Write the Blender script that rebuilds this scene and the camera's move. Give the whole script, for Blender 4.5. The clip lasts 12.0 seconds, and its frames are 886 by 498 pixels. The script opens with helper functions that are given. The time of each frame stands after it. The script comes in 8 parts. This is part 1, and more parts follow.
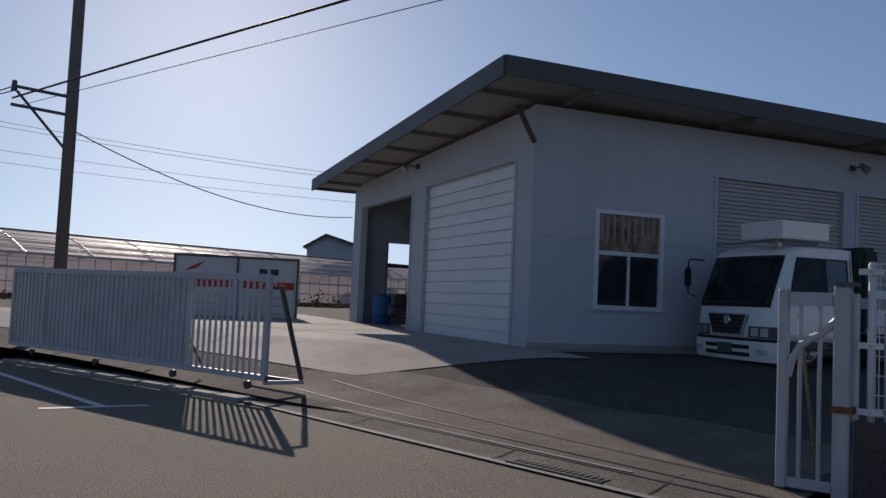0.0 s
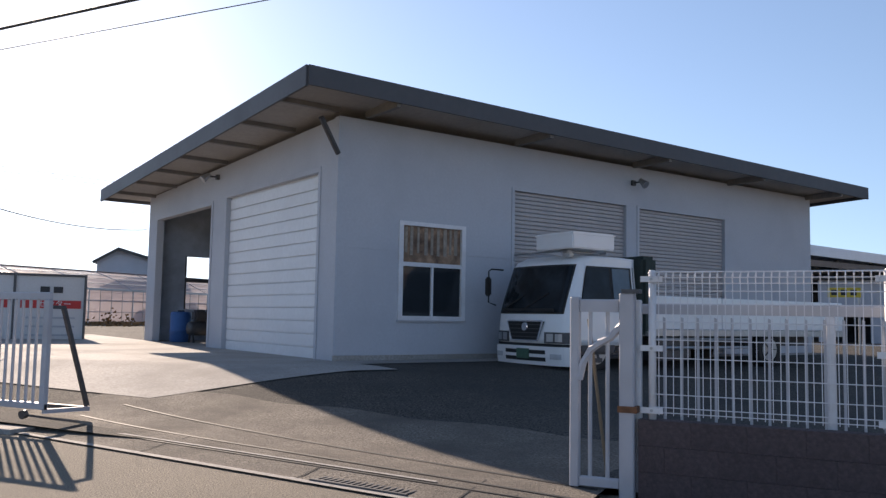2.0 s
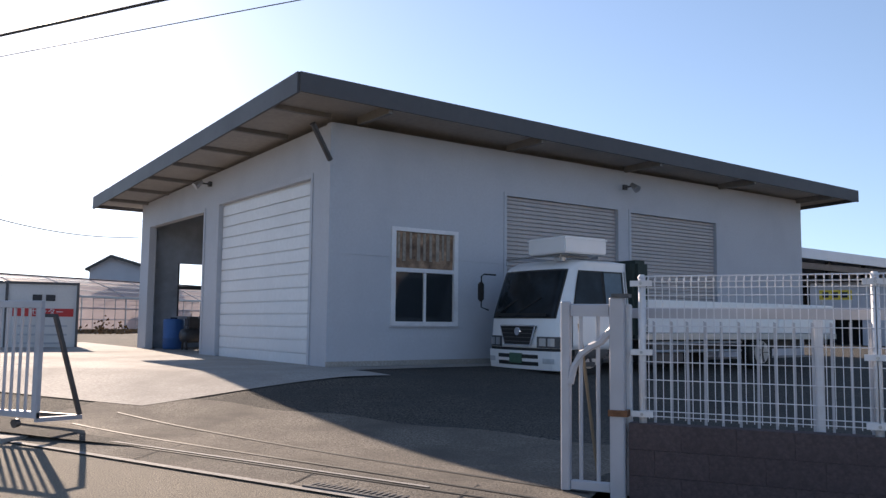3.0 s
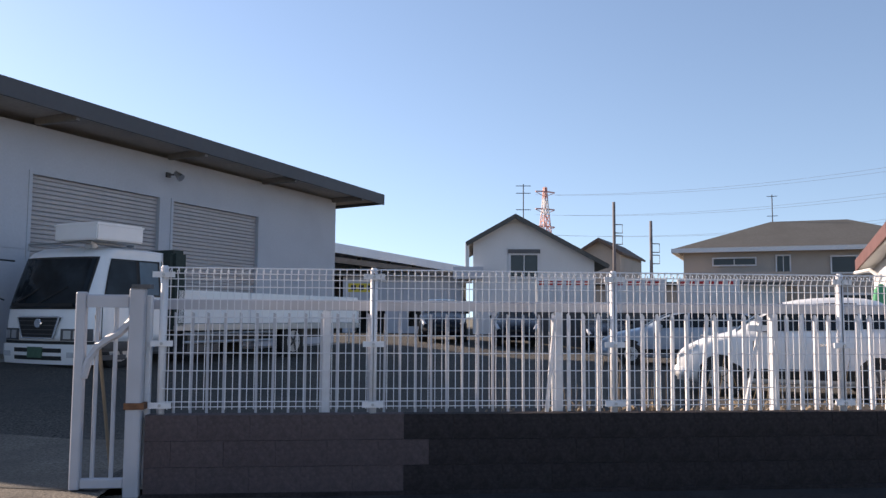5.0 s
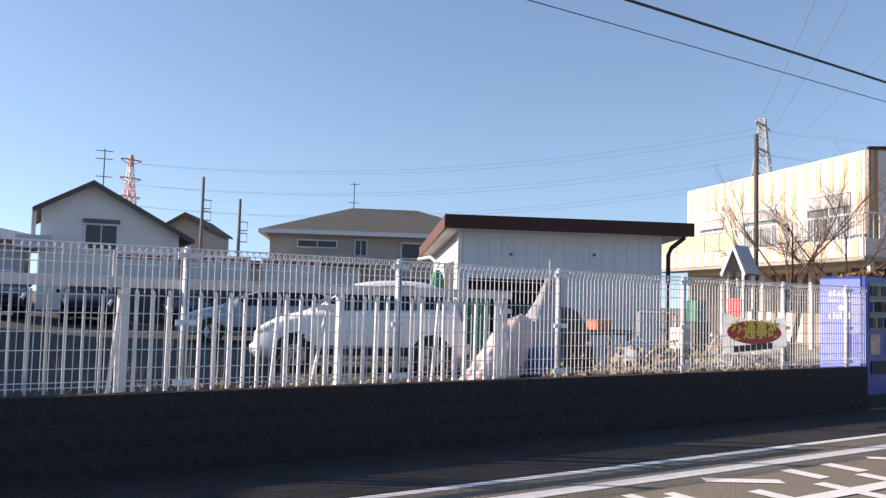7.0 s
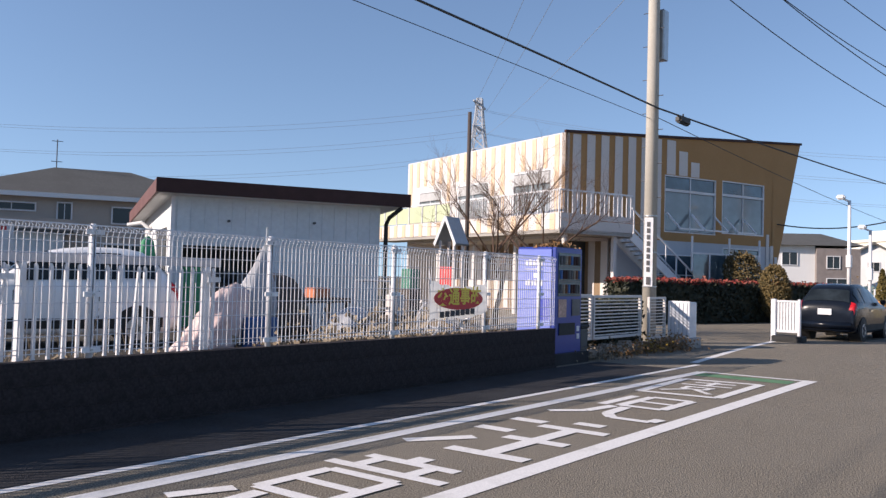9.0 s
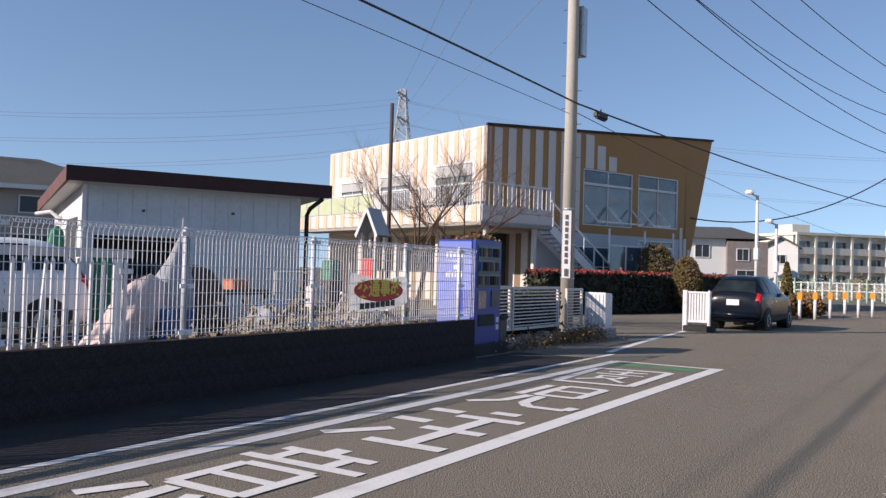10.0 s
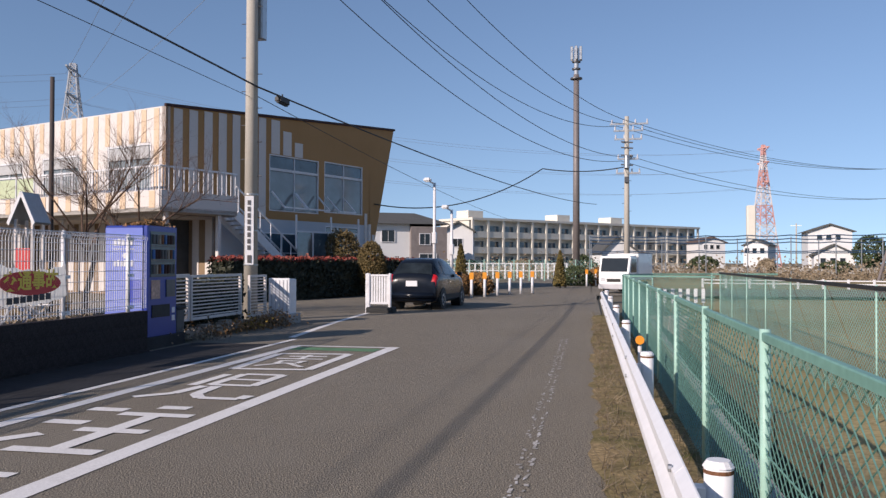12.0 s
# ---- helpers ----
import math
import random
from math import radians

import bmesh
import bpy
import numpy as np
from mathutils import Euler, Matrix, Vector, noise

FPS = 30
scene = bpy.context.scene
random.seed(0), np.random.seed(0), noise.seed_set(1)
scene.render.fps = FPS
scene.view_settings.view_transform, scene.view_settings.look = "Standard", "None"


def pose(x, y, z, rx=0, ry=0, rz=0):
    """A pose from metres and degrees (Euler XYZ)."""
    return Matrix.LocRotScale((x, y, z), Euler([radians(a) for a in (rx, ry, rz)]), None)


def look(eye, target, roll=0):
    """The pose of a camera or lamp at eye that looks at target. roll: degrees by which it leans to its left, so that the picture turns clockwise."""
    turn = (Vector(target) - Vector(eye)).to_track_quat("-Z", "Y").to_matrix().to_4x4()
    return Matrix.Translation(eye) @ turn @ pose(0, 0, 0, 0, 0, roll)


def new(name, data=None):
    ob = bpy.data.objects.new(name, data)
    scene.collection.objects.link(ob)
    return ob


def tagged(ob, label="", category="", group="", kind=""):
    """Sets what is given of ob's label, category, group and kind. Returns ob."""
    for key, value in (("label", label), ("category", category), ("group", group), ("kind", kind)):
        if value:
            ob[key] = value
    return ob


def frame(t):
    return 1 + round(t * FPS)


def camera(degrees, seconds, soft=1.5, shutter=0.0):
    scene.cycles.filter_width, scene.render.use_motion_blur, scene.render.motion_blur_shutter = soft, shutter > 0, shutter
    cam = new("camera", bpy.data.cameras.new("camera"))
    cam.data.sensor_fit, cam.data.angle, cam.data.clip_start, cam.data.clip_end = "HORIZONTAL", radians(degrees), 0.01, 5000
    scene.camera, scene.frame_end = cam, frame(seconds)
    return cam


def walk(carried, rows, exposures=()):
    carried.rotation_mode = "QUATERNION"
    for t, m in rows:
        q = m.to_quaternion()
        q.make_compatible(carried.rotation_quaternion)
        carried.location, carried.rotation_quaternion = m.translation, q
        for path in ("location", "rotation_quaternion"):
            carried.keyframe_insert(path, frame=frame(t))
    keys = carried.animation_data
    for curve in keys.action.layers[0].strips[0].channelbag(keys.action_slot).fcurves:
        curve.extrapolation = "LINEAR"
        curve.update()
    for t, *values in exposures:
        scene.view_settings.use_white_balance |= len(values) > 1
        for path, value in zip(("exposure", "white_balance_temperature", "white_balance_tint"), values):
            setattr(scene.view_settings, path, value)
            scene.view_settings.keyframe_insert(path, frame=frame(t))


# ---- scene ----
cam = camera(55.93, 12.0, soft=1.4, shutter=0.0)


def aim(x, y, z, yaw, pitch, roll):
    a, b = radians(yaw), radians(pitch)
    ahead = Vector((-math.sin(a) * math.cos(b), math.cos(a) * math.cos(b), math.sin(b)))
    return look((x, y, z), Vector((x, y, z)) + ahead, roll)


PATH = [
    (0.0, aim(-0.164, 0.290, 1.382, 38.00, 3.45, 2.57)),
    (0.5, aim(-0.198, 0.355, 1.382, 32.49, 2.40, 1.67)),
    (1.0, aim(-0.228, 0.379, 1.384, 28.10, 3.63, 1.76)),
    (1.5, aim(-0.235, 0.376, 1.400, 27.05, 5.38, 1.46)),
    (2.0, aim(-0.184, 0.386, 1.394, 24.78, 4.68, 1.03)),
    (2.5, aim(-0.160, 0.373, 1.404, 23.93, 4.57, 0.74)),
    (3.0, aim(-0.147, 0.362, 1.399, 24.35, 5.03, 0.61)),
    (3.5, aim(-0.071, 0.357, 1.407, 16.55, 6.30, 0.81)),
    (3.7, aim(-0.029, 0.350, 1.415, 12.29, 6.05, 0.89)),
    (5.3, aim(0.063, 0.267, 1.401, -8.51, 4.48, 0.12)),
    (5.5, aim(0.050, 0.287, 1.398, -10.49, 4.35, -0.00)),
    (6.0, aim(0.054, 0.309, 1.392, -20.87, 3.68, 0.51)),
    (6.5, aim(0.098, 0.301, 1.397, -25.89, 3.37, 1.41)),
    (7.0, aim(0.166, 0.283, 1.408, -33.72, 3.60, 1.56)),
    (7.2, aim(0.181, 0.270, 1.403, -36.18, 3.68, 1.39)),
    (8.8, aim(0.301, 0.238, 1.408, -48.29, 2.05, 1.26)),
    (9.0, aim(0.312, 0.219, 1.408, -52.39, 1.94, 1.49)),
    (9.5, aim(0.306, 0.194, 1.404, -54.70, 1.62, 1.48)),
    (10.0, aim(0.300, 0.163, 1.416, -57.68, 1.48, 1.57)),
    (10.5, aim(0.317, 0.082, 1.406, -74.15, 1.13, 1.59)),
    (11.0, aim(0.437, 0.064, 1.401, -80.44, 1.27, -0.40)),
    (11.5, aim(0.443, 0.028, 1.397, -81.73, 1.37, -0.12)),
    (12.0, aim(0.432, -0.002, 1.394, -78.59, 0.89, 0.16)),
]
walk(cam, PATH, exposures=[(0.0, -0.65, 6500, 20), (0.5, -0.32, 6550, 20), (1.0, 0.25, 6800, 20), (1.5, 0.55, 7050, 20), (2.5, 0.64, 7100, 20), (3.5, 0.78, 7150, 20), (5.5, 0.80, 7300, 21), (7.0, 0.75, 7000, 19), (9.0, 0.45, 6550, 19), (10.5, 0.2, 6500, 19), (11.0, 0.14, 6450, 20), (12.0, 0.06, 6450, 20)])

# ---- world and sun ----
SUN_YAW, SUN_UP = 54.0, 25.0
to_sun = Vector((-math.sin(radians(SUN_YAW)) * math.cos(radians(SUN_UP)), math.cos(radians(SUN_YAW)) * math.cos(radians(SUN_UP)), math.sin(radians(SUN_UP))))
world = bpy.data.worlds.new("sky")
scene.world = world
world.use_nodes = True
wn, wl = world.node_tree.nodes, world.node_tree.links
sky = wn.new("ShaderNodeTexSky")
sky.sky_type, sky.sun_disc = "NISHITA", False
sky.sun_elevation, sky.sun_rotation = radians(SUN_UP), radians(-SUN_YAW)
sky.air_density, sky.dust_density, sky.ozone_density, sky.altitude = 1.0, 0.25, 1.2, 0
wn["Background"].inputs["Strength"].default_value = 0.123
hue = wn.new("ShaderNodeMix")
hue.data_type, hue.blend_type = "RGBA", "MULTIPLY"
hue.inputs["Factor"].default_value = 1.0
hue.inputs["B"].default_value = (0.89, 0.985, 1.03, 1)
wl.new(sky.outputs[0], hue.inputs["A"])
wl.new(hue.outputs["Result"], wn["Background"].inputs["Color"])
# sky is sampled above the true direction, fitted to the view: less pale horizon
direction, lift = wn.new("ShaderNodeTexCoord"), wn.new("ShaderNodeVectorMath")
lift.operation = "ADD"
lift.inputs[1].default_value = (0, 0, 0.12)
level = wn.new("ShaderNodeVectorMath")
level.operation = "NORMALIZE"
wl.new(direction.outputs["Generated"], lift.inputs[0])
wl.new(lift.outputs["Vector"], level.inputs[0])
wl.new(level.outputs["Vector"], sky.inputs["Vector"])
sun = new("sun", bpy.data.lights.new("sun", "SUN"))
sun.data.energy, sun.data.angle, sun.data.color = 5.0, radians(0.53), (1.0, 0.90, 0.755)
sun.matrix_world = look(to_sun * 60, (0, 0, 0))


# ---- materials ----
def mat(name, colour, rough=0.6, metal=0.0, vary=0.18, grain=30.0, stain=1.2, bump=0.0, bump_scale=60.0, spec=0.5, second=None, second_at=0.55, each=0.0, coat=0.0):
    """A surface with fine grain, broad stains and relief; second: a colour of the stains; each: how far pieces differ."""
    m = bpy.data.materials.new(name)
    m.use_nodes = True
    n, l = m.node_tree.nodes, m.node_tree.links
    b = n["Principled BSDF"]
    b.inputs["Roughness"].default_value, b.inputs["Metallic"].default_value = rough, metal
    b.inputs["Specular IOR Level"].default_value = spec
    b.inputs["Coat Weight"].default_value = coat
    co = n.new("ShaderNodeTexCoord")
    fine, broad = n.new("ShaderNodeTexNoise"), n.new("ShaderNodeTexNoise")
    fine.inputs["Scale"].default_value, fine.inputs["Detail"].default_value = grain, 4
    broad.inputs["Scale"].default_value, broad.inputs["Detail"].default_value = stain, 6
    broad.inputs["Roughness"].default_value = 0.65
    for t in (fine, broad):
        l.new(co.outputs["Object"], t.inputs["Vector"])
    lo, hi = [max(0.0, c * (1 - vary)) for c in colour], [min(1.0, c * (1 + vary)) for c in colour]
    r1 = n.new("ShaderNodeValToRGB")
    r1.color_ramp.elements[0].position, r1.color_ramp.elements[1].position = 0.3, 0.7
    r1.color_ramp.elements[0].color, r1.color_ramp.elements[1].color = (*lo, 1), (*hi, 1)
    l.new(fine.outputs["Fac"], r1.inputs["Fac"])
    r2 = n.new("ShaderNodeValToRGB")
    r2.color_ramp.elements[0].position, r2.color_ramp.elements[1].position = second_at - 0.1, second_at + 0.15
    mix = n.new("ShaderNodeMix")
    mix.data_type = "RGBA"
    sc = second if second else [c * (1 - vary * 1.1) for c in colour]
    mix.inputs["B"].default_value = (*sc, 1)
    l.new(broad.outputs["Fac"], r2.inputs["Fac"])
    l.new(r2.outputs["Color"], mix.inputs["Factor"])
    l.new(r1.outputs["Color"], mix.inputs["A"])
    out = mix.outputs["Result"]
    if each:
        info, hsv, mul = n.new("ShaderNodeObjectInfo"), n.new("ShaderNodeHueSaturation"), n.new("ShaderNodeMath")
        mul.operation = "MULTIPLY_ADD"
        mul.inputs[1].default_value, mul.inputs[2].default_value = 2 * each, 1 - each
        l.new(info.outputs["Random"], mul.inputs[0])
        l.new(mul.outputs[0], hsv.inputs["Value"])
        l.new(out, hsv.inputs["Color"])
        out = hsv.outputs["Color"]
    l.new(out, b.inputs["Base Color"])
    rr = n.new("ShaderNodeMapRange")
    rr.inputs["To Min"].default_value, rr.inputs["To Max"].default_value = max(0.02, rough - 0.1), min(1, rough + 0.1)
    l.new(broad.outputs["Fac"], rr.inputs["Value"])
    l.new(rr.outputs["Result"], b.inputs["Roughness"])
    if bump:
        bn, bp = n.new("ShaderNodeTexNoise"), n.new("ShaderNodeBump")
        bn.inputs["Scale"].default_value, bn.inputs["Detail"].default_value = bump_scale, 5
        bp.inputs["Strength"].default_value, bp.inputs["Distance"].default_value = bump, 0.02
        l.new(co.outputs["Object"], bn.inputs["Vector"])
        l.new(bn.outputs["Fac"], bp.inputs["Height"])
        l.new(bp.outputs["Normal"], b.inputs["Normal"])
    return m


def glass(name, tint=(0.022, 0.028, 0.033), rough=0.04):
    """Dark window glass over an unlit room: a glossy dark pane."""
    m = mat(name, tint, rough, 0.0, 0.1, 3, 0.8, spec=0.45)
    return m


def leafy(name, a, b, rough=0.7):
    m = bpy.data.materials.new(name)
    m.use_nodes = True
    n, l = m.node_tree.nodes, m.node_tree.links
    geo, ramp, bs = n.new("ShaderNodeNewGeometry"), n.new("ShaderNodeValToRGB"), n["Principled BSDF"]
    ramp.color_ramp.elements[0].color, ramp.color_ramp.elements[1].color = (*a, 1), (*b, 1)
    l.new(geo.outputs["Random Per Island"], ramp.inputs["Fac"])
    l.new(ramp.outputs["Color"], bs.inputs["Base Color"])
    bs.inputs["Roughness"].default_value = rough
    return m


M_ASPHALT = mat("asphalt", (0.205, 0.178, 0.139), 0.88, 0, 0.85, 75, 0.35, 1.0, 80, spec=0.3, second=(0.225, 0.20, 0.162))
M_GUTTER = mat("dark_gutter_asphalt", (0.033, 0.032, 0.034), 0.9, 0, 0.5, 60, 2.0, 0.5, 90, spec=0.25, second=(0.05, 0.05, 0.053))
M_YARD = mat("yard_asphalt", (0.074, 0.067, 0.058), 0.9, 0, 0.95, 40, 0.5, 1.0, 45, spec=0.2, second=(0.055, 0.053, 0.05))
M_CONCRETE = mat("concrete", (0.345, 0.325, 0.30), 0.85, 0, 0.2, 25, 0.6, 0.35, 60, spec=0.3, second=(0.27, 0.25, 0.225))
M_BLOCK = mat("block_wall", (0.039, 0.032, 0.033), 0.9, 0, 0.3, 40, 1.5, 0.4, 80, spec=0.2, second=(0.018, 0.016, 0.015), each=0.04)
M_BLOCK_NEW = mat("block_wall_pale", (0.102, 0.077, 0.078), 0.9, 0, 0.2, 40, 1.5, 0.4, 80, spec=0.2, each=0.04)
M_SOIL = mat("ground_soil", (0.14, 0.115, 0.075), 0.95, 0, 0.3, 6, 0.15, 0.4, 30, second=(0.17, 0.15, 0.09))
M_FIELD = mat("dry_lawn", (0.34, 0.27, 0.145), 0.95, 0, 0.3, 14, 0.12, 0.5, 40, spec=0.1, second=(0.24, 0.21, 0.105))
M_VERGE = mat("dry_verge", (0.27, 0.20, 0.11), 0.95, 0, 0.5, 25, 1.6, 0.6, 60, spec=0.1, second=(0.12, 0.11, 0.045), second_at=0.5)
M_PAINT = mat("road_paint", (0.72, 0.70, 0.68), 0.7, 0, 0.1, 60, 3, 0.2, 80, second=(0.55, 0.53, 0.5), second_at=0.62)
M_PAINT_WORN = mat("worn_road_paint", (0.5, 0.48, 0.46), 0.8, 0, 0.3, 20, 6, 0.2, 80, second=(0.22, 0.20, 0.17), second_at=0.52)
M_GREENPAINT = mat("green_road_paint", (0.10, 0.22, 0.11), 0.8, 0, 0.3, 40, 3)
M_WALL = mat("grey_siding", (0.47, 0.49, 0.53), 0.7, 0, 0.04, 20, 0.5, second=(0.42, 0.44, 0.48))
M_SILL = mat("worn_threshold", (0.17, 0.148, 0.122), 0.9, 0, 0.6, 45, 0.9, 0.9, 50, spec=0.3, second=(0.105, 0.092, 0.077), second_at=0.5)
# white paint greyed down: the gates' backlit shade is put into the colour
M_GATE = mat("shade_greyed_white_paint", (0.46, 0.46, 0.49), 0.5, 0, 0.06, 12, 1.5, second=(0.38, 0.37, 0.39))
M_LAMP = mat("lamp_glass", (0.55, 0.56, 0.58), 0.15, 0, 0.1, 10, 3, spec=0.8)
M_WALL_OLD = mat("cladding", (0.60, 0.65, 0.68), 0.7, 0, 0.06, 12, 0.6, second=(0.5, 0.56, 0.58))
M_SHUTTER_W = mat("white_shutter_paint", (0.74, 0.75, 0.76), 0.5, 0, 0.04, 10, 0.8)
M_SHUTTER = mat("grey_shutter_steel", (0.42, 0.40, 0.40), 0.5, 0.2, 0.06, 10, 0.8)
M_FASCIA = mat("grey_fascia", (0.085, 0.086, 0.092), 0.55, 0, 0.06, 8, 0.7, spec=0.3)
M_RAFTER = mat("rafter_steel", (0.20, 0.19, 0.18), 0.7, 0, 0.1, 8, 0.8)
M_SOFFIT = mat("soffit_board", (0.36, 0.33, 0.30), 0.8, 0, 0.1, 10, 0.9)
M_BROWN = mat("brown_fascia", (0.055, 0.027, 0.025), 0.6, 0, 0.15, 8, 0.7, spec=0.2)
M_WHITE = mat("white_enamel", (0.70, 0.70, 0.72), 0.4, 0, 0.05, 20, 2, second=(0.60, 0.59, 0.6))
M_CARWHITE = mat("white_car_paint", (0.80, 0.80, 0.80), 0.3, 0, 0.02, 5, 0.7, coat=0.4)
M_CARDARK = mat("dark_car_paint", (0.006, 0.009, 0.016), 0.22, 0.0, 0.1, 5, 0.7, spec=0.22, coat=0.08)
M_BLACK = mat("black_rubber", (0.018, 0.018, 0.018), 0.7, 0, 0.2, 30, 4)
M_STEEL = mat("galvanised_steel", (0.45, 0.46, 0.47), 0.4, 0.8, 0.1, 15, 2)
M_DARKSTEEL = mat("dark_steel", (0.10, 0.10, 0.105), 0.5, 0.5, 0.15, 15, 2)
M_RUST = mat("rusty_steel", (0.20, 0.09, 0.045), 0.8, 0.2, 0.3, 25, 5)
M_GLASS = glass("window_glass")
M_GLASS_PALE = mat("pale_window_glass", (0.20, 0.23, 0.24), 0.06, 0, 0.15, 2, 0.6, spec=0.8)
M_CURTAIN = mat("striped_curtain", (0.32, 0.20, 0.13), 0.8, 0, 0.5, 5, 3, second=(0.10, 0.06, 0.04), second_at=0.5)
M_POLE = mat("concrete_pole", (0.42, 0.39, 0.34), 0.85, 0, 0.08, 25, 1.0, 0.1, 60)
# darker copy of the pole concrete; its backlit shade is in the colour
M_POLE_SHADED = mat("shaded_concrete_pole", (0.16, 0.14, 0.14), 0.8, 0, 0.1, 25, 1.0)
M_WOODPOLE = mat("dark_pole", (0.07, 0.055, 0.05), 0.8, 0, 0.15, 25, 1.0)
M_WIRE = mat("black_cable", (0.02, 0.02, 0.022), 0.6, 0, 0.1)
M_BARK = mat("bark", (0.13, 0.078, 0.052), 0.9, 0, 0.3, 30, 4, 0.4, 60)
M_HEDGE = leafy("hedge_leaves", (0.012, 0.018, 0.010), (0.05, 0.05, 0.025))
M_HEDGE_RED = leafy("red_hedge_leaves", (0.34, 0.045, 0.035), (0.16, 0.05, 0.03))
M_TOPIARY = leafy("topiary_leaves", (0.065, 0.05, 0.018), (0.18, 0.125, 0.045))
M_CEDAR = leafy("conifer_leaves", (0.06, 0.05, 0.015), (0.16, 0.12, 0.03))
M_YELLOWSHRUB = leafy("yellow_shrub", (0.35, 0.20, 0.02), (0.50, 0.32, 0.04))
M_DRYWEED = leafy("dry_weeds", (0.13, 0.095, 0.06), (0.27, 0.215, 0.145))
M_BRUSH = leafy("brown_brush", (0.13, 0.075, 0.035), (0.27, 0.14, 0.045))
M_TREE = leafy("evergreen_leaves", (0.02, 0.035, 0.012), (0.06, 0.08, 0.03))
M_GREENFENCE = mat("green_coated_wire", (0.15, 0.31, 0.255), 0.5, 0, 0.12, 20, 2)
M_GREENPOST = mat("pale_green_post", (0.33, 0.53, 0.45), 0.5, 0, 0.08, 20, 2)
# paler than the near wire, so the far mesh reads as a teal veil
M_GREENVEIL = mat("pale_green_wire", (0.24, 0.44, 0.37), 0.5, 0, 0.12, 20, 2)
M_GUARD = mat("white_guardrail", (0.76, 0.76, 0.78), 0.45, 0, 0.04, 12, 3, second=(0.62, 0.61, 0.6), second_at=0.66)
M_AMBER = mat("amber_reflector", (0.68, 0.27, 0.02), 0.4, 0, 0.08)
M_ORANGE = mat("orange_plastic", (0.75, 0.27, 0.02), 0.4, 0, 0.05)
M_STRIPE = mat("ochre_panel", (0.62, 0.46, 0.32), 0.7, 0, 0.05, 12, 0.8)
M_CREAM = mat("cream_panel", (0.62, 0.575, 0.545), 0.7, 0, 0.04, 12, 0.8)
M_OCHRE = mat("ochre_wall", (0.38, 0.205, 0.075), 0.75, 0, 0.05, 12, 0.8)
M_LIMEGLASS = mat("lime_balcony_panel", (0.50, 0.55, 0.36), 0.35, 0, 0.1)
M_VENDBLUE = mat("blue_vending_paint", (0.02, 0.045, 0.27), 0.35, 0, 0.06, 8, 1)
# front blue made lighter: the sun on this side is in the colour
M_VENDSIDE = mat("sunlit_blue_panel", (0.13, 0.18, 0.55), 0.45, 0, 0.06, 8, 1)
M_RED = mat("red_paint", (0.55, 0.03, 0.03), 0.5, 0, 0.08)
M_YELLOW = mat("yellow_paint", (0.75, 0.55, 0.06), 0.5, 0, 0.08)
M_REDLAMP = mat("red_lamp_glass", (0.45, 0.01, 0.015), 0.2, 0, 0.08)
M_CHROME = mat("chrome", (0.7, 0.7, 0.72), 0.15, 1.0, 0.05)
M_TEXT = mat("dark_lettering", (0.04, 0.04, 0.045), 0.6, 0, 0.1)
M_TARP = mat("pink_cloth", (0.66, 0.50, 0.47), 0.85, 0, 0.12, 8, 2, 0.9, 9, second=(0.6, 0.55, 0.54))
M_TARP_GREY = mat("grey_cloth", (0.36, 0.37, 0.40), 0.85, 0, 0.12, 8, 2, 0.4, 10)
M_BLUEPLASTIC = mat("blue_plastic", (0.03, 0.11, 0.30), 0.45, 0, 0.1)
M_GREENCLOTH = mat("green_net", (0.06, 0.33, 0.16), 0.7, 0, 0.15)
M_ROOF = mat("grey_roof_tile", (0.085, 0.085, 0.08), 0.8, 0, 0.15, 10, 0.6, 0.4, 20)
M_ROOF_BROWN = mat("brown_roof_tile", (0.12, 0.08, 0.06), 0.8, 0, 0.15, 10, 0.6, 0.4, 20)
M_HOUSEWHITE = mat("white_stucco", (0.66, 0.66, 0.66), 0.85, 0, 0.05, 20, 0.6)
M_HOUSEBEIGE = mat("beige_stucco", (0.42, 0.36, 0.31), 0.85, 0, 0.06, 20, 0.6)
M_VINYL = mat("greenhouse_film", (0.42, 0.38, 0.39), 0.5, 0, 0.08, 6, 0.8)
film = M_VINYL.node_tree
veil, blend = film.nodes.new("ShaderNodeBsdfTranslucent"), film.nodes.new("ShaderNodeMixShader")
veil.inputs["Color"].default_value = (0.88, 0.80, 0.80, 1)
blend.inputs["Fac"].default_value = 0.62
film.links.new(film.nodes["Principled BSDF"].outputs[0], blend.inputs[1])
film.links.new(veil.outputs[0], blend.inputs[2])
clear, thin = film.nodes.new("ShaderNodeBsdfTransparent"), film.nodes.new("ShaderNodeMixShader")
thin.inputs["Fac"].default_value = 0.32
film.links.new(blend.outputs[0], thin.inputs[1])
film.links.new(clear.outputs[0], thin.inputs[2])
film.links.new(thin.outputs[0], film.nodes["Material Output"].inputs["Surface"])
M_LINING = mat("grey_lining_board", (0.38, 0.44, 0.52), 0.8, 0, 0.15, 3, 0.8, second=(0.27, 0.31, 0.36))
M_TRUCKGLASS = mat("dark_vehicle_glass", (0.018, 0.024, 0.029), 0.1, 0, 0.5, 2, 1.5, spec=0.22)
M_CLOTH = mat("white_banner_cloth", (0.74, 0.74, 0.74), 0.85, 0, 0.05, 20, 3)
weave = M_CLOTH.node_tree
glow, half = weave.nodes.new("ShaderNodeBsdfTranslucent"), weave.nodes.new("ShaderNodeMixShader")
glow.inputs["Color"].default_value = (0.8, 0.8, 0.78, 1)
weave.links.new(weave.nodes["Principled BSDF"].outputs[0], half.inputs[1])
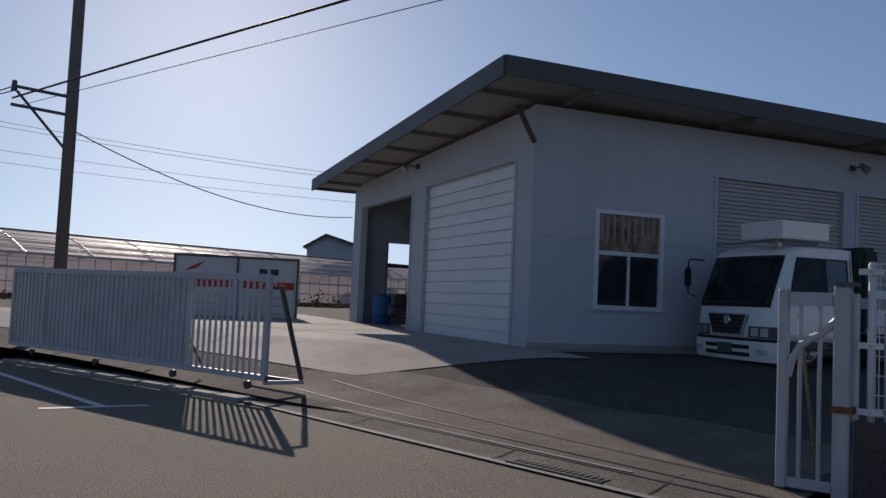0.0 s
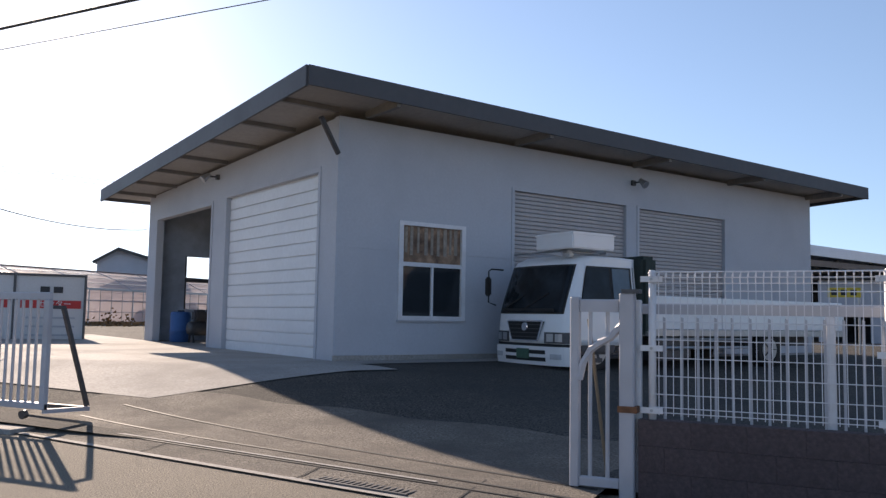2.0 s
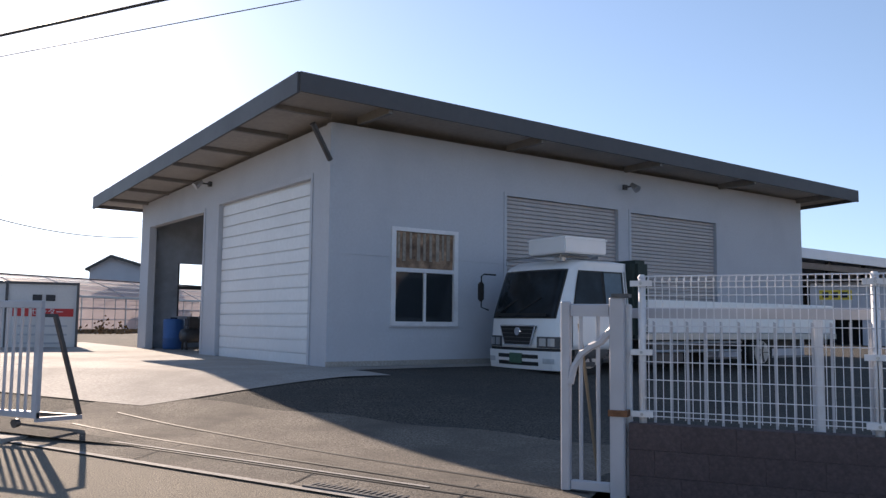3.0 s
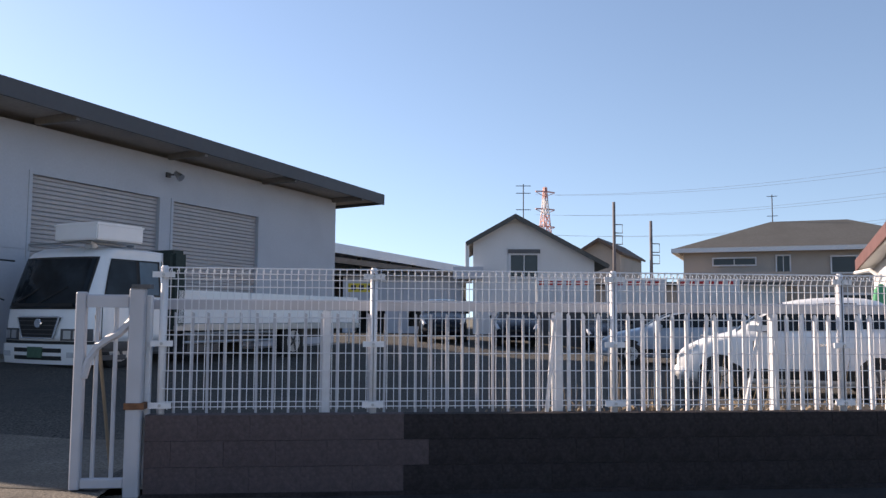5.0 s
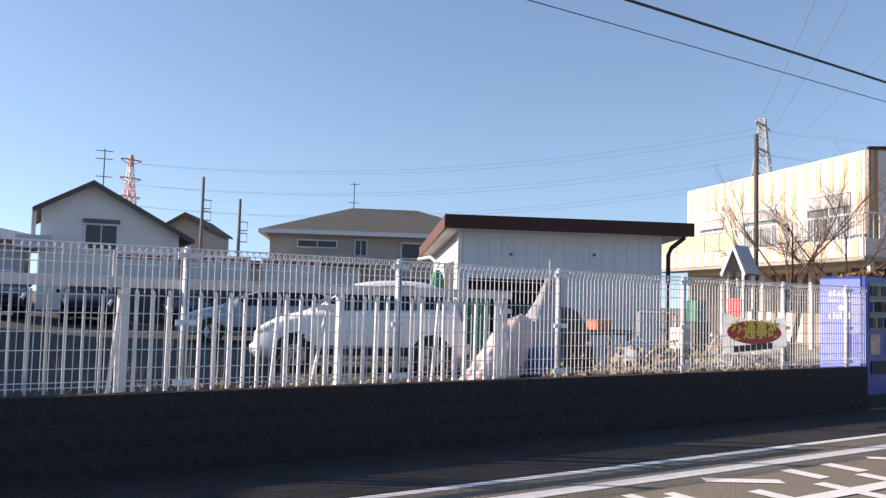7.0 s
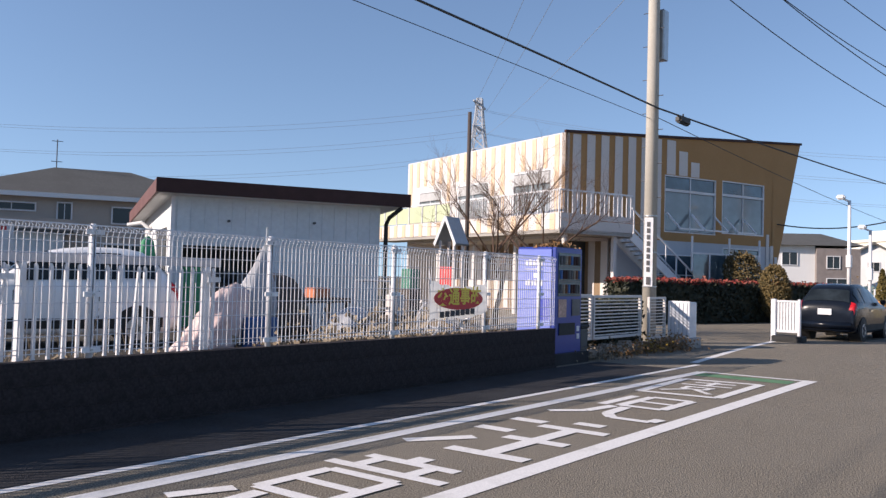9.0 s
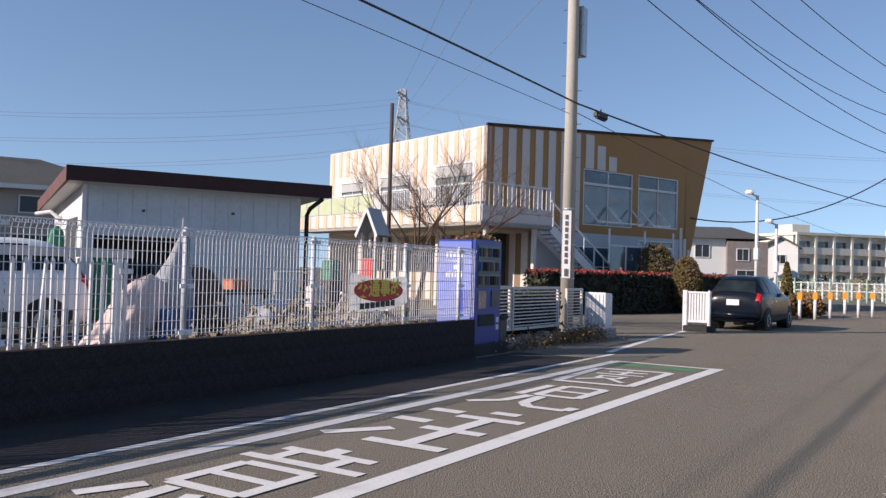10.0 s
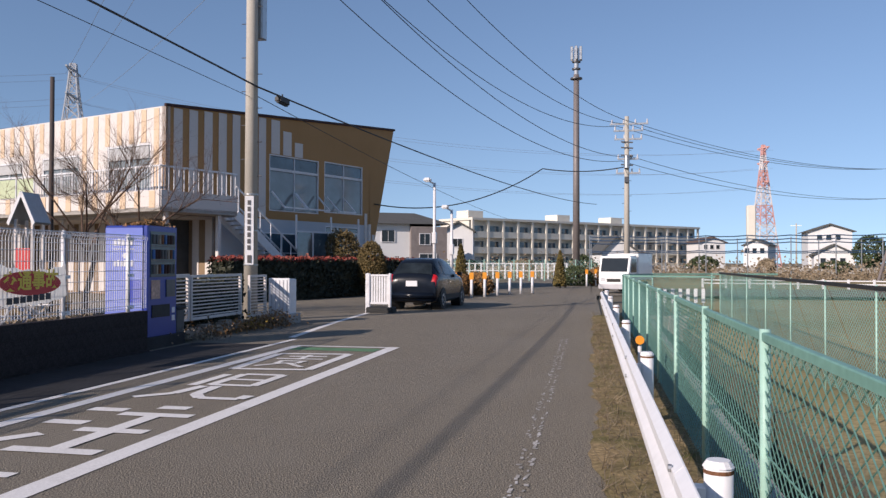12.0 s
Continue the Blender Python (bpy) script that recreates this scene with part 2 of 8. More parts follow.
weave.links.new(glow.outputs[0], half.inputs[2])
weave.links.new(half.outputs[0], weave.nodes["Material Output"].inputs["Surface"])
M_SCHOOL = mat("cream_render", (0.66, 0.62, 0.54), 0.85, 0, 0.05, 4, 0.2)
# blue base and dark blotches paint the sky's reflection into the panes
M_GLASS_BLUE = mat("sky_tinted_window_glass", (0.07, 0.12, 0.16), 0.06, 0, 0.5, 0.8, 0.5, spec=0.9, second=(0.02, 0.03, 0.04), second_at=0.5)
M_FARWIRE = mat("far_steel_wire", (0.22, 0.25, 0.30), 0.6, 0, 0.1)
M_BLUENET = mat("blue_net", (0.015, 0.05, 0.11), 0.7, 0, 0.15)
# near-black base colour puts the shade of unlit rooms into the walls
M_INTERIOR = mat("shaded_interior", (0.05, 0.055, 0.06), 0.8, 0, 0.2, 3, 0.8)
M_STONE = mat("old_stone", (0.33, 0.28, 0.23), 0.9, 0, 0.25, 12, 2, 0.5, 30)


# ---- shapes ----
class Geo:
    """Vertices and faces of one part, gathered piece by piece."""

    def __init__(self):
        self.v, self.f = [], []

    def add(self, verts, faces):
        k = len(self.v)
        self.v += [tuple(p) for p in verts]
        self.f += [tuple(i + k for i in q) for q in faces]
        return self

    def box(self, x0, y0, z0, x1, y1, z1):
        p = [(x, y, z) for z in (z0, z1) for x, y in ((x0, y0), (x1, y0), (x1, y1), (x0, y1))]
        return self.add(p, [(3, 2, 1, 0), (4, 5, 6, 7), (0, 1, 5, 4), (1, 2, 6, 5), (2, 3, 7, 6), (3, 0, 4, 7)])

    def slab(self, x0, y0, z0, x1, y1, z1, b=0.01):
        """A box with chamfered upright and top edges."""
        ring = lambda i, z: [(x0 + i, y0 + b, z), (x0 + b, y0 + i, z), (x1 - b, y0 + i, z), (x1 - i, y0 + b, z), (x1 - i, y1 - b, z), (x1 - b, y1 - i, z), (x0 + b, y1 - i, z), (x0 + i, y1 - b, z)]
        top = [(x0 + b, y0 + b), (x1 - b, y0 + b), (x1 - b, y1 - b), (x0 + b, y1 - b)]
        v = ring(0, z0) + ring(0, z1 - b) + [(x, y, z1) for x, y in top]
        f = [tuple(range(7, -1, -1))] + [(i, (i + 1) % 8, 8 + (i + 1) % 8, 8 + i) for i in range(8)]
        f += [(8, 9, 16), (9, 10, 17, 16), (10, 11, 17), (11, 12, 18, 17), (12, 13, 18), (13, 14, 19, 18), (14, 15, 19), (15, 8, 16, 19), (16, 17, 18, 19)]
        return self.add(v, f)

    def tube(self, p, q, r, r2=None, n=8, caps=True):
        p, q = Vector(p), Vector(q)
        r2 = r if r2 is None else r2
        d = (q - p).normalized()
        a = d.orthogonal().normalized()
        b = d.cross(a)
        ring = [(math.cos(2 * math.pi * i / n), math.sin(2 * math.pi * i / n)) for i in range(n)]
        v = [p + (a * c + b * s) * r for c, s in ring] + [q + (a * c + b * s) * r2 for c, s in ring]
        f = [(i, (i + 1) % n, n + (i + 1) % n, n + i) for i in range(n)]
        if caps:
            f += [tuple(range(n - 1, -1, -1)), tuple(range(n, 2 * n))]
        return self.add(v, f)

    def bar(self, p, q, w, h):
        """A rectangular bar from p to q, w wide across and h high."""
        p, q = Vector(p), Vector(q)
        d = (q - p).normalized()
        up = Vector((0, 0, 1)) if abs(d.z) < 0.9 else Vector((0, 1, 0))
        s = d.cross(up).normalized() * w / 2
        u = s.cross(d).normalized() * h / 2
        v = [c + e for c in (p, q) for e in (-s - u, s - u, s + u, -s + u)]
        return self.add(v, [(3, 2, 1, 0), (4, 5, 6, 7), (0, 1, 5, 4), (1, 2, 6, 5), (2, 3, 7, 6), (3, 0, 4, 7)])

    def path(self, pts, r, n=6):
        """A bent round bar through the points, in one piece."""
        pts = [Vector(p) for p in pts]
        rings = []
        for i, p in enumerate(pts):
            d = (pts[min(i + 1, len(pts) - 1)] - pts[max(i - 1, 0)]).normalized()
            a = d.cross(Vector((0.13, 0.31, 0.94))).normalized()
            b = d.cross(a)
            rings.append([p + (a * math.cos(6.2832 * k / n) + b * math.sin(6.2832 * k / n)) * r for k in range(n)])
        return self.loft(rings)

    def prism(self, outline, y0, y1):
        """An outline in x and z, drawn out from y0 to y1."""
        k = len(outline)
        v = [(x, y0, z) for x, z in outline] + [(x, y1, z) for x, z in outline]
        f = [tuple(range(k)), tuple(range(2 * k - 1, k - 1, -1))] + [((i + 1) % k, i, k + i, k + (i + 1) % k) for i in range(k)]
        return self.add(v, f)

    def sheet(self, xs, ys, high):
        v = [(x, y, high(x, y)) for y in ys for x in xs]
        w = len(xs)
        return self.add(v, [(j * w + i, j * w + i + 1, (j + 1) * w + i + 1, (j + 1) * w + i) for j in range(len(ys) - 1) for i in range(w - 1)])

    def loft(self, rings, caps=True):
        k = len(rings[0])
        v = [p for ring in rings for p in ring]
        f = [(j * k + i, j * k + (i + 1) % k, (j + 1) * k + (i + 1) % k, (j + 1) * k + i) for j in range(len(rings) - 1) for i in range(k)]
        if caps:
            f += [tuple(range(k - 1, -1, -1)), tuple(range((len(rings) - 1) * k, len(rings) * k))]
        return self.add(v, f)

    def leaves(self, count, place, size, seed=1):
        """Small bent leaves at points that place(rng) gives."""
        rng = random.Random(seed)
        for _ in range(count):
            p = Vector(place(rng))
            a = Vector((rng.gauss(0, 1), rng.gauss(0, 1), rng.gauss(0, 1))).normalized()
            b = a.orthogonal().normalized()
            s = size * rng.uniform(0.6, 1.3)
            c = a.cross(b) * s * 0.35
            self.add([p - b * s * 0.5, p + a * s * 0.45 + c, p + b * s * 0.6, p - a * s * 0.45 + c], [(0, 1, 2), (0, 2, 3)])
        return self

    def mesh(self, name, material, smooth=False):
        me = bpy.data.meshes.new(name)
        me.from_pydata(self.v, [], self.f)
        me.materials.append(material)
        if smooth:
            me.polygons.foreach_set("use_smooth", [True] * len(me.polygons))
        me.update()
        return me


def part(name, geo, material, parent, label="", smooth=False, at=None):
    ob = new(name, geo if isinstance(geo, bpy.types.Mesh) else geo.mesh(name, material, smooth))
    ob.parent = parent
    if at is not None:
        ob.matrix_basis = at
    return tagged(ob, label)


def thing(name, label, category, at=None, group="", kind=""):
    ob = new(name)
    ob.empty_display_size = 0.2
    if at is not None:
        ob.matrix_basis = at
    return tagged(ob, label, category, group, kind)


def single(name, geo, material, label, category, kind="", group="", smooth=False, at=None):
    ob = new(name, geo.mesh(name, material, smooth))
    if at is not None:
        ob.matrix_basis = at
    return tagged(ob, label, category, group, kind)


def bevelled(geo, width=0.02, segments=2):
    """The same shape with its edges rounded."""
    bm = bmesh.new()
    vs = [bm.verts.new(p) for p in geo.v]
    for q in geo.f:
        bm.faces.new([vs[i] for i in q])
    bmesh.ops.recalc_face_normals(bm, faces=bm.faces)
    bmesh.ops.bevel(bm, geom=list(bm.edges), offset=width, segments=segments, affect="EDGES", clamp_overlap=True)
    out = Geo()
    bm.verts.index_update()
    out.add([v.co for v in bm.verts], [[v.index for v in f.verts] for f in bm.faces])
    bm.free()
    return out


def lettering(name, text, size, material, parent, at, thick=0.0, stretch=(1, 1), label=""):
    """Flat letters of the built-in font as a mesh; thick: heavier strokes."""
    cu = bpy.data.curves.new(name, "FONT")
    cu.body, cu.size, cu.align_x, cu.align_y, cu.offset, cu.extrude = text, size, "CENTER", "CENTER", thick, 0.001
    tmp = bpy.data.objects.new(name, cu)
    scene.collection.objects.link(tmp)
    bpy.context.view_layer.update()
    me = bpy.data.meshes.new_from_object(tmp.evaluated_get(bpy.context.evaluated_depsgraph_get()))
    bpy.data.objects.remove(tmp)
    me.materials.clear()
    me.materials.append(material)
    ob = new(name, me)
    ob.parent = parent
    ob.matrix_basis = at @ Matrix.Diagonal((stretch[0], stretch[1], 1, 1))
    return tagged(ob, label)


# ---- ground, road, yard ----
def smooth(a, b, v):
    t = min(1.0, max(0.0, (v - a) / (b - a)))
    return t * t * (3 - 2 * t)


def verge_y(x):
    """The kerb-side line of the verge, which bears a little to the left."""
    return -0.06 + 0.025 * x


def yard_z(x, y):
    """The yard lies above the road; a ramp leads down to the gateway."""
    l = -0.870 * (x + 8.4) + 0.492 * (y - 13.49)
    base = 0.2 + 0.35 * smooth(-6.5, -1.5, l)
    if x > -1.7:
        return base
    return min(base, 0.06 + 0.14 * smooth(-7, -14, x) + 0.49 * smooth(7.4, 12.3, y))


def ground_z(x, y):
    if -1.0 > y > -1.7 and -40 < x < 21.4:
        return -1.5
    if y > 7.2 and -60 < x < 12.3:
        return -0.4
    return -0.03 if y > -1.72 else -0.3


XS = [-2500, -800, -300, -120, -60.01, -59.99, -40.01, -39.99, -20, 0, 12.29, 12.31, 21.39, 21.41, 30, 50, 90, 160, 300, 800, 2500]
YS = [-2500, -800, -300, -120, -60, -30, -15, -8, -4, -1.72, -1.68, -1.01, -0.99, 0, 3, 7.19, 7.21, 15, 30, 60, 120, 300, 800, 2500]
single("ground", Geo().sheet(XS, YS, ground_z), M_SOIL, "flat brown winter soil reaching to the horizon", "ground", "structure")

road = Geo()
road.sheet([-90, -40, -20, -10, 0, 10, 20, 30, 36], [0, 0.5, 2, 4, 5.6, 7.15], lambda x, y: 0.0)
road.v = [(x, verge_y(x) - 0.25 if y < 0.4 else y, 0.0) for x, y, z in road.v]
road.add([(36, 0.84, 0), (75, 1.8, 0), (75, 7.15, 0), (36, 7.15, 0)], [(0, 1, 2, 3)])
road.add([(36, 0.84, 0.001), (37, -3, 0.001), (38, -60, 0.001), (46, -60, 0.001), (47, -3, 0.001), (50, 1.1, 0.001)], [(0, 1, 2, 3, 4, 5)])
road.add([(19.2, 7.15, 0), (36, 7.15, 0), (36, 9.0, 0), (27, 11.5, 0), (27, 30, 0), (19.2, 30, 0)], [(0, 1, 2, 3, 4, 5)])
single("road", road, M_ASPHALT, "grey asphalt road with tyre-darkened patches", "road", "structure")

xs, ys = [-60 + 1.0 * i for i in range(73)] + [12.3], [7.22 + 0.6 * i for i in range(12)] + [16 + 4 * i for i in range(15)]
single("yard", Geo().sheet(xs, ys, yard_z), M_YARD, "dark rough asphalt yard sloping down to the gateway", "yard", "structure")
field = Geo().sheet([-120, -60, -20, 0, 10, 20, 23, 40, 80, 140], [-140, -60, -25, -10, -5, -3.0, -1.75], lambda x, y: -0.14 if y < -2.9 else -0.24)
single("field", field, M_FIELD, "wide field of dry yellow winter grass", "field", "structure")
verge = Geo()
vx = [-30 + 0.2 * i for i in range(264)]
verge.sheet(vx, [0, 1, 2, 3], lambda x, y: 0.0)
vr = random.Random(4)
verge.v = [(x, verge_y(x) + (0.0 + vr.uniform(-0.045, 0.045) + 0.03 * math.sin(x * 2.1) if j == 0 else -0.28 * j), 0.006 + 0.025 * (j > 0) * vr.uniform(0.3, 1)) for x, j, z in verge.v]
verge.f = [q[::-1] for q in verge.f]
single("verge", verge, M_VERGE, "strip of dry brown grass beside the road", "verge", "structure")

# canal banks
canal = thing("canal", "concrete-lined ditch in deep shade", "ditch", kind="structure")
part("bank_wall", Geo().box(-40, -1.0, -1.5, 21.4, -0.9, 0.02), M_CONCRETE, canal)
part("bank_wall", Geo().box(-40, -1.78, -1.5, 21.4, -1.70, -0.2), M_SOIL, canal)
part("culvert_head", Geo().box(21.4, -1.8, -1.5, 21.6, -0.9, 0.1), M_CONCRETE, canal)
part("water", Geo().box(-40, -1.70, -1.45, 21.4, -1.0, -1.42), glass("dark_water", (0.02, 0.025, 0.02), 0.05), canal)


# road markings
def line(x0, y0, x1, y1, w, z=0.004):
    a, b = Vector((x0, y0, z)), Vector((x1, y1, z))
    s = (b - a).cross(Vector((0, 0, 1))).normalized() * w / 2
    return Geo().add([a - s, b - s, b + s, a + s], [(3, 2, 1, 0), (0, 1, 2, 3)][:1])


def marking(name, geo, material, label):
    return single(name, geo, material, label, "road marking", "structure")


marking("edge_line", line(0.5, 5.57, 14.6, 5.56, 0.10), M_PAINT, "thin white line along the gutter")
marking("edge_line", line(-2.4, 5.93, 0.5, 5.57, 0.10), M_PAINT_WORN, "worn white line along the gutter")
marking("edge_line", line(-0.5, 5.08, 13.5, 5.08, 0.16), M_PAINT, "white line bounding the roadside zone")
marking("edge_line", line(3.0, 3.46, 13.6, 3.46, 0.19, 0.005), M_PAINT, "broad white line bounding the roadside zone")
marking("end_line", line(13.5, 3.4, 13.5, 5.1, 0.12, 0.006), M_PAINT, "white line closing the roadside zone")
marking("green_band", line(13.1, 3.6, 13.1, 5.0, 0.42, 0.004), M_GREENPAINT, "worn green band in the roadside zone")
marking("edge_line", line(14.9, 5.75, 18.6, 6.2, 0.14), M_PAINT, "white line across the nursery driveway")
marking("edge_line", line(18.6, 6.2, 23.0, 6.55, 0.14), M_PAINT, "white line across the nursery driveway")
marking("bay_line", line(-13.2, 6.15, -9.0, 5.48, 0.11), M_PAINT, "faded white bay line before the gateway")
marking("bay_line", line(-9.2, 4.85, -8.8, 5.95, 0.11, 0.006), M_PAINT, "faded white bay line before the gateway")
rl = random.Random(15)
for i in range(30):
    x = 3.2 + 0.42 * i
    flecks = Geo()
    for k in range(10):
        u, v = x + rl.uniform(0, 0.4), rl.choice((-0.045, -0.03, 0.03, 0.045)) + rl.gauss(0, 0.01)
        q = line(u, 0.425 + 0.026 * x + v, u + rl.uniform(0.02, 0.085), 0.425 + 0.026 * x + v + rl.gauss(0, 0.006), rl.uniform(0.010, 0.030), 0.004 + 0.0003 * k)
        flecks.add(q.v, q.f)
    marking("worn_dash", flecks, M_PAINT_WORN, "worn flecks left of a white edge line")


def stroke(name, points, w):
    """One painted stroke through points of the road, w wide."""
    g = Geo()
    for i, ((x0, y0), (x1, y1)) in enumerate(zip(points, points[1:])):
        q = line(x0, y0, x1, y1, w, 0.006 + 0.0009 * i)
        g.add(q.v, q.f)
    return g


CHARACTERS = {
    "en": [([(10.5, 4.8), (12.3, 4.9), (12.45, 3.85), (10.6, 3.82), (10.5, 4.8)], 0.13), ([(12.0, 4.62), (12.1, 4.08)], 0.1), ([(11.7, 4.7), (11.75, 4.02)], 0.09), ([(12.2, 4.36), (11.65, 4.36)], 0.09),
           ([(11.45, 4.55), (11.47, 4.15)], 0.09), ([(11.45, 4.5), (11.2, 4.5), (11.2, 4.2), (11.45, 4.2)], 0.08), ([(11.2, 4.4), (10.85, 4.66)], 0.08), ([(11.2, 4.33), (10.85, 4.0)], 0.08)],
    "ji": [([(9.08, 4.62), (10.0, 4.62)], 0.12), ([(9.15, 4.42), (10.05, 4.42), (10.05, 3.92), (9.15, 3.92), (9.15, 4.42)], 0.12), ([(9.6, 4.42), (9.6, 3.92)], 0.1), ([(9.05, 4.45), (8.5, 4.52), (8.2, 4.8)], 0.13), ([(9.05, 4.3), (8.5, 4.26), (8.28, 4.1), (8.28, 3.68), (8.5, 3.66)], 0.13)],
    "chu": [([(7.5, 4.8), (7.5, 4.43)], 0.17), ([(6.88, 4.8), (6.88, 4.42)], 0.17), ([(5.85, 4.85), (6.4, 4.5)], 0.15), ([(7.7, 4.2), (7.7, 3.9)], 0.16), ([(7.33, 4.38), (7.33, 3.68)], 0.16), ([(6.62, 4.32), (6.62, 3.7)], 0.16), ([(5.88, 4.4), (5.88, 3.64)], 0.16), ([(5.9, 4.02), (7.3, 4.02)], 0.15)],
    "i": [([(5.42, 4.25), (5.2, 4.25)], 0.16), ([(5.2, 4.66), (5.2, 3.8)], 0.12), ([(4.86, 4.76), (4.86, 3.66)], 0.12), ([(4.9, 4.5), (5.18, 4.5)], 0.12), ([(4.9, 4.0), (5.18, 4.0)], 0.12), ([(3.98, 4.54), (4.66, 4.54), (4.66, 3.92), (3.98, 3.92), (3.98, 4.54)], 0.11), ([(4.32, 4.54), (4.32, 3.92)], 0.1),
          ([(3.44, 4.76), (3.85, 4.6)], 0.13), ([(3.9, 4.4), (3.6, 4.38), (3.3, 4.3), (3.3, 3.9), (3.6, 3.85)], 0.13), ([(3.85, 4.15), (3.65, 4.08)], 0.12), ([(3.85, 3.8), (3.5, 3.62)], 0.12)],
}
for strokes in CHARACTERS.values():
    ch = thing("road_character", "large white character painted on the asphalt", "road marking", kind="structure")
    for k, (points, w) in enumerate(strokes):
        part("stroke", stroke("stroke", points, w), M_PAINT, ch).location.z = 0.0003 * k


# ---- the block wall ----
wall = thing("wall_roadside", "low dark concrete block wall along the road", "wall", kind="structure")
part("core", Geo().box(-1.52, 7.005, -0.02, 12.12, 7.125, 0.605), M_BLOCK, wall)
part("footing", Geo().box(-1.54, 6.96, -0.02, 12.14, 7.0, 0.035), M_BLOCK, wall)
single("kerb_strip", Geo().box(-1.5, 5.63, -0.01, 13.6, 6.958, 0.006), M_GUTTER, "strip of darker asphalt at the wall's foot", "gutter", "structure")
block = Geo().slab(0, -0.06, 0, 0.399, 0.06, 0.197, 0.002)
meshes = {}
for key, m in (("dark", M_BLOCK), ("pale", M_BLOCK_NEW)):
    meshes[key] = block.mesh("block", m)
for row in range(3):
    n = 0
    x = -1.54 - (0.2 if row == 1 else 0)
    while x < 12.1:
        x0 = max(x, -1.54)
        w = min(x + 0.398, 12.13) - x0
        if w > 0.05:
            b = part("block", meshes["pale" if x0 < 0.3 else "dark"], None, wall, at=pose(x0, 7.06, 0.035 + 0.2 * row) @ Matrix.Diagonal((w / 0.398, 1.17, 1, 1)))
        x += 0.4

# ---- workshop ----
SHOP = pose(-8.4, 13.49, 0, 0, 0, 60.5)


def hexa(geo, p):
    return geo.add(p, [(3, 2, 1, 0), (4, 5, 6, 7), (0, 1, 5, 4), (1, 2, 6, 5), (2, 3, 7, 6), (3, 0, 4, 7)])


def pierced(x0, x1, y0, y1, z0, top, holes):
    """A wall along x with openings, in one piece; top(x) is its upper edge, holes are (x0, x1, z0, z1)."""
    g = Geo()
    xs = sorted({x0, x1, *[h[0] for h in holes], *[h[1] for h in holes]})
    zs = sorted({z0, *[h[2] for h in holes], *[h[3] for h in holes]}) + [None]
    nx, nz = len(xs), len(zs)
    g.v = [(x, y, top(x) if z is None else z) for y in (y0, y1) for z in zs for x in xs]
    at = lambda s, i, j: s * nx * nz + j * nx + i

    def solid(i, j):
        if not (0 <= i < nx - 1 and 0 <= j < nz - 1):
            return False
        mx, mz = (xs[i] + xs[i + 1]) / 2, zs[j] + 0.001
        return not any(h[0] < mx < h[1] and h[2] < mz < h[3] for h in holes)

    for i in range(nx - 1):
        for j in range(nz - 1):
            if solid(i, j):
                a, b, c, d = [at(0, *k) for k in ((i, j), (i + 1, j), (i + 1, j + 1), (i, j + 1))]
                e, f, h, k = [v + nx * nz for v in (a, b, c, d)]
                g.f += [(a, b, c, d), (k, h, f, e)]
                for (p, q), (r, t), n in (((a, b), (f, e), (i, j - 1)), ((b, c), (h, f), (i + 1, j)), ((c, d), (k, h), (i, j + 1)), ((d, a), (e, k), (i - 1, j))):
                    if not solid(*n):
                        g.f.append((q, p, t, r))
    used = sorted({v for q in g.f for v in q})
    back = {v: n for n, v in enumerate(used)}
    g.v, g.f = [g.v[v] for v in used], [tuple(back[v] for v in q) for q in g.f]
    return g


shop = thing("workshop", "grey vehicle workshop with a wide flat overhanging roof", "workshop", SHOP)
part("wall", pierced(0, 15.8, 0, 0.18, 0.3, lambda x: 5.12, [(1.41, 2.93, 1.38, 3.21), (4.3, 7.81, 0.55, 4.15), (8.28, 11.66, 0.55, 4.12)]), M_WALL, shop, "grey siding wall with a window and two shutters")
turn90 = pose(0, 0, 0, 0, 0, 90)
part("wall", pierced(0.18, 11.69, -0.18, 0, 0.3, lambda x: 5.1 - 0.026 * x, [(0.77, 5.5, 0.5, 4.15), (6.5, 10.85, 0.5, 4.07)]), M_WALL, shop, "grey front wall with two tall doorways", at=turn90)
part("wall", pierced(0.18, 15.62, 11.51, 11.69, 0.3, lambda x: 4.8, [(1.05, 3.2, 1.5, 3.1)]), M_WALL, shop)
part("wall", Geo().box(15.62, 0.18, 0.3, 15.8, 11.69, 4.8), M_WALL, shop)
part("floor_slab", Geo().box(0.0, 0.0, 0.2, 15.8, 11.69, 0.56), M_CONCRETE, shop)
part("plinth", Geo().box(-0.03, -0.03, 0.3, 4.28, -0.002, 0.66), M_CONCRETE, shop)
part("inner_lining", pierced(0.2, 15.6, 11.44, 11.49, 0.57, lambda x: 4.7, [(1.05, 3.2, 1.5, 3.1)]), M_LINING, shop, "dim inner lining of the rear wall")
# roof
RC = [(-1.25, -1.15, 5.55), (17.0, -1.1, 5.4), (17.0, 12.6, 4.9), (-1.2, 12.5, 5.0)]
roof = part("roof", hexa(Geo(), [(x, y, z - 0.06) for x, y, z in RC] + RC), M_FASCIA, shop, "grey metal roof with deep eaves")
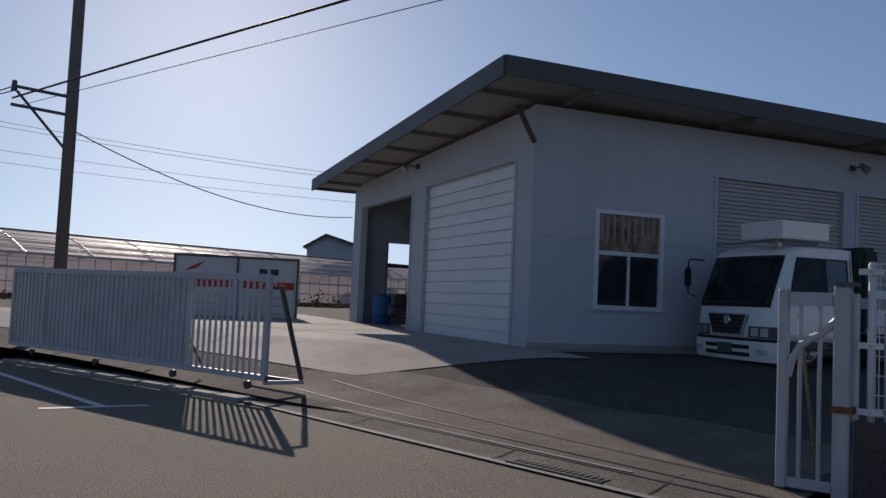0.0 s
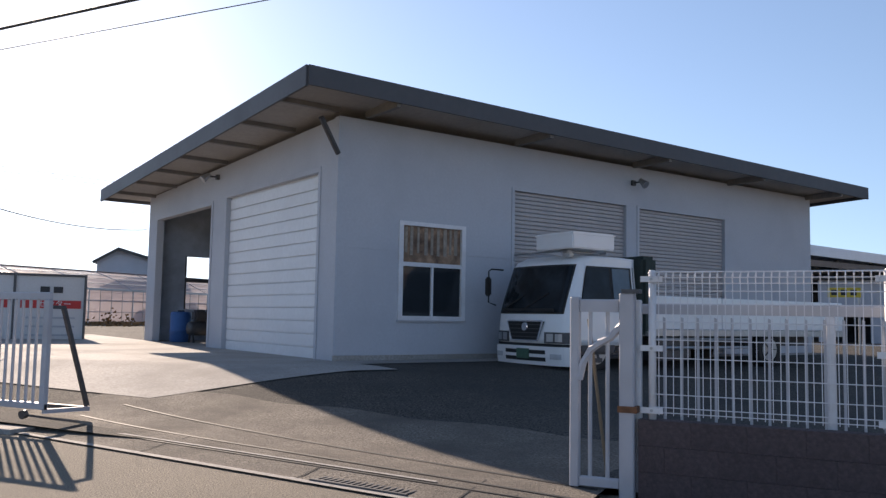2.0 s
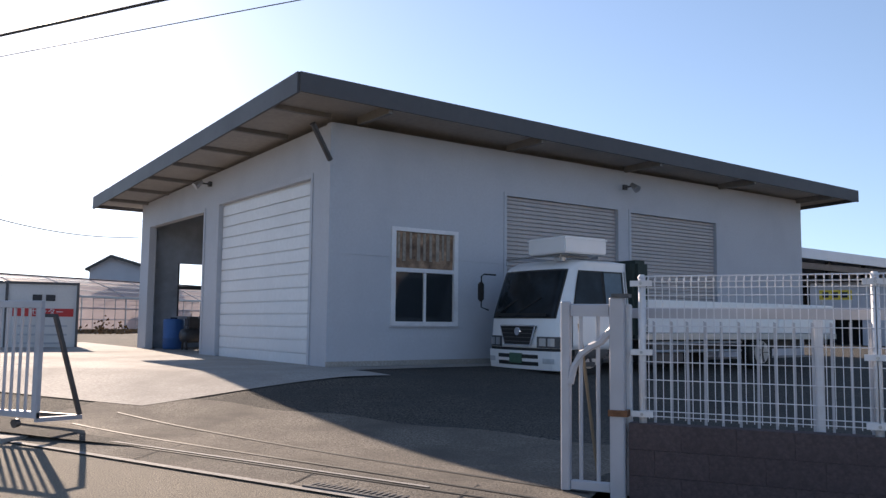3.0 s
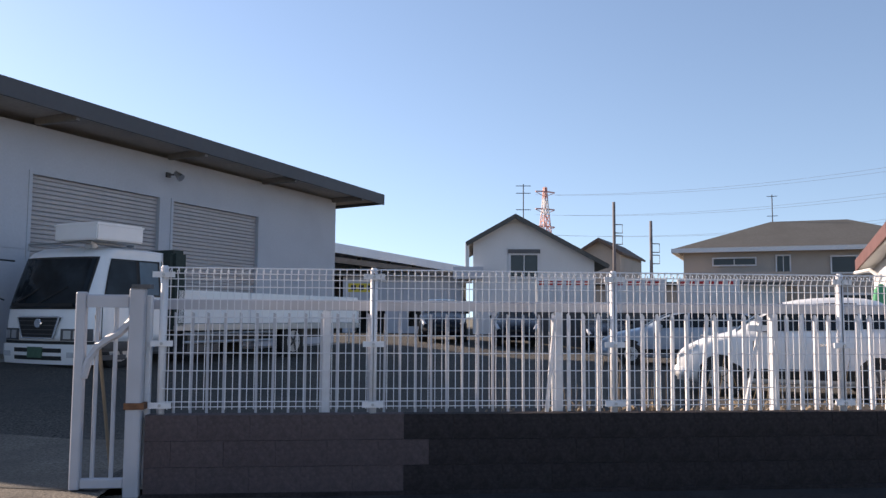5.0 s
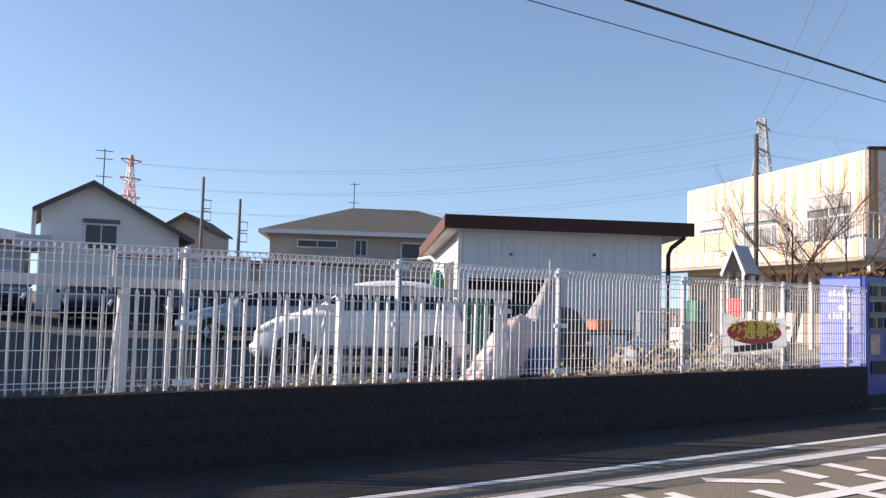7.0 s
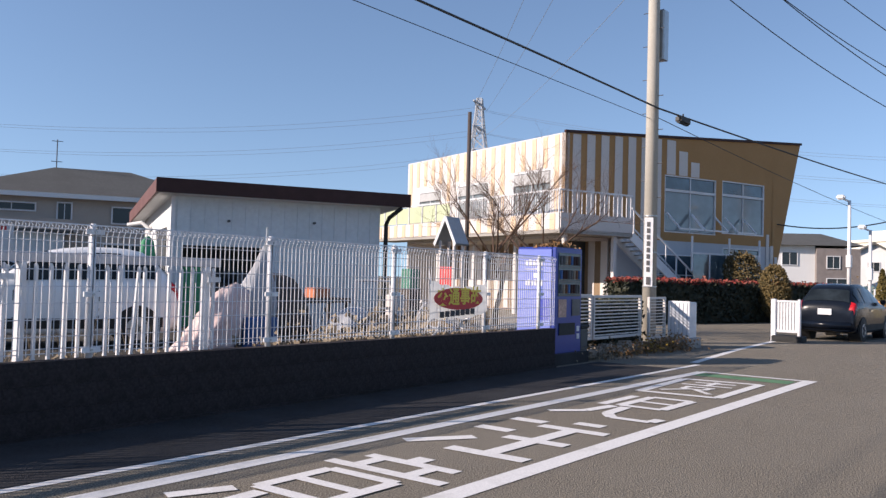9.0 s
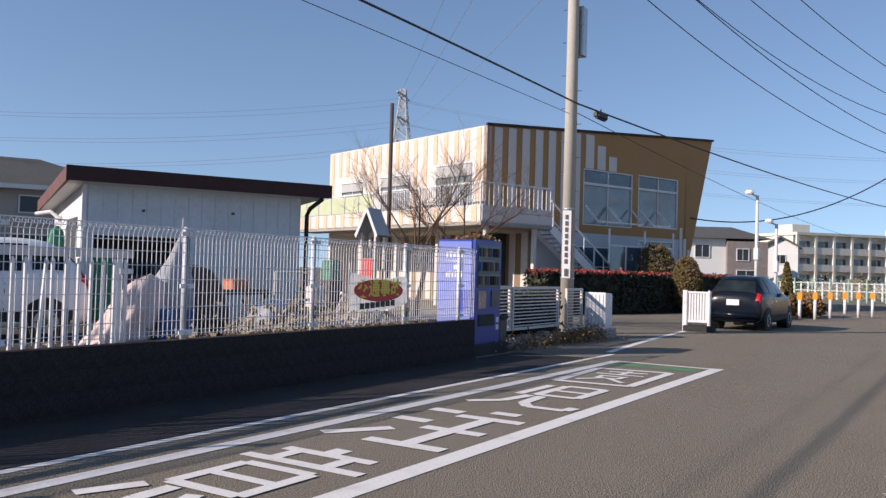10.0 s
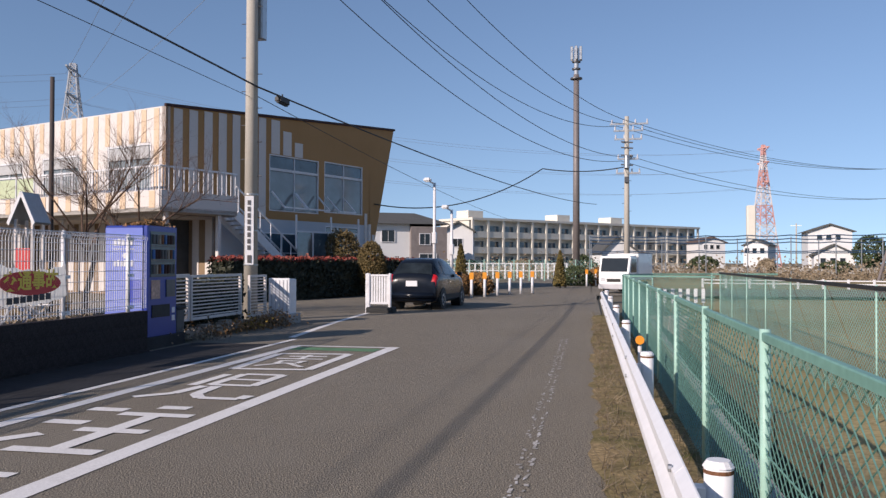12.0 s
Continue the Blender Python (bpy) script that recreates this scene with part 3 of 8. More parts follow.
for (p, q), h in zip(zip(RC, RC[1:] + RC[:1]), (0.32, 0.3, 0.3, 0.34)):
    d = (Vector(q) - Vector(p)).normalized().cross(Vector((0, 0, 1))) * 0.04
    a, b = Vector(p) + d, Vector(q) + d
    g = Geo()
    s = -d * 1.2
    hexa(g, [a - Vector((0, 0, h)), b - Vector((0, 0, h)), b + s - Vector((0, 0, h)), a + s - Vector((0, 0, h)), a + Vector((0, 0, 0.02)), b + Vector((0, 0, 0.02)), b + s + Vector((0, 0, 0.02)), a + s + Vector((0, 0, 0.02))])
    part("fascia", g, M_FASCIA, roof)
part("soffit", hexa(Geo(), [(x, y, z - 0.2) for x, y, z in RC] + [(x, y, z - 0.14) for x, y, z in RC]), M_SOFFIT, roof, "pale soffit boards under the eaves")
for i in range(7):
    y = 0.1 + 1.85 * i
    part("rafter", Geo().bar((-1.2, y, 5.30 - 0.04 * y), (0.02, y, 5.28 - 0.04 * y), 0.09, 0.16), M_RAFTER, roof)
for i in range(5):
    x = 0.6 + 3.75 * i
    part("rafter", Geo().bar((x, -1.1, 5.26 - 0.008 * x), (x, 0.02, 5.26 - 0.008 * x), 0.09, 0.2), M_RAFTER, roof)


def shutter(parent, x0, x1, z0, z1, pitch, y, material, label, at=None):
    s = part("shutter", Geo().box(x0, y + 0.03, z0, x1, y + 0.07, z1), material, parent, label, at=at)
    k = round((z1 - z0) / pitch)
    h = (z1 - z0) / k
    g = Geo().add([(x0, y + 0.03, 0.004), (x1, y + 0.03, 0.004), (x0, y, h * 0.3), (x1, y, h * 0.3), (x0, y, h * 0.8), (x1, y, h * 0.8), (x0, y + 0.03, h - 0.004), (x1, y + 0.03, h - 0.004)], [(0, 1, 3, 2), (2, 3, 5, 4), (4, 5, 7, 6)])
    me = g.mesh("slat", material)
    for i in range(k):
        part("slat", me, None, s, at=pose(0, 0, z0 + h * i))
    return s


shutter(shop, 4.3, 7.81, 0.55, 4.15, 0.09, 0.07, M_SHUTTER, "closed grey steel roller shutter")
shutter(shop, 8.28, 11.66, 0.55, 4.12, 0.09, 0.07, M_SHUTTER, "closed grey steel roller shutter")
for a, b, z in ((4.3, 7.81, 4.15), (8.28, 11.66, 4.12)):
    part("shutter_frame", Geo().box(a - 0.08, -0.02, 0.5, a - 0.001, 0.06, z + 0.07).box(b + 0.001, -0.02, 0.5, b + 0.08, 0.06, z + 0.07).box(a - 0.001, -0.02, z + 0.001, b + 0.001, 0.06, z + 0.07), M_WALL, shop)
panels = part("overhead_door", Geo().box(0.12, 0.77, 0.5, 0.16, 5.5, 4.15), M_SHUTTER_W, shop, "closed white sectional overhead door")
for i in range(14):
    h = 3.6 / 14
    part("door_panel", Geo().slab(0.085, 0.78, 0.525 + h * i, 0.119, 5.49, 0.525 + h * (i + 1) - 0.018, 0.012), M_SHUTTER_W, panels)
part("door_frame", Geo().box(-0.02, 0.68, 0.5, 0.06, 0.769, 4.24).box(-0.02, 5.501, 0.5, 0.06, 5.6, 4.24).box(-0.02, 0.769, 4.151, 0.06, 5.501, 4.24), M_WALL, shop)
part("door_frame", Geo().box(-0.02, 6.4, 0.5, 0.06, 6.499, 4.16).box(-0.02, 10.851, 0.5, 0.06, 10.95, 4.16).box(-0.02, 6.499, 4.071, 0.06, 10.851, 4.16), M_WALL, shop)
# window
win = part("window", Geo().box(1.46, -0.03, 1.33, 2.88, 0.08, 1.41), M_WHITE, shop, "white aluminium window frame")
for a in ((1.36, -0.03, 1.33, 1.46, 0.08, 3.26), (2.88, -0.03, 1.33, 2.98, 0.08, 3.26), (1.46, -0.03, 3.18, 2.88, 0.08, 3.26), (1.46, -0.02, 2.38, 2.88, 0.08, 2.46), (2.145, -0.01, 1.41, 2.195, 0.08, 2.38)):
    part("frame_bar", Geo().box(*a), M_WHITE, win)
part("pane", Geo().box(1.46, 0.03, 1.41, 2.145, 0.036, 2.38), M_GLASS, win, "dark window pane")
part("pane", Geo().box(2.195, 0.03, 1.41, 2.88, 0.036, 2.38), M_GLASS, win, "dark window pane")
part("pane", Geo().box(1.46, 0.03, 2.46, 2.88, 0.036, 3.18), M_CURTAIN, win, "upper pane with an orange-brown curtain behind")
rc = random.Random(6)
for i in range(9):
    x = 1.5 + i * 0.155 + rc.uniform(-0.03, 0.03)
    part("curtain_fold", Geo().box(x, 0.018, 2.6 + rc.uniform(0, 0.06), x + rc.uniform(0.03, 0.09), 0.029, 3.17), M_STONE, win)
part("sill", Geo().box(1.34, -0.045, 1.3, 3.0, 0.0, 1.329), M_GATE, win)
part("seam", Geo().box(0.0, -0.012, 2.66, 1.35, -0.001, 2.69), M_WALL, shop)
part("seam", Geo().box(2.99, -0.012, 2.66, 4.2, -0.001, 2.69), M_WALL, shop)
part("corner_trim", Geo().box(-0.03, -0.03, 0.67, 0.0, 0.12, 5.1).box(0.0, -0.03, 0.67, 0.12, -0.001, 5.1), M_WALL, shop)
# downpipe stub and lamps under the eaves
part("gutter_pipe", Geo().tube((-0.55, -0.3, 4.95), (-0.06, -0.08, 4.38), 0.055), M_DARKSTEEL, shop, "short dark downpipe under the eaves")
for x, y, a in ((8.05, -0.0, 0), (0, 6.1, 1)):
    lamp = part("flood_lamp", Geo().box(x - 0.06 - 0.02 * a, y - 0.05, 4.66, x + 0.06, y + 0.05, 4.78) if a else Geo().box(x - 0.06, -0.06, 4.66, x + 0.06, -0.001, 4.78), M_DARKSTEEL, shop, "small wall lamp")
    d = Vector((-1, 0, 0)) if a else Vector((0, -1, 0))
    e = Vector((x, y, 4.72))
    part("lamp_arm", Geo().tube(e, e + d * 0.3, 0.02), M_DARKSTEEL, lamp)
    part("lamp_head", Geo().tube(e + d * 0.24 + Vector((0, 0, 0.05)), e + d * 0.42 - Vector((0, 0, 0.1)), 0.05, 0.1), M_STEEL, lamp)
# things just inside the open doorway
drum = thing("plastic_drum", "blue plastic drum on the workshop floor", "drum", SHOP @ pose(0.55, 10.15, 0.56))
part("body", Geo().loft([[(r * math.cos(a * math.pi / 8), r * math.sin(a * math.pi / 8), z) for a in range(16)] for r, z in ((0.26, 0), (0.29, 0.05), (0.29, 0.3), (0.31, 0.32), (0.29, 0.34), (0.29, 0.8), (0.25, 0.86))]), M_BLUEPLASTIC, drum, smooth=True)
part("lid", Geo().tube((0, 0, 0.86), (0, 0, 0.9), 0.1), M_BLACK, drum)
comp = thing("air_compressor", "dark steel air compressor on the workshop floor", "compressor", SHOP @ pose(0.95, 9.55, 0.56))
part("tank", Geo().loft([[(x, 0.2 * k * math.cos(a * math.pi / 8), 0.4 + 0.2 * k * math.sin(a * math.pi / 8)) for a in range(16)] for x, k in ((-0.42, 0.4), (-0.38, 0.85), (-0.3, 1), (0.3, 1), (0.38, 0.85), (0.42, 0.4))]), M_DARKSTEEL, comp, smooth=True)
part("motor", bevelled(Geo().box(-0.25, -0.16, 0.6, 0.1, 0.16, 0.92), 0.05), M_DARKSTEEL, comp)
part("pump", Geo().tube((0.2, 0, 0.6), (0.2, 0, 1.0), 0.11, 0.07, n=14), M_DARKSTEEL, comp)
for x in (-0.28, 0.28):
    part("leg", Geo().bar((x, -0.2, 0), (x, -0.1, 0.3), 0.05, 0.03).bar((x, 0.2, 0), (x, 0.1, 0.3), 0.05, 0.03), M_DARKSTEEL, comp)
winb = part("window", Geo().box(1.12, 11.5, 2.32, 3.13, 11.7, 2.42), M_DARKSTEEL, shop, "dark frame of a rear window")
for x in (1.05, 3.13):
    part("frame_bar", Geo().box(x, 11.5, 1.5, x + 0.07, 11.7, 3.1), M_DARKSTEEL, winb)

# apron of concrete before the workshop's doors
apron = Geo()
for j in range(15):
    for i in range(31):
        u, v = i / 30, j / 14
        p = Vector((-26, 8.9, 0)).lerp(Vector((-8.57, 9.13, 0)), u).lerp((SHOP @ Vector((0.0, 18, 0))).lerp(SHOP @ Vector((0.0, -2.2, 0)), u), v)
        apron.v.append((p.x, p.y, yard_z(p.x, p.y) + 0.014))
apron.f = [(j * 31 + i, j * 31 + i + 1, (j + 1) * 31 + i + 1, (j + 1) * 31 + i) for j in range(14) for i in range(30)]
single("apron", apron, M_CONCRETE, "pale concrete apron before the workshop doors", "pavement", "structure")
strip = Geo().sheet([0.0 + 0.8 * i for i in range(20)], [-0.95, -0.5, -0.035], lambda x, y: 0)
strip.v = [(p.x, p.y, yard_z(p.x, p.y) + 0.014) for p in [SHOP @ Vector(v) for v in strip.v]]
single("apron_strip", strip, M_CONCRETE, "concrete strip along the workshop wall", "pavement", "structure")


# ---- mesh fence on the block wall ----
FENCE_Y, FENCE_Z0, FENCE_Z1 = 7.06, 0.63, 1.78
POSTS = [-1.44, 0.21, 2.2, 4.2, 6.2, 8.2, 10.2, 11.7]


def fence_post(x):
    p = thing("fence_post", "round white fence post set in the block wall", "post", pose(x, FENCE_Y, 0.6), "fence posts")
    part("tube", Geo().tube((0, 0, 0), (0, 0, 1.17), 0.03, n=12), M_WHITE, p, smooth=True)
    part("cap", Geo().tube((0, 0, 1.17), (0, 0, 1.195), 0.034, 0.02, n=12), M_WHITE, p)
    for z in (0.08, 0.56, 1.1):
        part("bracket", Geo().box(-0.085, -0.045, z, 0.085, -0.026, z + 0.045), M_WHITE, p)
        part("bolt", Geo().tube((0, -0.055, z + 0.022), (0, -0.045, z + 0.022), 0.012), M_STEEL, p)


def fence_panel(x0, x1):
    p = thing("wire_fence", "white welded wire mesh fence panel with a bent top edge", "fence", pose(x0, FENCE_Y - 0.03, 0), "fence panels")
    w = x1 - x0
    n = max(2, round(w / 0.055))
    g = Geo()
    for i in range(n + 1):
        x = w * i / n
        g.tube((x, 0, FENCE_Z0 + 0.04), (x, 0, FENCE_Z1 - 0.09), 0.0042, n=4, caps=False)
        g.path([(x, 0, FENCE_Z1 - 0.09), (x, -0.03, FENCE_Z1 - 0.03), (x, 0.02, FENCE_Z1), (x, 0.035, FENCE_Z1 - 0.04)], 0.0048, n=4)
    tagged(part("wire_mesh", g, M_WHITE, p), kind="stuff")
    for z in (0.69, 0.73, 0.83, 0.97, 1.11, 1.25, 1.39, 1.53, 1.63, 1.69, 1.735):
        part("cross_wire", Geo().tube((0, 0.006, z), (w, 0.006, z), 0.0042, n=5), M_WHITE, p)
    part("top_wire", Geo().tube((0, 0.02, FENCE_Z1), (w, 0.02, FENCE_Z1), 0.006, n=5), M_WHITE, p)


for x in POSTS:
    fence_post(x)
for a, b in zip(POSTS, POSTS[1:] + [12.14]):
    fence_panel(a, b)

# ---- parked leaf of white pickets behind the mesh ----
leaf = thing("picket_gate_leaf", "white steel picket gate leaf parked behind the mesh", "gate", pose(0, 7.2, 0))
part("top_rail", Geo().slab(-1.62, -0.03, 1.45, 5.66, 0.03, 1.53), M_GATE, leaf)
part("bottom_rail", Geo().slab(-1.4, -0.03, 0.55, 5.66, 0.03, 0.60), M_GATE, leaf)
for x in (-0.17, 1.76, 3.66, 5.5):
    part("stile", Geo().slab(x - 0.035, -0.035, 0.56, x + 0.035, 0.035, 1.45), M_WHITE, leaf)
picket = Geo()
picket.prism([(-0.014, 0.0), (0.014, 0.0), (0.014, 0.835), (-0.002, 0.862), (-0.014, 0.85)], -0.012, 0.012)
me = picket.mesh("picket", M_WHITE)
# left pickets: slimmer, and greyed to carry the workshop's shade in their colour
slim = Geo().prism([(-0.01, 0.0), (0.01, 0.0), (0.01, 0.84), (-0.01, 0.85)], -0.008, 0.008).mesh("picket", M_GATE)
rp = random.Random(8)
for i in range(55):
    x = -1.36 + 0.128 * i
    part("picket", me if i > 23 else slim, None, leaf, at=pose(x, -0.05, 0.58, 0, rp.uniform(-0.4, 0.4) + (4 if i in (34, 47) else 0)))
part("prop", Geo().tube((1.64, -0.09, 0.6), (1.72, -0.07, 1.4), 0.018), M_WHITE, leaf)
part("prop", Geo().tube((3.35, -0.09, 0.6), (3.52, -0.07, 1.42), 0.018), M_WHITE, leaf)
part("latch_plate", Geo().box(3.4, -0.1, 1.3, 3.56, -0.07, 1.35), M_WHITE, leaf)
part("latch_plate", Geo().box(5.45, -0.1, 1.3, 5.6, -0.07, 1.35), M_WHITE, leaf)

# ---- narrow gate leaf at the wall's end ----
ng = thing("gate_leaf", "narrow white steel gate leaf with curved brace and rusty hinge", "gate", pose(-2.08, 7.0, 0.06))
part("stile", Geo().slab(0, -0.04, 0.02, 0.075, 0.04, 1.52), M_GATE, ng)
part("stile", Geo().slab(0.40, -0.05, -0.04, 0.515, 0.05, 1.55), M_GATE, ng, "broad white end stile")
part("rail", Geo().slab(0.075, -0.03, 1.40, 0.40, 0.03, 1.50), M_GATE, ng)
part("rail", Geo().slab(0.075, -0.03, 0.03, 0.40, 0.03, 0.10), M_GATE, ng)
for x in (0.16, 0.30):
    part("bar", Geo().tube((x, 0, 0.1), (x, 0, 1.4), 0.017), M_GATE, ng)
part("curved_brace", Geo().path([(0.075, -0.02, 0.86), (0.11, -0.02, 1.0), (0.17, -0.02, 1.1), (0.25, -0.02, 1.16), (0.33, -0.02, 1.2), (0.42, -0.02, 1.3)], 0.03), M_GATE, ng)
part("hinge", Geo().box(0.39, -0.06, 0.62, 0.54, 0.06, 0.67), M_RUST, ng, "rusty hinge strap")
part("hinge", Geo().box(0.42, -0.06, 1.55, 0.56, 0.06, 1.58), M_DARKSTEEL, ng)
stick = thing("bamboo_stick", "bamboo stick leaning inside the narrow gate", "stick", pose(-1.96, 7.1, 0.1))
part("cane", Geo().tube((0.16, 0, 0), (0.0, 0.0, 1.3), 0.014), M_DRYWEED, stick)
gp = thing("gate_post", "slim white steel gate post with a latch", "post", pose(-1.56, 7.1, 0.06))
part("tube", Geo().slab(-0.03, -0.03, 0, 0.03, 0.03, 1.5), M_WHITE, gp)
part("latch", Geo().tube((-0.02, -0.05, 0.3), (-0.02, -0.05, 1.5), 0.014), M_DARKSTEEL, gp)

# ---- sliding gate at the left of the gateway ----
sg = thing("sliding_gate", "long grey-white sliding gate, sheeted and barred, standing open", "gate", pose(0, 7.2, 0))
part("rail", Geo().slab(-15.0, -0.03, 1.52, -8.25, 0.03, 1.6), M_GATE, sg)
part("rail", Geo().slab(-15.0, -0.03, 0.27, -8.25, 0.03, 0.34), M_GATE, sg)
for x in (-15.0, -13.9, -9.95, -8.32):
    part("stile", Geo().slab(x, -0.035, 0.27, x + 0.07, 0.035, 1.52), M_GATE, sg)
for i in range(13):
    part("bar", Geo().slab(-9.82 + 0.122 * i, -0.016, 0.34, -9.782 + 0.122 * i, 0.016, 1.52), M_GATE, sg)
part("sheet", Geo().box(-14.93, 0.0, 0.34, -9.95, 0.008, 1.52), M_GATE, sg, "white sheeting greyed for its backlit shade")
for i in range(38):
    part("rib", Geo().box(-14.85 + 0.13 * i, -0.014, 0.34, -14.81 + 0.13 * i, -0.001, 1.52), M_GATE, sg)
for x in (-14.4, -13.2, -11.8, -10.6):
    part("brace", Geo().bar((x, 0.02, 1.45), (x + 0.35, 0.5, 0.3), 0.04, 0.04), M_DARKSTEEL, sg)
part("brace", Geo().bar((-8.28, 0.2, 1.43), (-8.33, 0.66, 0.25), 0.045, 0.045), M_DARKSTEEL, sg, "slanting end brace")
part("brace_link", Geo().bar((-8.28, 0.0, 1.43), (-8.28, 0.22, 1.43), 0.04, 0.04), M_DARKSTEEL, sg)
part("foot", Geo().bar((-8.28, 0.0, 0.25), (-8.33, 0.68, 0.22), 0.05, 0.05), M_GATE, sg)
part("foot", Geo().bar((-8.33, 0.66, 0.22), (-9.5, 0.66, 0.22), 0.05, 0.05), M_DARKSTEEL, sg)
for x in (-14.2, -12.2, -10.2, -8.6):
    part("wheel", Geo().tube((x, -0.03, 0.19), (x, 0.03, 0.2), 0.05, n=14), M_DARKSTEEL, sg)
for i in range(11):
    tagged(single("sleeper", Geo().slab(-14.7 + 0.57 * i, 6.96 + 0.02 * (i % 2), 0.0, -14.2 + 0.57 * i, 7.3, 0.05 + 0.006 * (i % 3)), M_CONCRETE, "flat stone laid beneath the sliding gate", "stone"), group="sleepers")
outer = lambda x: 6.48 - 0.165 * (x + 5.2)


def sill_z(x, y):
    return 0.01 + smooth(0.02, 0.75, y - outer(x)) * yard_z(x, max(y, 7.22))


def oblique(x0, y0, x1, y1, w, dz):
    """A thin strip laid on the sloping threshold."""
    g = Geo()
    for i in range(25):
        u = i / 24
        x, y = x0 + (x1 - x0) * u, y0 + (y1 - y0) * u
        g.v += [(x, y - w / 2, sill_z(x, y) + dz), (x, y + w / 2, sill_z(x, y) + dz)]
    g.f = [(2 * i, 2 * i + 2, 2 * i + 3, 2 * i + 1) for i in range(24)]
    return g


inner = lambda x: 9.28 - 0.126 * (x + 5.0)
pad = Geo()
for i in range(33):
    x = -9.4 + (9.4 - 1.8) * i / 32
    for j in range(15):
        y = outer(x) + (inner(x) + 0.06 * math.sin(3.1 * x) - outer(x)) * j / 14
        pad.v.append((x, y, sill_z(x, y)))
pad.f = [(i * 15 + j, (i + 1) * 15 + j, (i + 1) * 15 + j + 1, i * 15 + j + 1) for i in range(32) for j in range(14)]
sill = single("gate_sill", pad, M_SILL, "worn concrete threshold across the gateway", "threshold", "structure")
part("kerb_line", oblique(-9.2, outer(-9.2) + 0.04, -1.95, outer(-1.95) + 0.04, 0.085, 0.008), M_CONCRETE, sill, "pale worn concrete edge")
part("kerb_line", oblique(-8.4, 7.55, -3.1, 6.66, 0.05, 0.006), M_CONCRETE, sill, "pale worn concrete edge")
for x0, y0, x1, y1, w in ((-8.6, 8.72, -1.85, 6.95, 0.05), (-8.6, 8.0, -1.85, 6.54, 0.045), (-8.4, 7.49, -2.0, 6.42, 0.03)):
    part("track", oblique(x0, y0, x1, y1, w, 0.005), M_BLACK, sill, "dark steel track set in the threshold")
for x in (-6.4, -4.3, -2.75):
    part("joint", Geo().add([(x + dx, y, sill_z(x, y) + 0.004) for y in (outer(x) + 0.1, outer(x) + 0.45, outer(x) + 0.8) for dx in (-0.01, 0.01)], [(0, 1, 3, 2), (2, 3, 5, 4)]), M_GUTTER, sill)
drain = thing("drain_grate", "steel drain grate in the threshold", "grate", pose(-3.62, 6.50, 0.012, 0, 0, -9))
part("frame", Geo().box(-0.5, -0.2, 0.0, 0.5, -0.17, 0.02).box(-0.5, 0.1, 0.0, 0.5, 0.13, 0.02), M_DARKSTEEL, drain)
for i in range(16):
    part("grate_bar", Geo().box(-0.48 + 0.062 * i, -0.17, 0.0, -0.455 + 0.062 * i, 0.1, 0.016), M_DARKSTEEL, drain)

# ---- guardrail and green fence ----
def guard_y(x):
    return -0.275 + 0.027 * (x - 5.2)


rail = thing("guardrail", "white W-beam guardrail along the verge", "guardrail")
profile = [(0.0, 0.29), (-0.04, 0.32), (-0.04, 0.37), (0.0, 0.415), (0.0, 0.465), (-0.04, 0.51), (-0.04, 0.56), (0.0, 0.595)]
ring = lambda x: [(x, guard_y(x) - p + 0.03, z) for p, z in profile] + [(x, guard_y(x) - p + 0.024, z) for p, z in reversed(profile)]
for k in range(9):
    x0 = -12.15 + 4 * k
    part("beam", Geo().loft([ring(x0), ring(x0 + 3.99)]), M_GUARD, rail)
    part("splice_bolts", Geo().tube((x0 + 0.1, guard_y(x0) + 0.07, 0.40), (x0 + 0.1, guard_y(x0) + 0.085, 0.40), 0.016).tube((x0 + 0.1, guard_y(x0) + 0.07, 0.56), (x0 + 0.1, guard_y(x0) + 0.085, 0.56), 0.016), M_STEEL, rail)
part("end_wing", Geo().loft([ring(23.84), [(x + 0.35, y - 0.18, z) for x, y, z in ring(23.84)]]), M_GUARD, rail)
for k in range(10):
    x = -12.15 + 4 * k
    y = guard_y(x) - 0.1
    post = part("post", Geo().tube((x, y, -0.05), (x, y, 0.60), 0.057, n=14), M_GUARD, rail, smooth=True)
    part("cap", Geo().tube((x, y, 0.6), (x, y, 0.625), 0.062, 0.045, n=14), M_GUARD, post)
    part("rust_ring", Geo().tube((x, y, 0.575), (x, y, 0.59), 0.0585, n=14), M_RUST, post)
    part("bracket", Geo().box(x - 0.04, y + 0.05, 0.42, x + 0.04, guard_y(x) + 0.03, 0.52), M_GUARD, post)
reflector = thing("delineator", "orange round reflector on a short white stem", "reflector", pose(9.0, -0.28, 0))
part("stem", Geo().tube((0, 0, 0), (0, 0, 0.56), 0.02), M_WHITE, reflector)
part("disc", Geo().tube((-0.015, 0, 0.62), (0.015, 0, 0.62), 0.044, n=18), M_ORANGE, reflector)


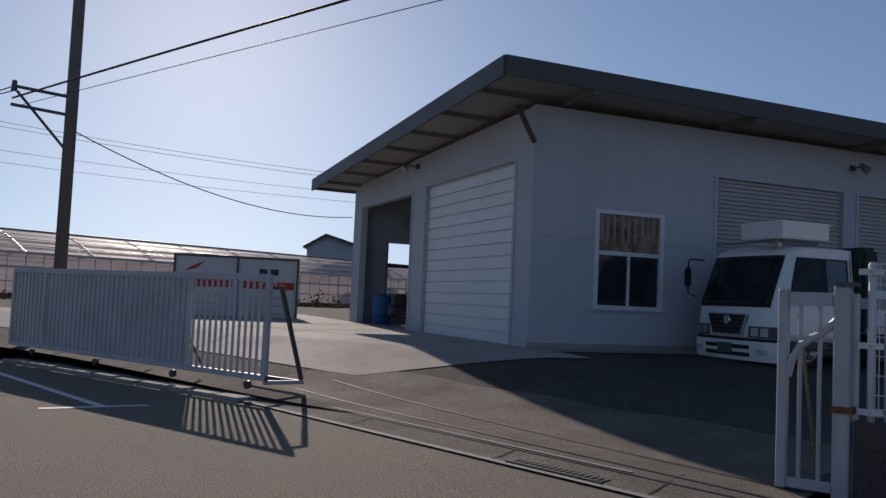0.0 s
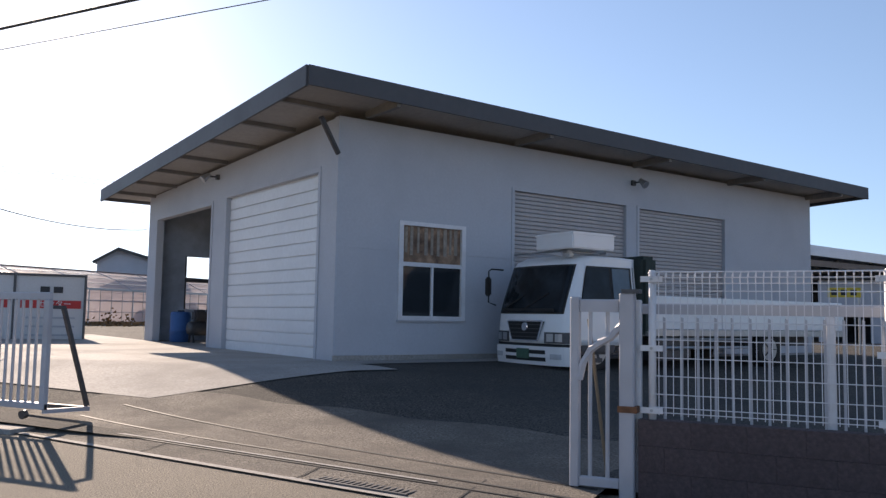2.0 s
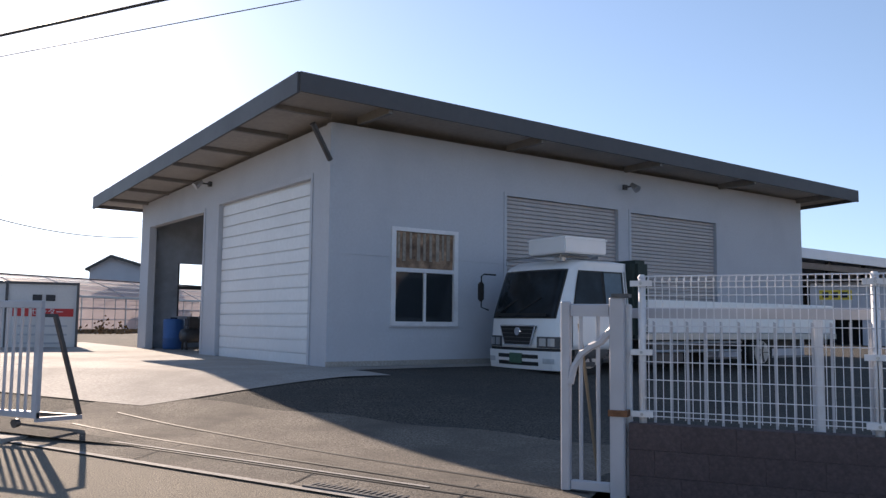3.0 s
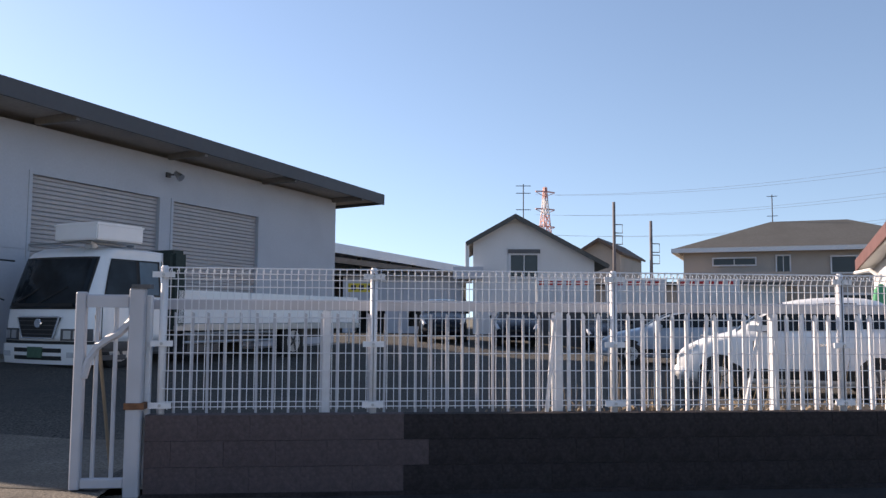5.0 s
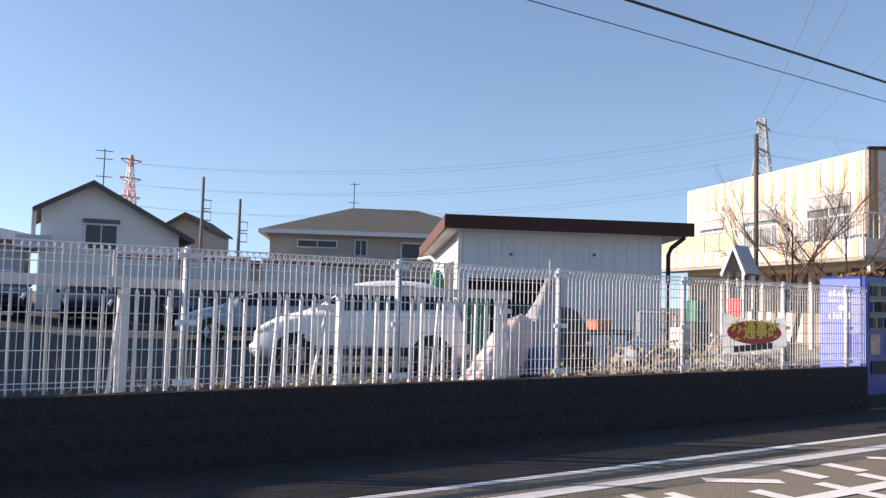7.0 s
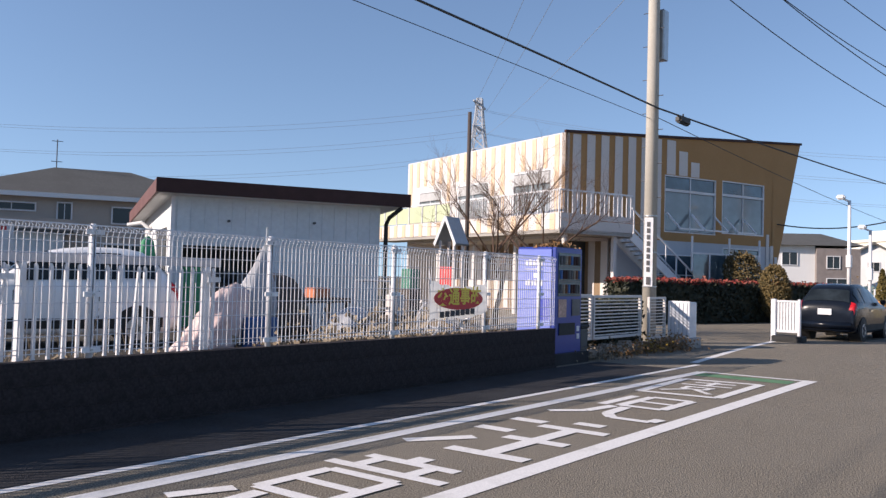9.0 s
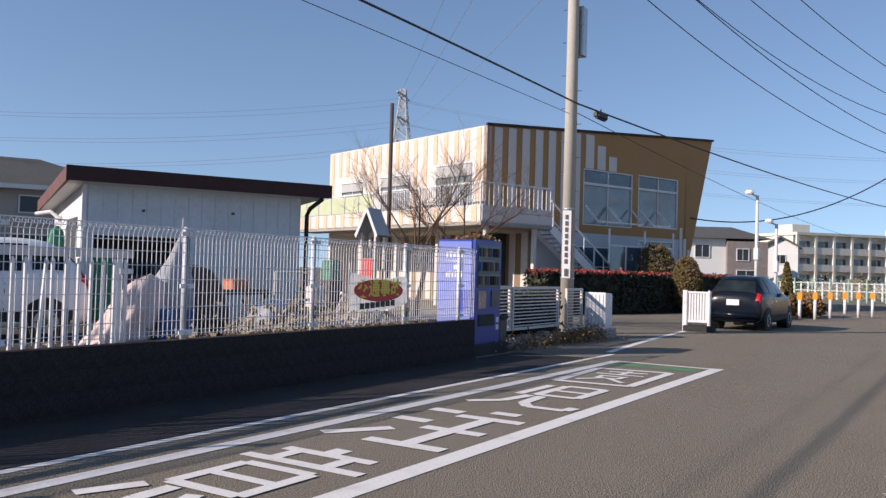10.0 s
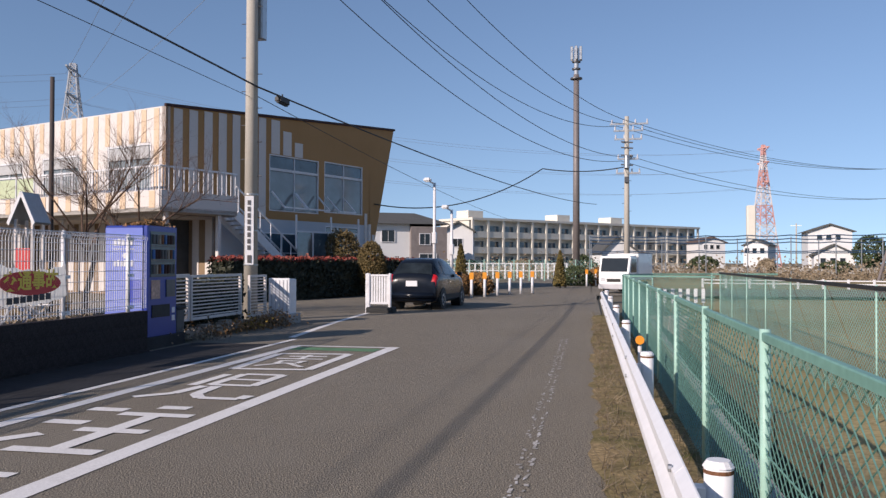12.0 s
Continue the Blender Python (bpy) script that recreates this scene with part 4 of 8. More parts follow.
def chain_link(geo, length, z0, z1, step=0.056, r=0.0026, flat=1.0):
    """Zigzag wires between z0 and z1 along x."""
    n = round(length / step)
    rows = round((z1 - z0) / (step * flat))
    h = (z1 - z0) / rows
    for i in range(n):
        x = length * i / n
        for d in (1, -1):
            a = (x if d > 0 else x, 0.004 * d, z0)
            k = min(rows, round((length - x) / step)) if d > 0 else min(rows, round(x / step))
            if k:
                geo.tube(a, (x + d * step * k, 0.004 * d, z0 + h * k), r, n=3, caps=False)
    for d, x in ((1, 0.0), (-1, length)):
        for j in range(1, rows):
            k = rows - j
            geo.tube((x, 0.004 * d, z0 + h * j), (x + d * step * k, 0.004 * d, z1), r, n=3, caps=False)
    return geo


def green_panel(a, b, z0, z1, group, step, r, rail=0.02, label="green chain-link fence panel with pale green posts", cap=None, post_r=0.024):
    a, b = Vector((*a, 0)), Vector((*b, 0))
    d = b - a
    p = thing("chain_link_fence", label, "fence", pose(a.x, a.y, 0, 0, 0, math.degrees(math.atan2(d.y, d.x))), group)
    L = d.length
    part("post", Geo().tube((0, 0, z0 - 0.15), (0, 0, z1 + 0.03), post_r, n=10), M_GREENPOST, p, smooth=True)
    part("top_rail", Geo().slab(0, -rail, z1 - 1.2 * rail, L, rail, z1 + rail, 0.3 * rail), cap or M_GREENFENCE, p)
    part("mid_wire", Geo().tube((0, 0, (z0 + z1) / 2), (L, 0, (z0 + z1) / 2), 0.004, n=5), M_GREENFENCE, p)
    tagged(part("chain_link", chain_link(Geo(), L, z0, z1 - 0.03, step, r, 0.62), M_GREENFENCE if cap is None else M_GREENVEIL, p), kind="stuff")


gy = lambda x: -0.67 + 0.022 * (x - 4.35)
for k in range(-6, 9):
    x = 4.35 + 1.98 * k
    green_panel((x, gy(x)), (x + 1.98, gy(x + 1.98)), 0.03, 1.07, "near green fence", 0.1, 0.003 if k < 2 else 0.0023, 0.017)
for k in range(8):
    x = 21.3 - 2.0 * k
    green_panel((x, -2.55), (x - 2.0, -2.55), -0.05, 1.15, "far green fence", 0.09, 0.0030, 0.02, "green chain-link fence panel with a black top rail", M_BLACK, 0.011)


# ---- vehicles ----
def face_panel(quad, u0, u1, v0, v1, out=0.006, thick=0.004):
    """A thin panel lying on a four-cornered face, inset by shares of its width and height."""
    a, b, c, d = [Vector(p) for p in quad]
    at = lambda u, v: (a * (1 - u) + b * u) * (1 - v) + (d * (1 - u) + c * u) * v
    n = (b - a).cross(d - a).normalized()
    p = [at(u0, v0), at(u1, v0), at(u1, v1), at(u0, v1)]
    g = Geo()
    return hexa(g, [q + n * (out - thick) for q in p] + [q + n * out for q in p])


def wheel(parent, x, y, r, w, side):
    t = part("wheel", Geo().loft([[(x + k * math.cos(a * math.pi / 12), y + dy, r + k * math.sin(a * math.pi / 12)) for a in range(24)] for k, dy in ((r * 0.7, -w / 2), (r * 0.94, -w / 2), (r, -w * 0.35), (r, w * 0.35), (r * 0.94, w / 2), (r * 0.7, w / 2))]), M_BLACK, parent, "black tyre", smooth=True)
    part("rim", Geo().tube((x, y + side * w * 0.3, r), (x, y + side * (w / 2 + 0.005), r), r * 0.64, r * 0.6, n=20), M_STEEL, t)
    for i in range(5):
        a = 2 * math.pi * i / 5
        part("spoke", Geo().bar((x, y + side * (w / 2 + 0.012), r), (x + r * 0.55 * math.cos(a), y + side * (w / 2 + 0.008), r + r * 0.55 * math.sin(a)), 0.05, 0.015), M_DARKSTEEL, t)


def spline(rows, t):
    """A smooth value between rows of numbers at place t."""
    k = min(max(int(t), 0), len(rows) - 2)
    f = t - k
    p = [rows[min(max(k + d, 0), len(rows) - 1)] for d in (-1, 0, 1, 2)]
    return [b + 0.5 * f * (c - a + f * (2 * a - 5 * b + 4 * c - d + f * (3 * (b - c) + d - a))) for a, b, c, d in zip(*p)]


# stations from nose to tail: run, half width, sill, belt, top, half width of the top
HATCH = [(0.0, 0.66, 0.34, 0.55, 0.58, 0.52), (0.07, 0.84, 0.24, 0.66, 0.70, 0.66), (0.45, 0.96, 0.2, 0.84, 0.88, 0.78), (0.92, 1.0, 0.2, 0.94, 1.0, 0.83), (1.3, 1.0, 0.2, 0.96, 1.25, 0.74), (1.75, 1.0, 0.2, 0.97, 1.45, 0.67), (2.45, 1.0, 0.2, 0.98, 1.52, 0.68), (3.15, 0.99, 0.2, 1.0, 1.47, 0.65), (3.5, 0.96, 0.22, 1.0, 1.22, 0.71), (3.66, 0.94, 0.25, 0.97, 1.03, 0.76), (3.73, 0.9, 0.28, 0.8, 0.86, 0.72), (3.75, 0.84, 0.34, 0.6, 0.64, 0.6)]


def small_car(at, label, paint, glazing, length, width, height, tyre=0.29, plate=True):
    """A compact hatchback with a rounded shell; its nose points to +x, its base is at z 0."""
    c = thing("car", label, "car", at)
    kx, kz, hw = length / 3.75, height / 1.52, width / 2

    def skin(t, u, s, out=0.0):
        x, w, zb, belt, high, tw = spline(HATCH, t)
        half = [(0, zb), (w * 0.86, zb), (w, zb + 0.17), (w, belt - 0.16), (w * 0.965, belt), (tw, high - 0.05), (tw * 0.72, high), (0, high + 0.015)]
        y, z = spline(half, u)
        n = Vector((0, s * max(0.0, y), z - 0.6)) * 0.3
        n = n + Vector((0.9 * ((t < 5) - (t > 7)), 0, 0)) if u > 5 or t > 9 or t < 2 else n
        return Vector((length / 2 - x * kx, s * y * hw, z * kz)) + n.normalized() * out

    us = [0.5 * i for i in range(15)]
    loop = [(u, 1) for u in us] + [(u, -1) for u in us[-2:0:-1]]
    body = part("body", Geo().loft([[skin(t / 3, u, s) for u, s in loop] for t in range(34)]), paint, c, smooth=True)

    def patch(name, t0, t1, u0, u1, material, lab="", both=True, out=0.012, parent=None):
        for s in (1, -1):
            g = Geo()
            g.v = [skin(t0 + (t1 - t0) * i / 8, u0 + (u1 - u0) * j / 6, s, out) for j in range(7) for i in range(9)]
            g.f = [(j * 9 + i, j * 9 + i + 1, (j + 1) * 9 + i + 1, (j + 1) * 9 + i)[::s] for j in range(6) for i in range(8)]
            part(name, g, material, parent or c, lab, smooth=True)

    patch("side_window", 4.0, 5.35, 4.12, 4.86, glazing, "dark side glass")
    patch("side_window", 5.42, 6.5, 4.12, 4.88, glazing, "dark side glass")
    patch("side_window", 6.58, 7.5, 4.15, 4.84, glazing, "dark side glass")
    patch("windscreen", 3.15, 4.95, 5.12, 7.0, glazing, "sloping windscreen")
    patch("rear_window", 7.45, 8.8, 5.12, 7.0, glazing, "dark rear window")
    patch("tail_lamp", 8.6, 9.85, 3.2, 4.95, M_REDLAMP, "red tail lamp", out=0.016)
    patch("headlamp", 0.75, 1.75, 3.6, 4.7, M_LAMP, "clear headlamp", out=0.014)
    patch("sill", 2.3, 8.0, 1.7, 2.2, M_BLACK, out=0.01)
    for s in (-1, 1):
        for x in (length / 2 - 0.72 * kx, length / 2 - 3.1 * kx):
            part("wheel_arch", Geo().tube((x, s * (hw - 0.3), tyre + 0.02), (x, s * (hw + 0.006), tyre + 0.02), tyre + 0.05, n=24), M_BLACK, body)
            wheel(c, x, s * (hw - 0.075), tyre, 0.17, s)
        y = s * (hw + 0.07)
        part("mirror", bevelled(Geo().box(length / 2 - 1.42 * kx, y - 0.08, 0.98 * kz, length / 2 - 1.28 * kx, y + 0.08, 1.11 * kz), 0.03), paint, c)
        part("door_handle", Geo().box(length / 2 - 2.42 * kx, s * (hw + 0.008) - 0.012, 0.8 * kz, length / 2 - 2.24 * kx, s * (hw + 0.008) + 0.012, 0.83 * kz), M_CHROME, c)
        for d in (1.25, 2.5):
            part("door_gap", Geo().box(length / 2 - d * kx, s * hw - 0.004, 0.34, length / 2 - d * kx + 0.012, s * hw + 0.004, 0.86 * kz), M_BLACK, body)
    if plate:
        part("number_plate", Geo().box(-length / 2 - 0.03, -0.17, 0.70 * kz, -length / 2 + 0.05, 0.17, 0.86 * kz), M_WHITE, c, "white blank number plate")
    part("rear_bumper", bevelled(Geo().box(-length / 2 - 0.05, -hw * 0.9, 0.28, -length / 2 + 0.3, hw * 0.9, 0.56), 0.06, 3), paint, c, smooth=True)
    part("front_bumper", bevelled(Geo().box(length / 2 - 0.3, -hw * 0.88, 0.24, length / 2 + 0.05, hw * 0.88, 0.5), 0.06, 3), paint, c, smooth=True)
    part("grille", Geo().box(length / 2 - 0.1, -0.3, 0.53 * kz, length / 2 + 0.01, 0.3, 0.6 * kz), M_BLACK, c)
    return c


small_car(pose(25.75, 5.55, 0.0, 0, 0, -3), "dark blue-black compact hatchback parked at the roadside", M_CARDARK, M_TRUCKGLASS, 3.75, 1.56, 1.5)
small_car(pose(7.0, 13.0, 0.2, 0, 0, 154), "white compact wagon parked behind the fence", M_CARWHITE, M_TRUCKGLASS, 3.5, 1.48, 1.53, plate=False)
small_car(pose(8.6, 21.5, 0.2, 0, 0, 160), "pale blue car parked in the back of the yard", mat("pale_blue_car_paint", (0.35, 0.42, 0.5), 0.3, 0, 0.04, coat=0.4), M_TRUCKGLASS, 4.2, 1.68, 1.45)
for i, (x, y, m) in enumerate(((3.2, 30.5, M_CARDARK), (6.0, 31.0, M_CARDARK), (9.6, 31.5, M_CARDARK), (12.4, 30.5, M_CARDARK), (15.5, 29.5, M_CARDARK))):
    small_car(pose(x, y, yard_z(x, y) if x < 12.3 else -0.03, 0, 0, -95 - 5 * i), "car parked in a row at the far end of the yard", m, M_TRUCKGLASS, 4.0, 1.65, 1.5)

# flatbed truck beside the workshop
truck = thing("truck", "white flatbed truck parked beside the workshop wall", "truck", SHOP @ pose(3.04, -1.82, 0.43, 0, 0, -2.6))
FRONT = [(0.13, 0.03), (0.28, 0.01), (0.5, 0.0), (0.8, 0.0), (1.08, 0.03), (1.4, 0.12), (1.7, 0.205), (1.98, 0.29), (2.06, 0.36), (2.12, 0.5)]
CAB_LENGTH = 1.85


def cab_front(z):
    k = 0
    while k < len(FRONT) - 2 and FRONT[k + 1][0] < z:
        k += 1
    (z0, x0), (z1, x1) = FRONT[k], FRONT[k + 1]
    return x0 + (x1 - x0) * (z - z0) / (z1 - z0)


def cab_skin(z, s, out=0.0):
    """The cab's skin at height z, s metres round from the middle of its front."""
    r, hw, f = 0.24 + out, 1.05 - 0.10 * smooth(1.0, 2.1, z) + out, cab_front(z) - out
    flat, side = hw - r, 1 if s > 0 else -1
    d = abs(s)
    bow = 0.07 * min(1.0, d / flat) ** 2
    if d <= flat:
        return Vector((f + bow, s, z))
    a = (d - flat) / r
    if a <= math.pi / 2:
        return Vector((f + bow + r * (1 - math.cos(a)), side * (flat + r * math.sin(a)), z))
    return Vector((f + bow + r + (a - math.pi / 2) * r, side * hw, z))


def cab_s(z, x, out=0.0):
    """The run round the cab at which its side has come back to x."""
    r, hw, f = 0.24 + out, 1.05 - 0.10 * smooth(1.0, 2.1, z) + out, cab_front(z) - out
    return hw - r + r * math.pi / 2 + max(0.0, x - f - 0.07 - r)


def cab_patch(name, z0, z1, run0, run1, material, label="", out=0.012, parent=None):
    """A panel laid on the cab; run0(z) and run1(z) are its ends round the cab."""
    g = Geo()
    for j in range(9):
        z = z0 + (z1 - z0) * j / 8
        g.v += [cab_skin(z, run0(z) + (run1(z) - run0(z)) * i / 24, out) for i in range(25)]
        g.v += [cab_skin(z, run0(z) + (run1(z) - run0(z)) * i / 24, out - 0.01) for i in range(25)]
    for j in range(8):
        for i in range(24):
            k = j * 50 + i
            g.f.append((k, k + 50, k + 51, k + 1))
    for i in range(24):
        g.f += [(i, i + 1, 26 + i, 25 + i), (400 + i, 425 + i, 426 + i, 401 + i)]
    for j in range(8):
        k = j * 50
        g.f += [(k, k + 25, k + 75, k + 50), (k + 24, k + 74, k + 99, k + 49)]
    return part(name, g, material, parent or truck, label, smooth=False)


rings = []
for z in (0.5, 0.62, 0.8, 0.95, 1.08, 1.2, 1.4, 1.6, 1.8, 1.98, 2.02, 2.06, 2.1, 2.12):
    k = cab_s(z, CAB_LENGTH)
    rings.append([cab_skin(z, -k + 2 * k * i / 60) for i in range(61)])
rings.append([Vector((0.62 + (p.x - 0.62) * 0.86, p.y * 0.86, 2.15)) for p in rings[-1]])
cab = part("cab", Geo().loft(rings), M_CARWHITE, truck, "white tilt cab", smooth=True)
at_run = lambda v: lambda z: v
cab_patch("windscreen_seal", 1.06, 1.97, at_run(-0.93), at_run(0.93), M_BLACK, "black rubber surround", 0.010, cab)
cab_patch("windscreen", 1.09, 1.94, at_run(-0.90), at_run(0.90), M_TRUCKGLASS, "large dark windscreen", 0.016, cab)
part("dashboard", Geo().bar((0.035, -0.75, 1.13), (0.035, 0.75, 1.13), 0.02, 0.06), M_BLACK, cab)
for s in (-1, 1):
    end = lambda x, side=s: (lambda z: side * cab_s(z, x))
    fore = lambda z, side=s: side * cab_s(z, cab_front(z) + 0.36)
    cab_patch("window_seal", 1.30, 1.95, fore, end(1.76), M_BLACK, "", 0.010, cab)
    cab_patch("side_window", 1.33, 1.92, lambda z, side=s: side * (cab_s(z, cab_front(z) + 0.36) + 0.03), end(1.2), M_TRUCKGLASS, "dark side glass", 0.016, cab)
    cab_patch("side_window", 1.33, 1.92, end(1.28), end(1.72), M_GLASS_BLUE, "dark side glass", 0.016, cab)
    cab_patch("door_gap", 0.55, 1.30, end(0.40), end(0.412), M_BLACK, "", 0.006, cab)
    cab_patch("door_gap", 0.55, 1.96, end(1.80), end(1.812), M_BLACK, "", 0.006, cab)
    part("door_handle", Geo().box(1.4, s * 1.06 - 0.015, 1.12, 1.6, s * 1.06 + 0.015, 1.16), M_BLACK, cab)
    cab_patch("headlamp", 0.53, 0.73, at_run(s * 0.52), at_run(s * 1.12), M_DARKSTEEL, "dark headlamp housing", 0.014)
    for u in (0.66, 0.86):
        cab_patch("headlamp_lens", 0.56, 0.70, at_run(s * (u - 0.075)), at_run(s * (u + 0.075)), M_STEEL, "bright headlamp lens", 0.022)
    cab_patch("fog_lamp", 0.25, 0.34, at_run(s * 0.70), at_run(s * 0.95), M_LAMP, "", 0.062)
    part("step", Geo().box(0.35, s * 1.0 - 0.1, 0.2, 0.9, s * 1.0 + 0.06, 0.28), M_DARKSTEEL, truck)
    part("mudguard", bevelled(Geo().box(0.4, s * 0.92 - 0.14, 0.34, 1.3, s * 0.92 + 0.14, 0.56), 0.05), M_DARKSTEEL, truck)
    for x, r in ((0.85, 0.4), (5.9, 0.4)):
        wheel(truck, x, s * 0.88, r, 0.24, s)
arm = part("mirror_arm", Geo().path([(0.22, 0.98, 1.92), (0.06, 1.16, 1.94), (0.02, 1.2, 1.9), (0.02, 1.2, 1.28), (0.1, 1.06, 1.22)], 0.016), M_BLACK, truck)
part("mirror", bevelled(Geo().box(-0.03, 1.12, 1.40, 0.05, 1.28, 1.78), 0.03), M_BLACK, arm)
part("grille", Geo().add([(-0.014, -0.50, 0.92), (-0.014, 0.50, 0.92), (-0.014, 0.36, 0.58), (-0.014, -0.36, 0.58), (0.06, -0.50, 0.92), (0.06, 0.50, 0.92), (0.06, 0.36, 0.58), (0.06, -0.36, 0.58)], [(0, 1, 2, 3), (4, 5, 1, 0), (5, 6, 2, 1), (6, 7, 3, 2), (7, 4, 0, 3)]), M_BLACK, truck, "black trapezoid grille")
part("grille_trim", Geo().bar((-0.02, -0.50, 0.93), (-0.02, 0.50, 0.93), 0.02, 0.025).bar((-0.02, -0.51, 0.93), (-0.02, -0.37, 0.57), 0.025, 0.02).bar((-0.02, 0.51, 0.93), (-0.02, 0.37, 0.57), 0.025, 0.02).bar((-0.02, -0.37, 0.57), (-0.02, 0.37, 0.57), 0.02, 0.02), M_CHROME, truck, "chrome grille surround")
for i in range(4):
    part("grille_bar", Geo().bar((-0.02, -0.46 + 0.03 * i, 0.86 - 0.075 * i), (-0.02, 0.46 - 0.03 * i, 0.86 - 0.075 * i), 0.012, 0.014), M_DARKSTEEL, truck)
part("emblem", Geo().tube((-0.035, 0, 0.82), (-0.014, 0, 0.82), 0.075, 0.085, n=20), M_CHROME, truck)
cab_patch("bumper", 0.13, 0.47, lambda z: -1.2, lambda z: 1.2, M_CARWHITE, "white front bumper", 0.05)
cab_patch("bumper_lip", 0.47, 0.52, lambda z: -1.15, lambda z: 1.15, M_BLACK, "", 0.012)
for z in (0.2, 0.33):
    cab_patch("bumper_slot", z, z + 0.07, at_run(-0.58), at_run(0.58), M_BLACK, "", 0.056)
part("number_plate", Geo().box(-0.075, -0.17, 0.24, -0.045, 0.17, 0.42), mat("plate_green", (0.05, 0.12, 0.08), 0.5), truck, "blank number plate")
part("wiper", Geo().bar((0.015, 0.1, 1.14), (0.13, -0.5, 1.44), 0.02, 0.02), M_BLACK, truck)
part("wiper", Geo().bar((0.015, 0.7, 1.14), (0.11, 0.15, 1.42), 0.02, 0.02), M_BLACK, truck)
part("roof_marker", bevelled(Geo().box(0.42, -0.72, 2.12, 0.56, -0.52, 2.2), 0.02), M_LAMP, truck)
rack = part("roof_rack", Geo().path([(0.35, -0.8, 2.1), (0.35, -0.8, 2.22), (0.35, 0.8, 2.22), (0.35, 0.8, 2.1)], 0.02).path([(1.3, -0.8, 2.1), (1.3, -0.8, 2.22), (1.3, 0.8, 2.22), (1.3, 0.8, 2.1)], 0.02).path([(0.35, -0.6, 2.22), (1.3, -0.6, 2.22)], 0.02).path([(0.35, 0.6, 2.22), (1.3, 0.6, 2.22)], 0.02), M_STEEL, truck)
crate = tagged(thing("roof_crate", "long white box strapped on the truck's roof rack", "box", SHOP @ pose(3.04, -1.82, 0.43, 0, 0, -2.6)))
part("box", bevelled(Geo().box(0.22, -1.06, 2.245, 1.25, -0.02, 2.55), 0.02), M_CARWHITE, crate)
part("rim", Geo().box(0.21, -1.07, 2.50, 1.26, -0.01, 2.53), M_CARWHITE, crate)
part("chassis", Geo().box(1.3, -0.4, 0.45, 8.2, 0.4, 0.66), M_DARKSTEEL, truck)
part("bed", Geo().box(2.1, -1.08, 0.68, 8.6, 1.08, 0.8), M_STEEL, truck)
for s in (-1, 1):
    for i in range(3):
        part("side_board", Geo().slab(2.15 + 2.13 * i, s * 1.06 - 0.02, 0.82, 4.25 + 2.13 * i, s * 1.06 + 0.02, 1.45, 0.01), M_CARWHITE, truck, "white hinged side board")
part("headboard", bevelled(Geo().box(1.98, -1.08, 0.7, 2.38, 1.06, 2.2), 0.07), mat("dark_green_tarpaulin", (0.03, 0.045, 0.04), 0.8), truck, "dark tarpaulin over the headboard")
part("side_guard", Geo().tube((2.4, -1.0, 0.45), (5.2, -1.0, 0.45), 0.03), M_STEEL, truck)
part("side_guard", Geo().tube((2.4, -1.0, 0.62), (5.2, -1.0, 0.62), 0.03), M_STEEL, truck)
part("tail_board", Geo().box(8.56, -1.06, 0.8, 8.6, 1.06, 1.38), M_CARWHITE, truck)
part("fuel_tank", bevelled(Geo().box(2.5, -0.95, 0.2, 3.5, -0.45, 0.62), 0.05), M_DARKSTEEL, truck)

# little delivery truck on the far bend
kei = thing("delivery_truck", "small white box truck on the far bend of the road", "truck", pose(40.3, -0.7, 0.0, 0, 0, 160))
kb = part("cab", bevelled(Geo().prism([(1.75, 0.25), (1.75, 0.95), (1.5, 1.66), (0.6, 1.72), (0.55, 0.25)], -0.7, 0.7), 0.03), M_CARWHITE, kei)
part("bumper", bevelled(Geo().box(1.72, -0.7, 0.2, 1.82, 0.7, 0.42), 0.02), M_GATE, kei)
part("grille", Geo().box(1.745, -0.32, 0.52, 1.765, 0.32, 0.66), M_BLACK, kei)
part("windscreen", face_panel([(1.75, -0.7, 0.95), (1.75, 0.7, 0.95), (1.5, 0.7, 1.66), (1.5, -0.7, 1.66)], 0.06, 0.94, 0.04, 0.9, 0.012), M_GLASS, kb)
for s in (-1, 1):
    q = [(0.6, s * 0.7, 0.95), (1.6, s * 0.7, 0.95), (1.4, s * 0.7, 1.55), (0.65, s * 0.7, 1.55)]
    part("side_window", face_panel(q if s < 0 else [q[1], q[0], q[3], q[2]], 0.1, 0.9, 0.0, 1.0, 0.012), M_GLASS, kb)
    part("headlamp", Geo().box(1.74, s * 0.5 - 0.1, 0.55, 1.77, s * 0.5 + 0.1, 0.7), M_LAMP, kei)
    for x in (1.1, -0.9):
        wheel(kei, x, s * 0.6, 0.26, 0.15, s)
part("cargo_box", bevelled(Geo().box(-1.6, -0.72, 0.6, 0.5, 0.72, 1.8), 0.03), M_CARWHITE, kei)
part("number_plate", Geo().box(1.755, -0.16, 0.32, 1.77, 0.16, 0.46), M_WHITE, kei, "blank number plate")

# ---- shed with brown fascia ----
# local x runs along the front, y to the back
SHED = pose(10.22, 15.21, 0, 0, 0, -27.5)
shed = thing("shed", "pale clad shed with a dark brown roof edge", "shed", SHED)
part("wall", pierced(0.38, 4.99, 0.45, 0.57, 0.1, lambda x: 3.1, [(0.55, 2.5, 0.1, 1.95)]), M_WALL_OLD, shed, "pale blue-grey clad wall with an open bay")
part("wall", Geo().box(4.87, 0.57, 0.1, 4.99, 6.2, 3.05), M_WALL_OLD, shed)
part("wall", Geo().box(0.38, 6.08, 0.1, 4.87, 6.2, 2.75), M_WALL_OLD, shed)
